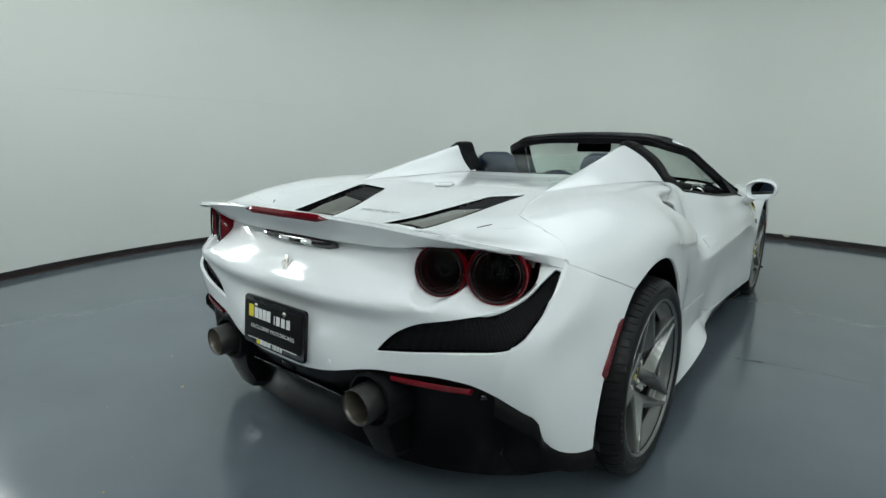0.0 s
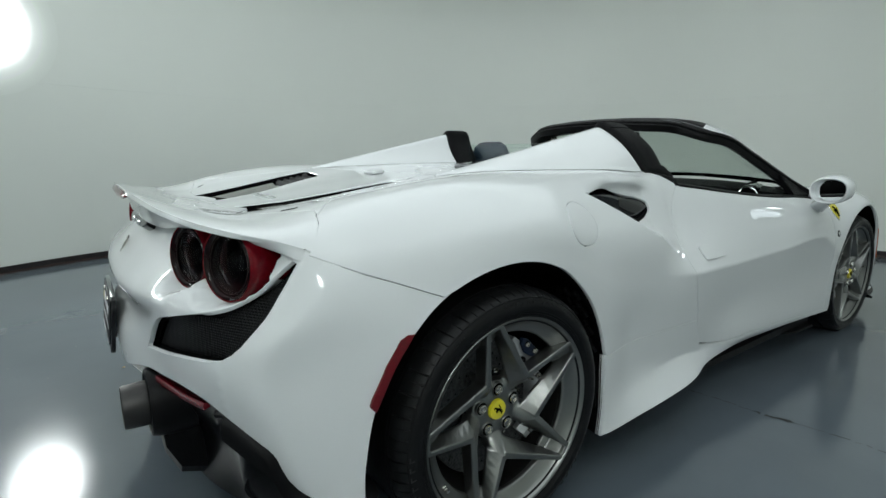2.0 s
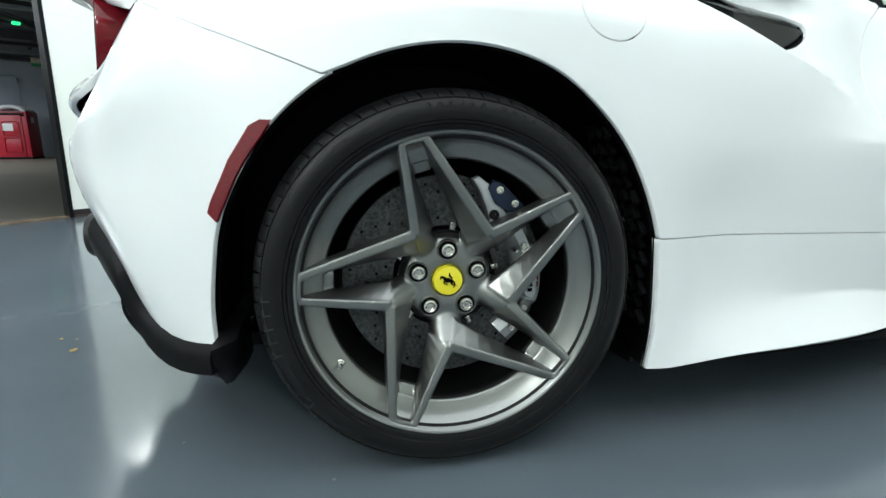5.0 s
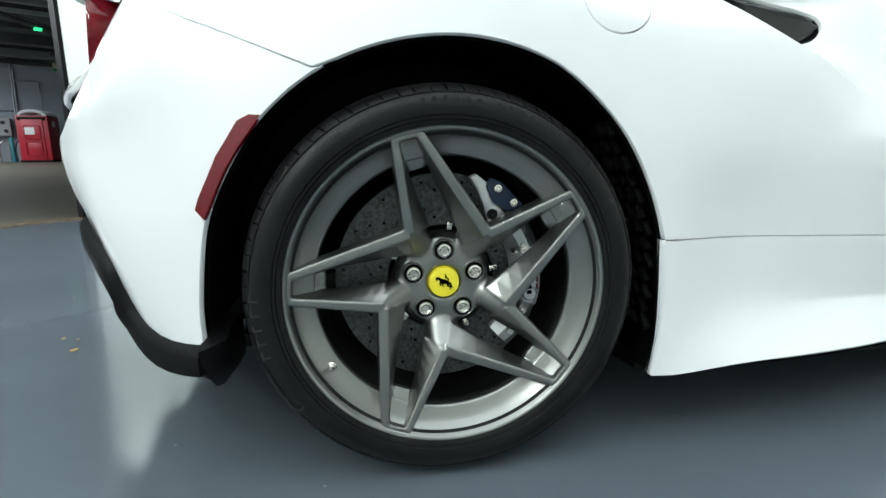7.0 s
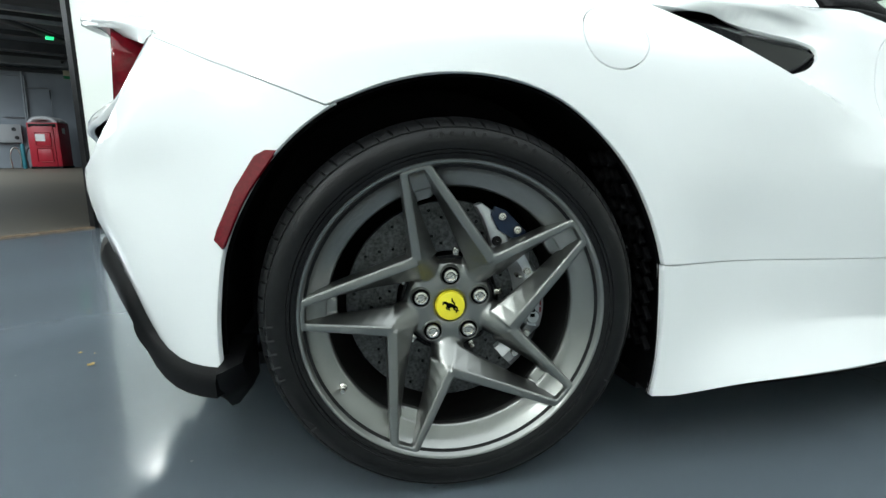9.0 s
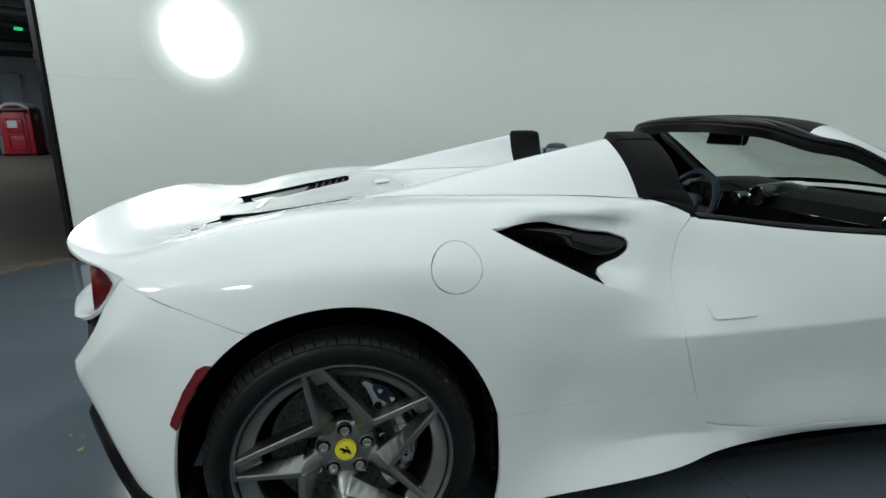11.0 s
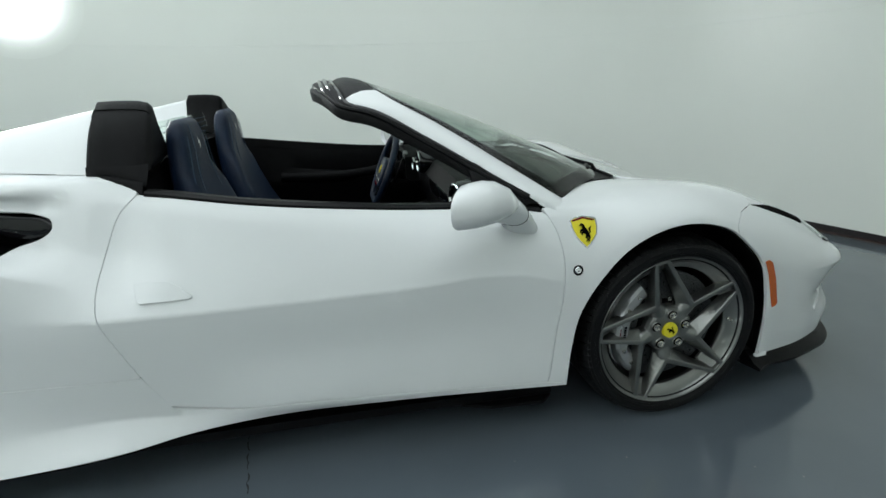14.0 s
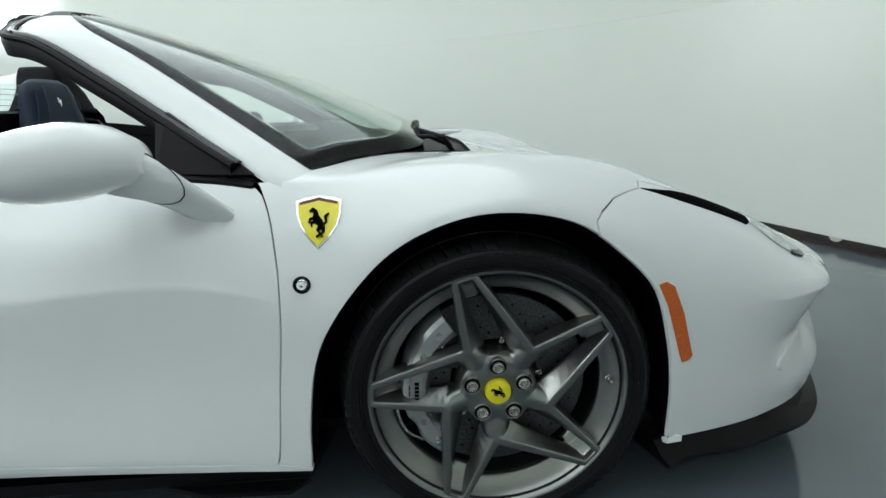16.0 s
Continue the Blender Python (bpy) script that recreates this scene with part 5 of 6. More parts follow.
    if not front:
        # hand-brake bracket above the caliper, with a bolted dark cover
        br = [polar(.118, 40), polar(.140, 36), polar(.158, 44), polar(.172, 55), polar(.190, 66), polar(.197, 73), polar(.188, 76), polar(.172, 70), polar(.150, 62), polar(.128, 52)]
        brk = part("bracket", prism(br, .022, m @ pose(0, 0, dz + .012), .004), M_CALIPER, caliper, "silver cast bracket", angle=30)
        part("bracket_plug", lathe([(.0005, .006), (.008, .006), (.0095, .003), (.0095, -.002)], 20, m @ pose(*polar(.146, 54), dz + .034)), M_BLACK, brk)
        cov = [polar(.164, 58), polar(.182, 66), polar(.199, 66), polar(.201, 60), polar(.194, 44), polar(.180, 43), polar(.166, 48)]
        cv = part("pad_cover", prism(cov, .012, m @ pose(0, 0, dz + .030), .003), M_LEATHER, caliper, "dark blue pad cover", angle=30)
        for r, a in ((.188, 60.5), (.184, 49)):
            part("cover_bolt", join_bm(lathe([(.0075, 0), (.0075, .005), (.0065, .0065), (.0040, .0068)], 20, m @ pose(*polar(r, a), dz + .042)), lathe([(.0040, .0068), (.0034, .004), (.0005, .004)], 6, m @ pose(*polar(r, a), dz + .042))), M_STEEL, cv)
    else:
        c = polar(r_out - .006, ca - 34)
        part("brake_pipe", tube([m @ Vector((*polar(.205, ca + 40), dz + .02)), m @ Vector((*polar(.216, ca + 28), dz + .03)), m @ Vector((*polar(.214, ca + 8), dz + .028)), m @ Vector((*polar(.206, ca), dz + .01))], .0035, 8, 16), M_STEEL, caliper)

    # sidewall lettering
    def ring_text(body, a_mid, size, rr, mat, spread):
        for i, ch in enumerate(body):
            if ch == " ":
                continue
            a = a_mid - (i - (len(body) - 1) / 2) * spread
            c = polar(rr, a)
            text_part("sidewall_letter", ch, size, m @ pose(c[0], c[1], o + .0025, 0, 0, a - 90), mat, tyre, .0005)
    mid = (R + rim) / 2 + .001
    if side < 0:
        ring_text("305/30 ZR20 (103Y)" if not front else "245/35 ZR20 (95Y)", 70, .020, mid, M_RAISED, 3.3)
        ring_text("TUBELESS", 128, .007, mid + .003, M_RAISED, 1.3)
        ring_text("TREADWEAR", 285, .007, mid - .003, M_RAISED, 1.3)
    # maker's raised wordmarks stand as bars
    for a_mid, n, tall in ((190, 5, .013), (218, 1, .014), (322, 7, .010)):
        for i in range(n):
            a = a_mid + (i - n / 2) * 4.4
            c = polar(mid, a)
            w = .006
            part("sidewall_bar", join_bm(prism([(-w, -tall), (-w + .003, -tall), (-w + .003, tall), (-w, tall)], .0007, m @ pose(c[0], c[1], o + .0018, 0, 0, a - 90)), prism([(-w + .003, tall - .003), (w, tall - .003), (w, tall), (-w + .003, tall)], .0007, m @ pose(c[0], c[1], o + .0018, 0, 0, a - 90))), M_MARK if a_mid < 300 else M_RAISED, tyre)
    # satin crescents moulded into the sidewall
    for a0 in (20, 140, 206, 262, 350):
        ring = []
        for i in range(9):
            t = i / 8
            a = a0 + 13 * t
            rr0, rr1 = mid + .018 - .034 * t ** 1.6, mid + .020 - .026 * t
            ring.append([(*polar(rr0, a), o + .0022 - .0018 * max(0, (rr0 - mid) / .018)), (*polar(rr1, a), o + .0022 - .0018 * max(0, (rr1 - mid) / .018))])
        part("sidewall_crescent", loft([[m @ Vector(p) for p in r] for r in ring], closed=False), M_MARK, tyre)
    return hub


RW, FW = .305, .245
wheel(0, -.823, .337, .337, .267, RW - .012, 105, False, False)
wheel(0, .823, .337, .337, .267, RW - .012, 60, True, False)
wheel(2.65, -.776, .333, .333, .270, FW - .004, 105, False, True)
wheel(2.65, .776, .333, .333, .270, FW - .004, 60, True, True)

# ---- wheel-arch liners, underbody and black sheets that block light behind the panels ----


def liner(cx, cz, arch, inner, name):
    pts = curve2(arch, 40)
    for sgn in (-1, 1):
        rings = []
        for x, z in pts:
            wy = -float(skin([on_side(x, z)])[0, 1])
            rings.append([(x, sgn * (wy - .010), z), (x + (x - cx) * .03, sgn * (wy - .045), z + (z - cz) * .03), (x + (x - cx) * .03, sgn * inner, z + (z - cz) * .03), (cx, sgn * (inner - .02), cz)])
        part(name, loft(rings, closed=False), M_LINER, car, "black plastic wheel-arch liner", angle=50)


liner(0, .33, ARCH_R + ARCH_R2[1:], .60, "rear_arch_liner")
liner(2.65, .33, ARCH_F, .62, "front_arch_liner")
# ribs on the liner ahead of the rear wheel
for sgn in (-1, 1):
    for k in range(13):
        for j in range(3):
            z = .24 + .030 * k
            x = float(np.interp(z, [.2, .4, .5, .62], [.396, .392, .36, .29]))
            part("liner_rib", box_bm(.012, .030, .012, pose(x - .006 + .001 * (k % 2), sgn * (.90 - .035 * j - .012 * (k % 2)), z, 45, 0, 0), .002), M_LINER, car)
part("underbody", prism([(-.42, -.60), (.36, -.60), (.40, -.86), (2.24, -.84), (2.28, -.60), (3.0, -.60), (3.35, -.68), (3.62, -.3), (3.62, .3), (3.35, .68), (3.0, .60), (2.28, .60), (2.24, .84), (.40, .86), (.36, .60), (-.42, .60)], .03, pose(0, 0, .125)), M_BLACK, car, "flat black underbody", smooth=False)
for sgn in (-1, 1):
    part("sill_blade", prism([(1.92, sgn * .84), (2.02, sgn * .875), (2.20, sgn * .88), (2.24, sgn * .84)], .010, pose(0, 0, .115), .004), M_BLACK, car, "black aero blade under the sill")
INTAKE_CLEAR = [(.37, .90), (.60, .90), (.86, .86), (.88, .80), (.86, .72), (.76, .68), (.60, .75), (.45, .83)]
# black sheets added behind the panels so that no light leaks through the gaps
inner_s = sunk(skin, .016)
for nm, outl in (("front", fender_out), ("door", door_out), ("skirt", skirt_out), ("ff", ff_out), ("fb", fb_out), ("deck", cover_out + []), ("ton", ton_out), ("hood", hood_out[::-1])):
    panel("inner_shell", inner_s, outl, M_GAP, car, holes=[S(INTAKE_CLEAR)] if nm == "front" else ([T(VENT)] if nm == "deck" else []), step=.06, gap=-.003, flange=.0005)
panel("inner_shell", sunk(bumper, .022), bump_out, M_GAP, car, holes=BUMP_HOLES, step=.06, cell=(.3, .06), gap=-.003, flange=.0005)

# ---- windscreen frame ----
# right-hand pillar: glass edge and outer edge, base to header
PILLAR_G = [(2.285, -.748, .786), (2.10, -.672, .905), (1.90, -.588, 1.030), (1.76, -.525, 1.108), (1.715, -.480, 1.138)]
PILLAR_O = [(2.205, -.806, .790), (2.06, -.735, .875), (1.86, -.650, .995), (1.70, -.585, 1.080), (1.640, -.553, 1.096)]
HEAD_G = [(1.715, -.480, 1.138), (1.690, -.36, 1.160), (1.672, -.18, 1.172), (1.666, 0, 1.176)]
HEAD_O = [(1.640, -.553, 1.096), (1.605, -.44, 1.140), (1.585, -.22, 1.166), (1.580, 0, 1.172)]


def flip(pts):
    return [(x, -y, z) for x, y, z in pts]


def frame_curve(a, b, n=40):
    right = spline(a + b[1:], n)
    return np.vstack([right, right[::-1][1:] * [1, -1, 1]])


g_edge, o_edge = frame_curve([(2.350, -.765, .745)] + PILLAR_G, HEAD_G), frame_curve([(2.275, -.835, .745)] + PILLAR_O, HEAD_O)
n_all = len(g_edge)


def strip(name, cols, mat, parent, label="", angle=60):
    """A skin over rows of matching curves."""
    bm = bmesh.new()
    vs = [[bm.verts.new(p) for p in col] for col in cols]
    for a, b in zip(vs, vs[1:]):
        for i in range(len(a) - 1):
            bm.faces.new((a[i], a[i + 1], b[i + 1], b[i]))
    return part(name, bm, mat, parent, label, angle=angle)


up = np.array([0, 0, 1.0])
crown = (g_edge + o_edge) / 2 + up * .012
outw = o_edge - g_edge
outw /= np.linalg.norm(outw, axis=1, keepdims=True)
head_w = np.clip((n_all / 2 - np.abs(np.arange(n_all) - n_all // 2)) / (n_all / 2), 0, 1)[:, None]
FRAME_COLS = [g_edge + up * -.004, g_edge + up * .004, g_edge * .7 + o_edge * .3 + up * .010, crown, g_edge * .2 + o_edge * .8 + up * .008, o_edge, o_edge + outw * .002 - up * .012]
k0 = next(i for i in range(n_all) if head_w[i] > .62)
strip("pillar", [c[:k0 + 1] for c in FRAME_COLS], M_PAINT, car, "white windscreen pillar")
strip("pillar", [c[n_all - k0 - 1:] for c in FRAME_COLS], M_PAINT, car, "white windscreen pillar")
strip("header", [c[k0:n_all - k0] for c in FRAME_COLS], M_BLACK, car, "black windscreen header")
HEAD_K = smooth01((head_w - .55) * 4) * (1 - .45 * smooth01((head_w - .8) * 5))
# black seal along the pillar and header, thicker over the header
SEAL = slice(4, n_all - 4)
s1 = o_edge + outw * .003 + up * .002
s2 = o_edge + outw * (.018 + .040 * HEAD_K) + up * .004
s3 = o_edge + outw * (.030 + .062 * HEAD_K) - up * (.010 + .012 * head_w)
s4 = o_edge + outw * (.024 + .062 * HEAD_K) - up * (.032 + .025 * head_w)
s5 = g_edge * .5 + o_edge * .5 - up * .055
s6 = g_edge - up * .030
strip("screen_seal", [q[SEAL] for q in (s1, s2, s3, s4, s5, s6)], M_BLACK, car, "black rubber seal along the windscreen frame", angle=50)
part("seal_bead", tube(list((o_edge + outw * .012)[SEAL]), .007, 8), M_GLOSSB, car)
part("seal_bead", tube(list(((s2 + s3) / 2)[SEAL]), .008, 8), M_BLACK, car)
hd = [i for i in range(n_all) if head_w[i] > .66]
part("header_bead", tube([tuple(o_edge[i] + outw[i] * .036 + up * .006) for i in hd], [.001] + [.006] * (len(hd) - 2) + [.001], 8), M_GLOSSB, car)
part("header_bead", tube([tuple(o_edge[i] + outw[i] * .054 + up * .001) for i in hd], [.001] + [.006] * (len(hd) - 2) + [.001], 8), M_GLOSSB, car)
for y in (-.30, .30):
    part("latch_plate", box_bm(.03, .05, .006, pose(1.562, y, 1.156, 0, -22, 0), .002), M_STEEL, car, "bare metal roof latch plate")
# glass: between the pillars, bowed forward
rows = []
bl = [(2.285, -.748, .788)] + [(x, -w, skin([on_top(x, w)])[0, 2] + .006) for x, w in ((2.345, .690), (2.42, .622), (2.488, .566))] + [(2.520, -.50, .822), (2.524, -.40, .832), (2.520, -.20, .845), (2.518, 0, .850)]
bl = spline(bl + [(x, -y, z) for x, y, z in bl[-2::-1]], 33)
tl = spline([(1.715, -.480, 1.140), (1.690, -.36, 1.160), (1.672, -.18, 1.172), (1.666, 0, 1.176), (1.672, .18, 1.172), (1.690, .36, 1.160), (1.715, .480, 1.140)], 33)
pe = np.array(PILLAR_G)
gl = []
for k in range(15):
    s = k / 14
    left = cubic(np.linspace(0, 1, 5), pe, [s])[0]
    base = bl * (1 - s) + tl * s
    corr = left - base[0]
    fade = np.abs(np.linspace(-1, 1, 33))[:, None] ** 3
    row = base + np.where(np.linspace(-1, 1, 33)[:, None] < 0, corr, corr * [1, -1, 1]) * fade + [0, 0, .018 * math.sin(math.pi * s)] * (1 - fade)
    gl.append(row)
gl = np.array(gl)
strip("windscreen", list(gl), M_GLASS, car, "pale green curved windscreen glass", angle=80).modifiers.new("thick", "SOLIDIFY").thickness = -.004
# black ceramic band round the glass
band = []
for k, row in enumerate(gl):
    s = k / 14
    wd = .030 + .03 * (1 - s) ** 3
    d = row[1] - row[0]
    band.append([row[0] + [0, 0, .001], row[0] + (row[3] - row[0]) * (wd / np.linalg.norm(row[3] - row[0])) + [0, 0, .0015]])
for sgn in (1, -1):
    strip("glass_border", [[p * [1, sgn, 1] + np.array([0, 0, .0015]) for p in r] for r in band], M_GLOSSB, car)
strip("glass_border", [gl[0] + [.002, 0, .002], gl[1] * .85 + gl[0] * .15 + [0, 0, .0025]], M_GLOSSB, car)
strip("glass_border", [gl[14] + [0, 0, .002], gl[13] * .75 + gl[14] * .25 + [0, 0, .0025]], M_GLOSSB, car)
# cowl: black trough ahead of the glass, two wipers
CW = [(2.290, .735), (2.45, .60), (2.56, .53), (2.625, .46), (2.652, .38), (2.662, .2), (2.664, 0)]
cw = np.array([(x, -w, skin([on_top(x, w)])[0, 2] + .001) for x, w in spline(CW, 24)])
cw = np.vstack([cw, cw[::-1][1:] * [1, -1, 1]])
cin = np.array([np.interp(np.linspace(0, 1, len(cw)), np.linspace(0, 1, 33), bl[:, k]) for k in range(3)]).T - up * .010
strip("cowl", [cin - up * .012, (cin + cw) / 2 - up * .028, cw - up * .012, cw + up * .001], M_BLACK, car, "black cowl panel below the glass")


def wiper(pts):
    arm = part("wiper", join_bm(tube(pts[0], .0065, 8, 12), tube(pts[1], [.009, .0075, .0065, .006], 8)), M_BLACK, car, "black windscreen wiper")
    part("wiper_blade", tube(pts[2], .004, 6, 10), M_GLOSSB, arm)


wiper(([(2.335, -.648, .800), (2.385, -.592, .819), (2.444, -.531, .834)], [(2.611, -.292, .786), (2.600, -.305, .806), (2.54, -.395, .835), (2.444, -.531, .838)], [(2.322, -.662, .791), (2.383, -.595, .812), (2.450, -.523, .830)]))
wiper(([(2.50, -.30, .848), (2.515, 0, .864), (2.49, .28, .852)], [(2.60, -.36, .802), (2.585, -.36, .828), (2.54, -.33, .842), (2.51, -.25, .850)], [(2.51, -.36, .836), (2.522, 0, .854), (2.50, .30, .842)]))

# black triangle ahead of the side window, and belt rubber
for sgn in (-1, 1):
    tri = [(2.185, .806, .793), (1.995, .795, .800), (1.975, .712, .915), (2.0, .718, .915)]
    part("quarter_trim", loft([[(x, sgn * w, z) for x, w, z in tri], [(x, sgn * (w - .03), z) for x, w, z in tri]]), M_BLACK, car, "black quarter trim at the pillar foot", angle=20)
    bx = np.linspace(1.045, 2.185, 30)
    top = np.array([skin([(x, 5.0)])[0] * [1, -sgn, 1] for x in bx])
    o = np.array([0, sgn, 0])
    strip("belt_rubber", [top + o * .004 - up * .012, top + o * .003 + up * .004, top - o * .012 + up * .010, top - o * .016 + up * .004, top - o * .020 + up * .009, top - o * .040 + up * .010, top - o * .046 - up * .03], M_BLACK, car, "black rubber strip along the door top", angle=40)

# ---- cabin ----
for sgn in (-1, 1):
    # door lining
    rows = []
    for x in np.linspace(1.0, 2.25, 14):
        zt, wb = skin([(x, 5.0)])[0, 2], min(.79, -skin([(x, 5.0)])[0, 1])
        rows.append([(x, sgn * (wb - .024), zt + .004), (x, sgn * (wb - .05), zt - .05), (x, sgn * (wb - .045), zt - .14), (x, sgn * .700, zt - .20), (x, sgn * .700, zt - .26), (x, sgn * .735, zt - .32), (x, sgn * .72, .22)])
    part("door_lining", loft(rows, closed=False), M_LEATHERK, car, "black leather door lining", angle=35)
    part("armrest", tube([(1.25, sgn * .70, .66), (1.5, sgn * .685, .655), (1.75, sgn * .69, .67), (1.95, sgn * .715, .71)], .028, 10, 16), M_LEATHERK, car)
part("cabin_floor", box_bm(1.4, 1.5, .02, pose(1.65, 0, .20)), M_LEATHERK, car, smooth=False)
part("bulkhead", loft([[(.97, -.72, .2), (.97, .72, .2), (.97, .65, .89), (.97, .40, .945), (.97, -.40, .945), (.97, -.65, .89)], [(1.03, -.72, .2), (1.03, .72, .2), (1.02, .65, .88), (1.01, .40, .935), (1.01, -.40, .935), (1.02, -.65, .88)]]), M_LEATHERK, car, "black leather bulkhead behind the seats", angle=30)
part("tunnel", loft([[(1.05, -.13, .22), (1.05, .13, .22), (1.05, .11, .50), (1.05, -.11, .50)], [(1.6, -.13, .22), (1.6, .13, .22), (1.6, .11, .50), (1.6, -.11, .50)], [(2.0, -.14, .22), (2.0, .14, .22), (2.0, .12, .62), (2.0, -.12, .62)]]), M_LEATHERK, car, angle=30)
# dashboard
rows = []
for y in np.linspace(-.74, .74, 25):
    a = 1 - min(1, abs(y) / .74) ** 4
    hump = .030 * math.exp(-((y - .33) / .20) ** 2)
    e = (abs(y) / .74) ** 4
    rows.append([(2.36 + .08 * a - .13 * e, y * .97, .80 + .02 * a - .02 * e), (2.22 - .05 * e, y * .97, .835 + .012 * a + hump - .045 * e), (2.08, y, .838 + .010 * a + hump - .03 * e), (1.99, y, .815 + .010 * a + hump - .015 * e), (1.955, y, .770), (1.965, y, .70), (1.99, y, .62), (2.06, y, .55), (2.12, y, .40), (2.15, y, .22)])
part("dashboard", loft(rows, closed=False), M_LEATHERK, car, "black leather dashboard", angle=35)
# binnacle behind the wheel
part("binnacle", loft([[(1.90, .20, .70), (1.90, .46, .70), (1.90, .45, .81), (1.90, .40, .845), (1.90, .33, .855), (1.90, .26, .845), (1.90, .21, .81)], [(2.10, .16, .68), (2.10, .50, .68), (2.10, .49, .82), (2.10, .42, .86), (2.10, .33, .87), (2.10, .24, .86), (2.10, .17, .82)]]), M_LEATHERK, car, angle=35)
for y, z in ((.265, .785), (.395, .785)):
    part("gauge", lathe([(.0005, -.01), (.044, -.01), (.046, 0), (.052, .004), (.056, -.02)], 32, pose(1.895, y, z, 0, -90, 0)), M_GLOSSB, car)


def air_vent(x, y, z, turn, rr=.047):
    m = pose(x, y, z, 0, -90, 0) @ pose(0, 0, 0, turn, 0, 0)
    pod = part("air_vent", lathe([(rr * .95, .0), (rr * 1.12, -.01), (rr * 1.25, -.06), (rr * 1.3, -.16), (rr * .9, -.24)], 36, m), M_GLOSSB, car, "round air vent with a bright ring")
    part("vent_ring", lathe([(rr * .95, .0), (rr * 1.02, .006), (rr * .92, .008), (rr * .86, .0)], 36, m), M_CHROME, pod, "bright metal ring")
    part("vent_core", lathe([(.0005, -.016), (rr * .5, -.018), (rr * .86, -.006)], 24, m), M_BLACK, pod)


air_vent(1.935, .005, .818, 0)
air_vent(1.965, -.595, .782, 12)
air_vent(1.935, .61, .79, -12)
air_vent(1.93, .125, .79, 0, .030)
part("dash_screen", box_bm(.012, .34, .06, pose(1.958, -.33, .742, 0, -6, 0), .004), M_GLOSSB, car)
bars(pose(1.948, -.42, .742, 84, 0, -90), -.04, -.01, [.012, .004, .006, .008, .008, .005], .010, M_CHROME, car, .003)

# steering wheel
wm = pose(1.80, .305, .735, 0, -68, 0)
steer = new("steering_wheel")
steer.parent = car
tagged(steer, "navy leather steering wheel with a yellow badge")
ringp = []
for i in range(48):
    a = 2 * math.pi * i / 48
    flat = max(-.155, .182 * math.cos(a))
    ringp.append(wm @ Vector((flat if math.cos(a) < 0 else .182 * math.cos(a), .182 * math.sin(a), 0)))
part("rim", tube(ringp, .0165, 12, closed=True), M_LEATHER, steer)
part("airbag_cover", prism(rounded_rect(.15, .17, .05, 8), .03, wm @ pose(-.012, 0, -.012), .012, 3), M_LEATHER, steer)
for a in (95, 265, 180):
    c = polar(.12, a)
    part("wheel_spoke", box_bm(.11, .045, .016, wm @ pose(c[0], c[1], -.005, 0, 0, a), .006), M_GLOSSB if a == 180 else M_BLACK, steer)
part("badge", lathe([(.0005, .022), (.020, .022), (.022, .019)], 28, wm), M_YELLOW, steer, "yellow round badge")
for c in ((-.05, .055), (-.05, -.055), (-.075, .03), (-.075, -.03)):
    part("wheel_button", lathe([(.0005, .022), (.008, .022), (.010, .016)], 16, wm @ pose(c[0], c[1], 0)), M_REDR if c[0] == -.075 else M_STEEL, steer)
for s2 in (1, -1):
    part("shift_paddle", prism([(0, 0), (.06, -.01), (.16, .03), (.15, .05), (.05, .03)], .006, wm @ pose(-.06, s2 * .13, -.05, 0, 0, 20 * s2)), M_CARBON, steer)
part("column", tube([(1.83, .305, .74), (2.05, .31, .70)], .045, 14), M_BLACK, steer)


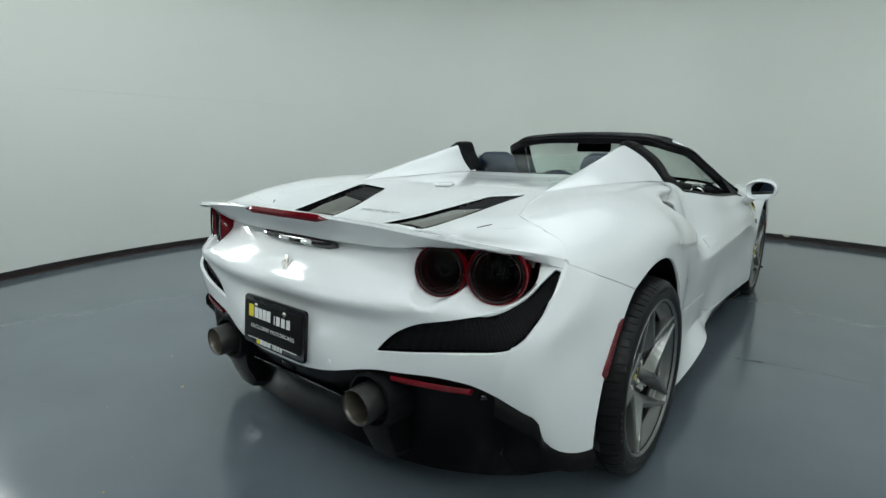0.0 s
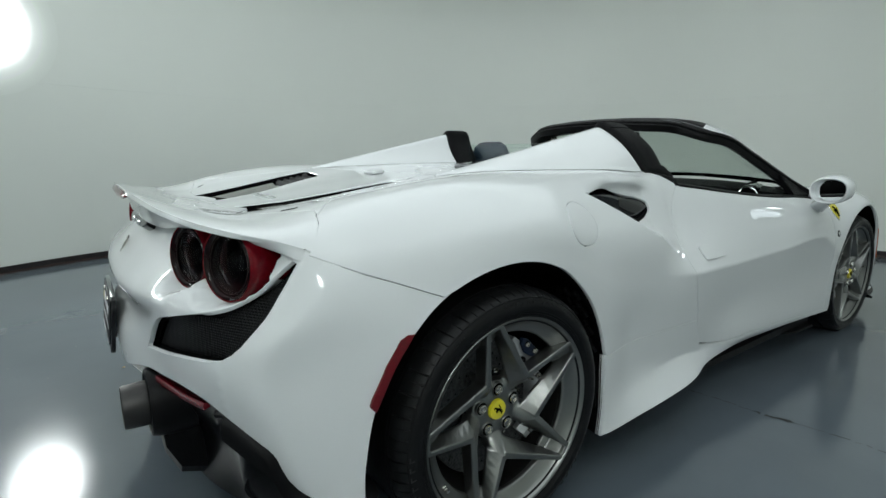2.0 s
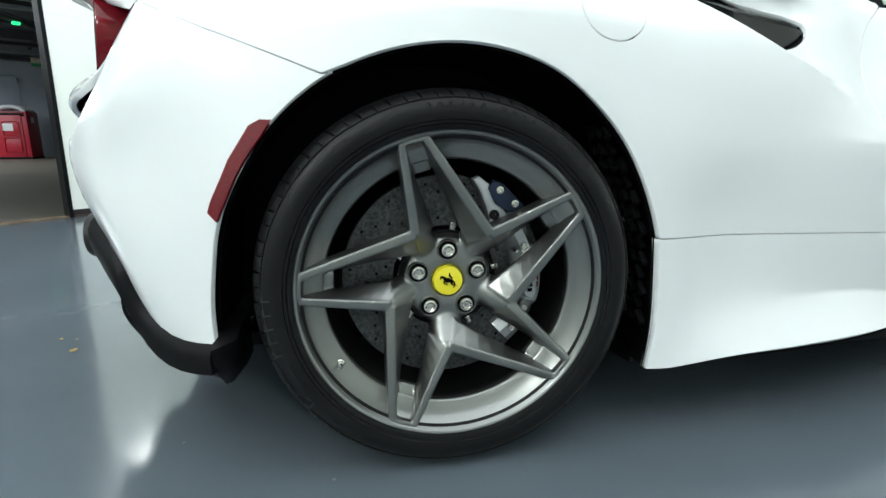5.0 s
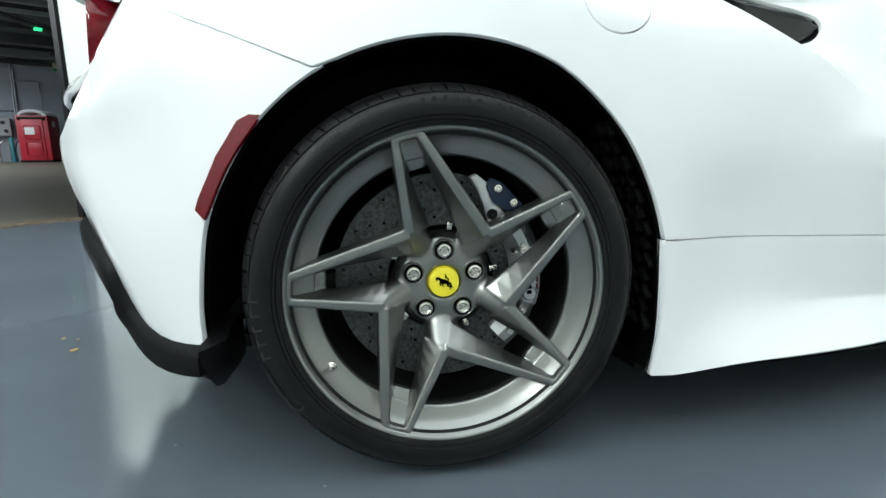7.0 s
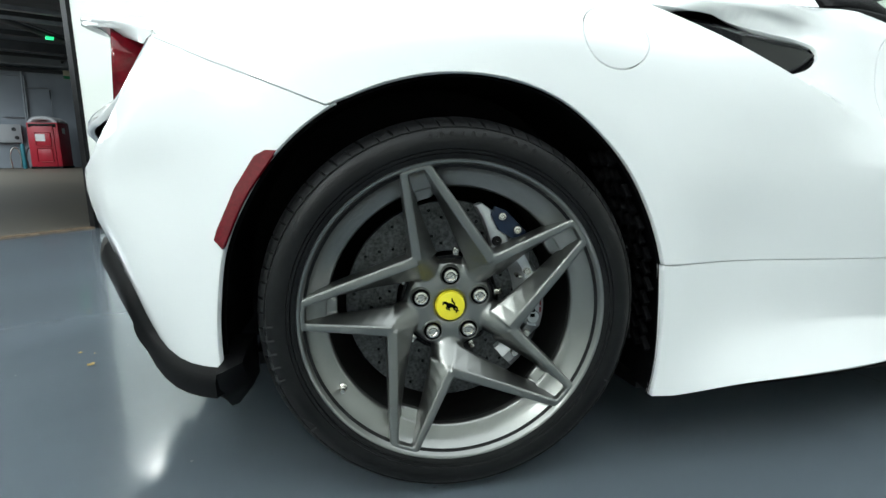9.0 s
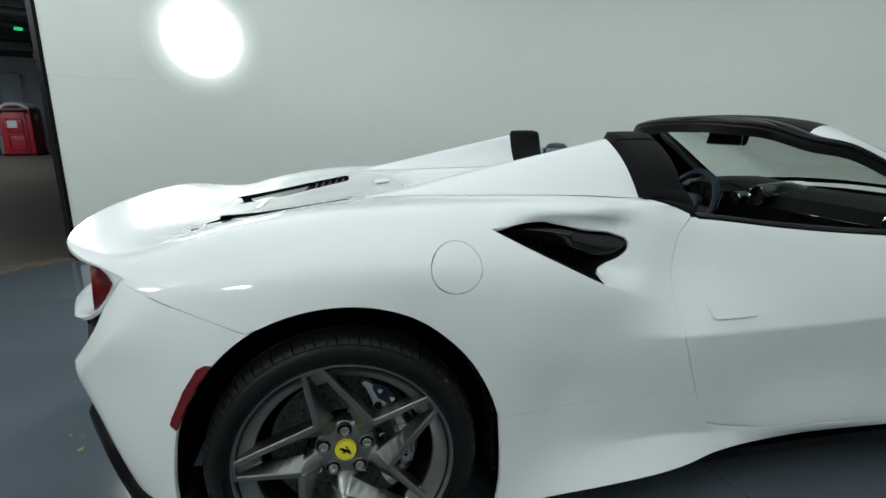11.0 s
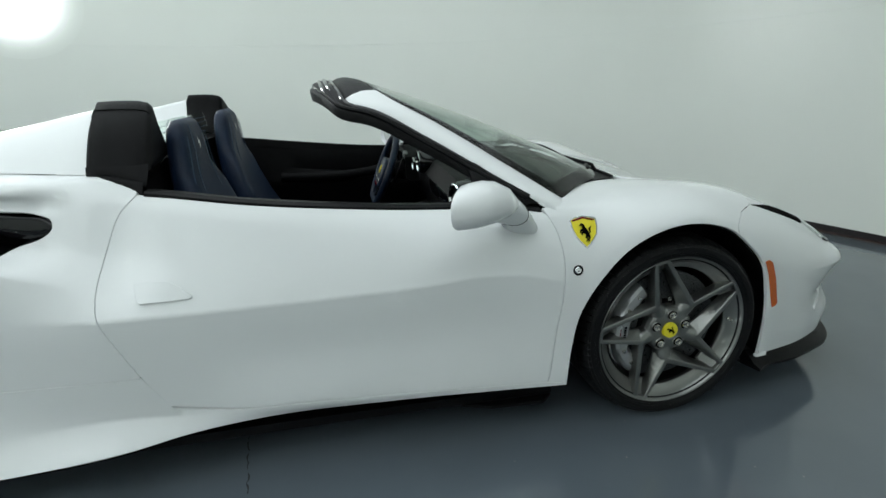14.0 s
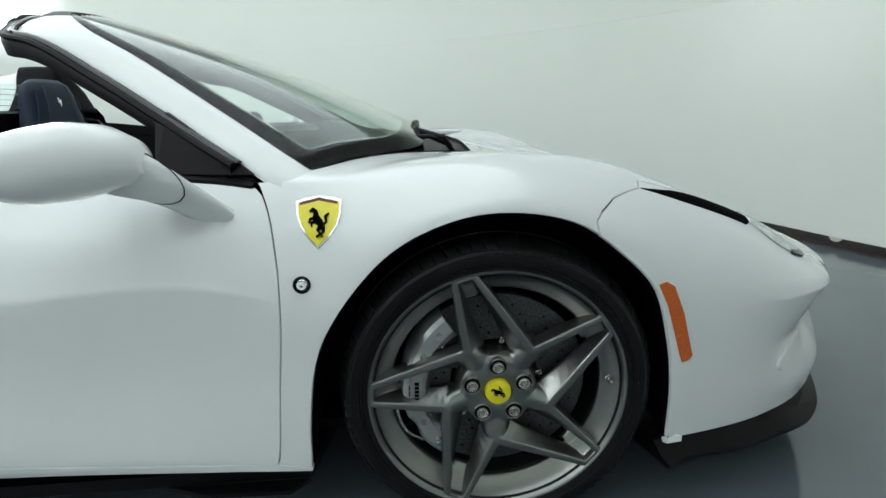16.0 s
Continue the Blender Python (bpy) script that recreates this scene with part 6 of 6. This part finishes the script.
# seats
def seat(y):
    st = new("seat")
    st.parent = car
    tagged(st, "navy leather sports seat with blue stitching")
    # backrest: sections up the spine
    spec = [(1.30, .32, .25, .10), (1.245, .42, .255, .115), (1.205, .52, .25, .115), (1.150, .62, .245, .110), (1.110, .72, .235, .10), (1.085, .81, .205, .09), (1.070, .89, .165, .085), (1.066, .95, .142, .085), (1.064, 1.00, .132, .078), (1.062, 1.035, .116, .064), (1.060, 1.056, .08, .036)]
    rings = []
    for x, z, hw, d in spec:
        ring = []
        for k in range(20):
            a = 2 * math.pi * k / 20
            cu = abs(math.cos(a)) ** .6 * (1 if math.cos(a) > 0 else -1)
            su = abs(math.sin(a)) ** .7 * (1 if math.sin(a) > 0 else -1)
            side = .030 * abs(cu) ** 3 if su > 0 and z < .85 else 0
            ring.append((x + d * .5 * su + side, y + hw * cu, z + .12 * d * su))
        rings.append(ring)
    part("backrest", loft(rings), M_LEATHER, st, angle=80)
    rings = []
    for x, z, hw, d in ((1.22, .36, .24, .10), (1.32, .365, .25, .12), (1.48, .375, .25, .13), (1.62, .385, .24, .13), (1.70, .375, .22, .10), (1.725, .36, .20, .05)):
        rings.append([(x, y + hw * math.copysign(abs(math.cos(a)) ** .6, math.cos(a)), z + d * .5 * math.copysign(abs(math.sin(a)) ** .7, math.sin(a)) + (.03 * abs(math.cos(a)) ** 3 if math.sin(a) > 0 else 0)) for a in np.linspace(0, 2 * math.pi, 20, endpoint=False)])
    part("cushion", loft(rings), M_LEATHER, st, angle=80)
    part("seat_base", box_bm(.42, .40, .14, pose(1.45, y, .26), .02), M_LEATHERK, st)
    for s2 in (-1, 1):
        pts = [(x + d * .5 + .003, y + s2 * hw * .52, z + .06 * d) for x, z, hw, d in spec[1:10]]
        part("stitching", tube(pts, .0016, 5, 30), M_THREAD, st, "blue stitching")
        pts = [(x + d * .34 + .012, y + s2 * hw * .86, z + .06 * d) for x, z, hw, d in spec[1:9]]
        part("stitching", tube(pts, .0014, 5, 30), M_THREAD, st, "blue stitching")
    emblem(pose(1.106, y, .975, 84, 0, 90), .035, M_CHROME, st)


seat(-.335)
seat(.335)
# rear-view mirror
rv = part("rear_view_mirror", join_bm(box_bm(.03, .22, .06, pose(1.735, 0, 1.085, 0, 15, 0), .012, 3), tube([(1.74, 0, 1.10), (1.762, 0, 1.118)], .008, 8)), M_BLACK, car, "black rear-view mirror")
part("mirror_glass", box_bm(.002, .205, .048, pose(1.7185, 0, 1.082, 0, 15, 0)), M_MIRROR, rv)


# ---- door mirrors ----
def door_mirror(sgn):
    mm = new("door_mirror")
    mm.parent = car
    tagged(mm, "white door mirror on a curved arm")
    # housing: sections from the glass (rear) to the nose (front); its outer end is swept back, its crest peaks ahead of the rim
    spec = [(1.892, .962, .842, .085, .047, .064, 1), (1.897, .962, .842, .088, .050, .066, 1), (1.918, .962, .842, .090, .056, .066, .9), (1.955, .962, .842, .090, .061, .062, .75), (1.995, .960, .840, .080, .058, .050, .5), (2.035, .955, .836, .060, .042, .034, .25), (2.055, .950, .832, .028, .020, .016, 0)]
    rings = []
    for x, w, z, a, hi, lo, sweep in spec:
        ring = []
        for t in np.linspace(0, 2 * math.pi, 36, endpoint=False):
            c, q = math.cos(t), math.sin(t)
            ring.append((x - .040 * sweep * c, sgn * (w + a * math.copysign(abs(c) ** .85, c)), z + (hi * q if q > 0 else -lo * abs(q) ** .72) + .004 * c))
        rings.append(ring)
    def inward(k, dx):
        return [(p[0] + dx, sgn * .962 + (p[1] - sgn * .962) * k, .838 + (p[2] - .838) * k) for p in rings[0]]
    part("housing", loft([inward(.80, .040), inward(.88, .030), inward(.93, .002), inward(.97, -.001)] + rings, caps=True), M_PAINT, mm, angle=50)
    part("mirror_glass", loft([inward(.84, .022), inward(.84, .026)]), M_MIRROR, mm)
    arm = []
    for x, w, z, rx, rz in ((1.985, .955, .832, .066, .048), (2.035, .930, .812, .068, .046), (2.072, .903, .778, .060, .038), (2.096, .876, .750, .058, .036), (2.106, .845, .730, .058, .034)):
        arm.append([(x + rx * math.cos(t), sgn * (w + .012 * math.sin(t)), z + rz * math.sin(t) - .35 * rx * math.cos(t)) for t in np.linspace(0, 2 * math.pi, 20, endpoint=False)])
    base = np.array(arm[1]).mean(0)
    foot = part("arm", loft(arm), M_PAINT, mm, angle=60)
    part("arm_joint", tube([tuple(base + (np.array(p) - base) * 1.004) for p in arm[1]], .0011, 6, closed=True), M_GAP, foot)


door_mirror(-1)
door_mirror(1)

# ---- side details on the right and left flanks ----


def on_skin(x, z, lift=0.0, sgn=-1):
    p = on_side(x, z)
    return (skin([p])[0] + normal_of(skin, [p])[0] * lift) * [1, -sgn, 1]


def skin_patch(name, outline, lift, mat, parent, label="", mirror=True, thick=.003):
    """A thin raised plate that follows the flank."""
    def raised(p):
        return skin(p) + normal_of(skin, p) * lift
    return panel(name, raised, S(outline), mat, parent, step=.012, gap=0, flange=thick, label=label, mirror=mirror)


# shield badge: chrome edge, yellow field, dark emblem
SH = [(2.268, .744), (2.285, .749), (2.312, .752), (2.338, .749), (2.356, .744), (2.355, .722), (2.349, .702), (2.336, .684), (2.311, .661), (2.290, .682), (2.277, .702), (2.270, .722)]
ctr = np.array([2.312, .708])
for sgn in (-1,):
    badge = skin_patch("shield_badge", SH, .0022, M_CHROME, car, "yellow shield badge with a chrome edge", True)
inner_sh = [tuple(ctr + (np.array(q) - ctr) * .90) for q in SH]
fields = skin_patch("shield_field", inner_sh, .0032, M_YELLOW, car)
bands = skin_patch("shield_band", [(2.276, .741), (2.312, .7485), (2.348, .741), (2.348, .736), (2.312, .743), (2.276, .736)], .0040, M_REDR, car)
for sgn, plate_of in zip((-1, 1), badge):
    q = on_side(2.311, .706)
    c, n = skin([q])[0] * [1, -sgn, 1], normal_of(skin, [q])[0] * [1, -sgn, 1]
    zz = Vector(n)
    xx = Vector((0, 0, 1)).cross(zz).normalized()
    yy = zz.cross(xx)
    fm = Matrix(((xx.x, yy.x, zz.x, c[0]), (xx.y, yy.y, zz.y, c[1]), (xx.z, yy.z, zz.z, c[2]), (0, 0, 0, 1)))
    emblem(fm @ pose(0, 0, .0036), .060, M_GAP, plate_of, "shield_emblem")
for group_of in (fields, bands):
    for piece, plate_of in zip(group_of, badge):
        piece.parent = plate_of
# round repeater below it
for sgn in (-1, 1):
    p = on_side(2.278, .599)
    o, n = skin([p])[0] * [1, -sgn, 1], normal_of(skin, [p])[0] * [1, -sgn, 1]
    m = Matrix.Translation(o) @ Vector(n).to_track_quat("Z", "Y").to_matrix().to_4x4()
    rep = part("side_repeater", lathe([(.0165, -.004), (.0165, .0015), (.014, .003), (.012, .001)], 28, m), M_BLACK, car, "small round side repeater")
    part("repeater_lens", lathe([(.012, .001), (.009, .004), (.005, .003), (.0005, .005)], 24, m), M_CHROME, rep)

# rear side marker, front amber marker
MR = [(-.283, .619), (-.300, .620), (-.318, .611), (-.352, .560), (-.384, .495), (-.390, .478), (-.377, .462)] + curve2([(-.375, .466), (-.334, .548), (-.284, .616)], 8)[1:-1]
skin_patch("rear_side_marker", MR, .003, M_REDR, car, "dark red side marker lamp", thick=.01)
MF = [(2.968, .558), (2.985, .563), (3.003, .552), (3.030, .490), (3.058, .395), (3.052, .385), (3.036, .381), (3.028, .400), (3.012, .450), (2.992, .510)]
skin_patch("front_side_marker", MF, .003, M_AMBER, car, "amber side marker lamp", thick=.01)
# door handle: a flush flap with a scooped rear
HD = [(1.016, .661), (1.024, .665), (1.060, .667), (1.098, .666), (1.112, .662), (1.138, .647), (1.160, .630), (1.163, .624), (1.156, .620), (1.10, .617), (1.034, .616), (1.026, .620), (1.020, .640)]
HD = [(x, z - .007) for x, z in HD]
handles = skin_patch("door_handle", HD, .0072, M_PAINT, car, "white flush door handle", thick=.008)
for handle, skin_of in zip(handles, door):
    handle.parent = skin_of

# intake: dark box behind, black blade across it
for sgn in (-1, 1):
    back = [(x, sgn * .70, z) for x, z in INTAKE]
    front = [tuple(on_skin(x, z, -.008, sgn)) for x, z in INTAKE]
    part("intake_duct", loft([front, back], caps=False), M_BLACK, car, "black side intake duct", angle=30)
    part("intake_back", loft([back, [(x, y - sgn * .002, z) for x, y, z in back]]), M_GAP, car, smooth=False)
    # blade: sections along x
    rings = []
    for x, zt, zb, w, d in ((.38, .876, .866, .788, .02), (.47, .877, .855, .779, .05), (.57, .869, .833, .770, .075), (.66, .852, .805, .763, .085), (.73, .840, .780, .760, .08), (.79, .830, .776, .757, .06), (.820, .816, .794, .756, .025)):
        rings.append([(x, sgn * (w + .004), zt), (x, sgn * (w + .012), (zt * .75 + zb * .25)), (x, sgn * (w + .004), zb), (x, sgn * (w - d * .6), zb + .004), (x, sgn * (w - d), (zt + zb) / 2), (x, sgn * (w - d * .5), zt + .002)])
    sm = [np.array(r) for r in rings]
    xs = [r[0][0] for r in rings]
    fine = cubic(np.array(xs), np.array([r for r in sm]), np.linspace(xs[0], xs[-1], 24))
    part("intake_blade", loft([list(map(tuple, r)) for r in fine]), M_GLOSSB, car, "gloss black blade in the side intake", angle=50)
    for k in range(4):
        x = .50 + .024 * k
        part("intake_mesh_bar", box_bm(.003, .004, .07, pose(x, sgn * .735, float(scoop_line(x)) + .03, 0, 24, 0)), M_BLACK, car)

# splitter under the nose: a broad black plate that stands out from under the bumper
SPLIT = spline([(3.022, .904, 0), (3.046, .889, 0), (3.21, .857, 0), (3.34, .814, 0), (3.434, .775, 0), (3.497, .725, 0), (3.56, .642, 0), (3.63, .52, 0), (3.71, .36, 0), (3.765, .18, 0), (3.785, 0, 0)], 40)
for sgn in (-1, 1):
    rows = []
    for i, q in enumerate(SPLIT):
        p = skin([(3.0 + .775 * (i / 39) ** .9, .02)])[0] * [1, -sgn, 1]
        edge = np.array([q[0], sgn * q[1], 0])
        inn = np.array([p[0], p[1] * .985, p[2] - .010])
        mid = (inn * .5 + edge * .5) * [1, 1, 0] + [0, 0, .154]
        rows.append([p * [1, .95, 1] - [0, 0, .002], inn, mid, edge + [0, 0, .143], edge * [1, .998, 1] + [0, 0, .132], np.array([q[0] - .05, sgn * q[1] * .82, .134])])
    part("front_splitter", loft([[tuple(q) for q in r] for r in rows], closed=True), M_BLACK, car, "satin black front splitter", angle=40)
    # the bumper's turned-in tip behind the wheel arch
    part("bumper_tip", loft([[(3.020, sgn * .862, .176), (3.028, sgn * .873, .176), (3.029, sgn * .872, .186), (3.021, sgn * .861, .186)], [(3.046, sgn * .872, .184), (3.056, sgn * .881, .186), (3.056, sgn * .880, .200), (3.046, sgn * .872, .199)]]), M_PAINT, car, angle=30)

# the pale blade at the mouth of the front corner intake
skin_patch("intake_lip", [(3.398, .350), (3.352, .338), (3.314, .322), (3.308, .308), (3.325, .297), (3.36, .293), (3.41, .299), (3.44, .32), (3.432, .345)], .005, M_PAINT, car, thick=.006)

# headlamps: black slot above, clear lens towards the nose
def top_patch(name, outline, lift, mat, label="", thick=.006, step=.02):
    def raised(p):
        return skin(p) + normal_of(skin, p) * lift
    return panel(name, raised, T(outline), mat, car, step=step, gap=0, flange=thick, label=label)


SLOT_F = curve2([(2.958, .800), (3.10, .778), (3.227, .754)], 10) + curve2([(3.262, .716), (3.16, .732), (3.07, .757), (2.975, .793)], 10)
top_patch("brake_duct_slot", SLOT_F, .002, M_GAP, "gloss black slot above the headlamp")
LENS = curve2([(3.240, .742), (3.30, .748), (3.36, .742), (3.385, .722)], 10) + curve2([(3.380, .672), (3.33, .662), (3.28, .668), (3.245, .688)], 8)
top_patch("headlamp_lens", LENS, .004, M_LAMPLENS, "clear headlamp lens at the nose")
TIP = curve2([(3.345, .752), (3.385, .735), (3.395, .715)], 6) + curve2([(3.388, .708), (3.378, .722), (3.345, .742)], 6)
top_patch("headlamp_rim", TIP, .006, M_GLOSSB)

# ---- the hall seen through the room's opening ----
HALL = material("hall_concrete", (0.13, 0.115, 0.09), 0.55, 0, 0, 0.18, 0.8, 0.1, 40, 0.1)
HALLWALL = material("hall_block_wall", (0.28, 0.32, 0.36), 0.8, 0, 0, 0.12, 0.6, 0.15, 30)
HALLROOF = material("hall_roof_steel", (0.10, 0.12, 0.14), 0.6, 0.2, 0, 0.2, 1.5)
HALLSTEEL = material("hall_dark_steel", (0.05, 0.055, 0.06), 0.5, 0.4, 0, 0.2, 3)
HALLPALE = material("hall_galvanised_steel", (0.30, 0.33, 0.36), 0.5, 0.4, 0, 0.2, 3)
# hall axes: forward away from the room, and across
fw = Vector((-.52, .855, 0)).normalized()
ac = Vector((fw.y, -fw.x, 0))
o = Vector((-2.2, 2.6, 0))
HM = Matrix(((ac.x, fw.x, 0, o.x), (ac.y, fw.y, 0, o.y), (0, 0, 1, 0), (0, 0, 0, 1)))


def hall_box(name, sx, sy, sz, x, y, z, mat, label, category, bevel=0, kind="structure"):
    ob = part(name, box_bm(sx, sy, sz, HM @ pose(x, y, z), bevel), mat, smooth=False)
    return tagged(ob, label, category, kind=kind)


bm = bmesh.new()
bm.faces.new([bm.verts.new(HM @ Vector(p)) for p in ((-24, -14, -.012), (10, -14, -.012), (10, 30, -.012), (-24, 30, -.012))])
tagged(part("hall_floor", bm, HALL, smooth=False), "worn tan-grey concrete hall floor", "floor", kind="structure")
hall_box("hall_wall_far", 36, .3, 5.6, -7, 28.45, 2.8, HALLWALL, "blue-grey block wall at the far end of the hall", "wall")
hall_box("hall_wall_side", .3, 44, 5.6, 9.0, 7, 2.8, HALLWALL, "blue-grey block side wall of the hall", "wall")
hall_box("hall_wall_left", .3, 44, 5.6, -22, 7, 2.8, HALLWALL, "blue-grey block side wall of the hall", "wall")
hall_box("hall_wall_near", 36, .3, 5.6, -7, -13, 2.8, HALLWALL, "blue-grey block near wall of the hall", "wall")
hall_box("hall_ceiling", 34, 44, .15, -7, 7, 5.68, HALLROOF, "dark steel hall roof deck", "ceiling")
for y, z, h in ((12.0, 4.85, .10), (13.5, 4.42, .12), (15.0, 4.45, .10), (16.6, 4.9, .14), (18.0, 4.58, .16), (21.0, 4.66, .34), (23.5, 5.1, .2), (26.0, 5.06, .14), (27.2, 4.86, .10), (28.1, 4.68, .16)):
    hall_box("roof_beam", 29, .16, h, -6.5, y, z, HALLPALE if h < .125 else HALLSTEEL, "steel roof beam", "beam")
for x in (-3.2, -.6, 2.1, 4.4):
    hall_box("roof_pipe", .09, 30, .09, x, 13, 5.15, HALLSTEEL, "dark overhead pipe", "pipe")
# unseen area light, added out of view to brighten the hall
area("hall_light_panel", HM @ pose(-7.2, 17.5, 5.25), 9, 15, 1500, (0.86, 0.96, 1.0))
# threshold strip with broken timber edging
M_TIMBER = material("split_timber", (0.16, 0.11, 0.07), 0.8, 0, 0, 0.5, 30, 0.4, 90)
arc_wall("threshold", DOOR_A - 1, DOOR_B, WALL_R + .0, WALL_R + .10, -.01, .012, M_TIMBER, 40, "splintered timber threshold strip at the opening", "threshold")
# opening's black jamb
jx = arc_points(DOOR_A, DOOR_A + .38, WALL_R - .01, 1)
jo = arc_points(DOOR_A, DOOR_A + .38, WALL_R + .09, 1)
tagged(part("door_jamb", loft([[(*jx[0], 0), (*jo[0], 0), (*jo[1], 0), (*jx[1], 0)], [(*jx[0], WALL_H), (*jo[0], WALL_H), (*jo[1], WALL_H), (*jx[1], WALL_H)]]), M_BLACK, smooth=False), "black steel door jamb", "door frame", kind="structure")

# portable toilet cabin by the far wall
red = material("red_cabin_plastic", (0.42, 0.012, 0.03), 0.4, 0, 0, 0.1, 3)
toilet = thing("portable_toilet", "red portable toilet cabin with a grey ribbed roof", "portable toilet")


def cabin(name, sx, sy, sz, x, y, z, mat, bevel=.02, label=""):
    return part(name, box_bm(sx, sy, sz, TM @ pose(x, y, z), bevel), mat, toilet, label, angle=30)


TM = HM @ pose(1.08, 26.4, -.012, 0, 0, -24)
cabin("cabin_shell", 1.25, 1.25, 2.1, 0, 0, 1.06, red, .03)
cabin("cabin_door", .86, .05, 1.85, 0, -.64, 1.02, red, .02, "red cabin door")
cabin("door_panel", .62, .03, .62, 0, -.67, .62, red, .06)
cabin("door_panel", .62, .03, .62, 0, -.67, 1.36, red, .06)
cabin("notice", .40, .01, .32, -.12, -.69, 1.42, M_WHITE, .0, "pale notice sheet")
cabin("notice", .01, .30, .26, .645, -.1, 1.75, M_WHITE, .0, "pale notice sheet")
cabin("skid", 1.3, 1.3, .10, 0, 0, .05, M_BLACK, .01)
cabin("vent_band", 1.1, .02, .16, 0, -.64, 1.98, M_BLACK, .01)
grey = material("grey_cabin_roof", (0.55, 0.56, 0.58), 0.5)
for k in range(4):
    part("roof_rib", tube([TM @ Vector((-.62 + .08, -.5 + .33 * k, 2.10)), TM @ Vector((-.35, -.5 + .33 * k, 2.26)), TM @ Vector((0, -.5 + .33 * k, 2.32)), TM @ Vector((.35, -.5 + .33 * k, 2.26)), TM @ Vector((.56, -.5 + .33 * k, 2.10))], .09, 10, 16), grey, toilet, "grey roof rib")
# bollards, cabinet, conduits and sign along the far wall
M_TEAL = material("teal_paint", (0.02, 0.20, 0.25), 0.45, 0, 0, 0.1, 4)
for x in (.03, 2.75):
    tagged(part("bollard", lathe([(.0005, 1.17), (.06, 1.15), (.085, 1.08), (.085, 0)], 20, HM @ pose(x, 27.0, -.012)), M_TEAL), "teal painted steel bollard by the wall", "bollard", "bollards")
for x in (-.27, .32):
    tagged(part("hoop_rail", tube([HM @ Vector(p) for p in ((x - .17, 27, 0), (x - .17, 27, .72), (x - .11, 27, .90), (x, 27, .97), (x + .11, 27, .90), (x + .17, 27, .72), (x + .17, 27, .05))], .035, 10, 30), M_STEEL if x < 0 else HALLSTEEL), "steel hoop guard rail by the wall", "rail", "hoop rails")
cab = part("electrical_cabinet", box_bm(1.0, .3, .86, HM @ pose(-.40, 28.12, 1.65), .02), material("cabinet_grey", (0.42, 0.45, 0.47), 0.5), angle=30)
tagged(cab, "pale grey electrical cabinet on the far wall", "cabinet")
part("cabinet_dial", lathe([(.0005, .03), (.08, .03), (.09, 0)], 20, HM @ pose(-.18, 27.97, 1.85, 90, 0, 0)), HALLSTEEL, cab)
part("cabinet_dial", lathe([(.0005, .03), (.08, .03), (.09, 0)], 20, HM @ pose(-.10, 27.97, 1.45, 90, 0, 0)), HALLSTEEL, cab)
for pts, r in ((((.43, 28.2, 4.7), (.30, 28.2, .1)), .035), (((.50, 28.2, 4.4), (.40, 28.2, .5)), .03), (((.42, 28.2, 3.86), (1.36, 28.2, 3.90), (1.46, 28.2, 3.78), (1.44, 28.2, 2.2)), .03), (((-.4, 28.2, 4.42), (.34, 28.2, 4.42), (.42, 28.2, 4.30), (.36, 28.2, 2.1)), .03), (((-.5, 28.2, 2.44), (.9, 28.2, 2.44)), .025)):
    tagged(part("conduit", tube([HM @ Vector(p) for p in pts], r, 8), HALLPALE), "grey steel conduit fixed to the far wall", "conduit", "conduits")
sg = part("hall_sign", box_bm(.75, .05, .42, HM @ pose(2.45, 28.0, 4.57)), material("cream_sign", (0.62, 0.60, 0.45), 0.6), smooth=False)
tagged(sg, "cream and green sign on the far wall", "sign")
part("sign_band", box_bm(.75, .06, .15, HM @ pose(2.45, 27.98, 4.44)), material("green_sign_band", (0.02, 0.25, 0.10), 0.6), sg, smooth=False)
lampm = material("green_lamp_lens", (0.02, 0.50, 0.18), 0.4)
lampm.node_tree.nodes["Principled BSDF"].inputs["Emission Color"].default_value = (0.03, 0.9, 0.30, 1)
lampm.node_tree.nodes["Principled BSDF"].inputs["Emission Strength"].default_value = 0.7
tray = part("green_exit_lamp", box_bm(.20, .2, .07, HM @ pose(.83, 14.9, 4.0), .02), lampm, angle=30)
tagged(tray, "small green lamp on a hanging cable tray", "lamp")
tagged(part("cable_tray", join_bm(tube([HM @ Vector(p) for p in ((-2.0, 15, 4.95), (.03, 15, 4.33), (1.35, 15, 3.92), (2.6, 15, 3.52))], .075, 8), tube([HM @ Vector(p) for p in ((-2.0, 15.2, 5.12), (.03, 15.2, 4.50), (1.35, 15.2, 4.09), (2.6, 15.2, 3.69))], .02, 6)), HALLSTEEL), "dark sloping cable tray under the hall roof", "cable tray")

# ---- the car's full width: the near flank stays, the middle and the far side lie further over ----


def widen(root):
    for ob in [root] + list(root.children_recursive):
        if ob.type != "MESH":
            continue
        co = np.empty(len(ob.data.vertices) * 3)
        ob.data.vertices.foreach_get("co", co)
        co = co.reshape(-1, 3)
        co[:, 1] += .052 * smooth01((co[:, 1] + .50) / 1.0)
        ob.data.vertices.foreach_set("co", co.ravel())
        ob.data.update()


widen(car)
widen(plate)
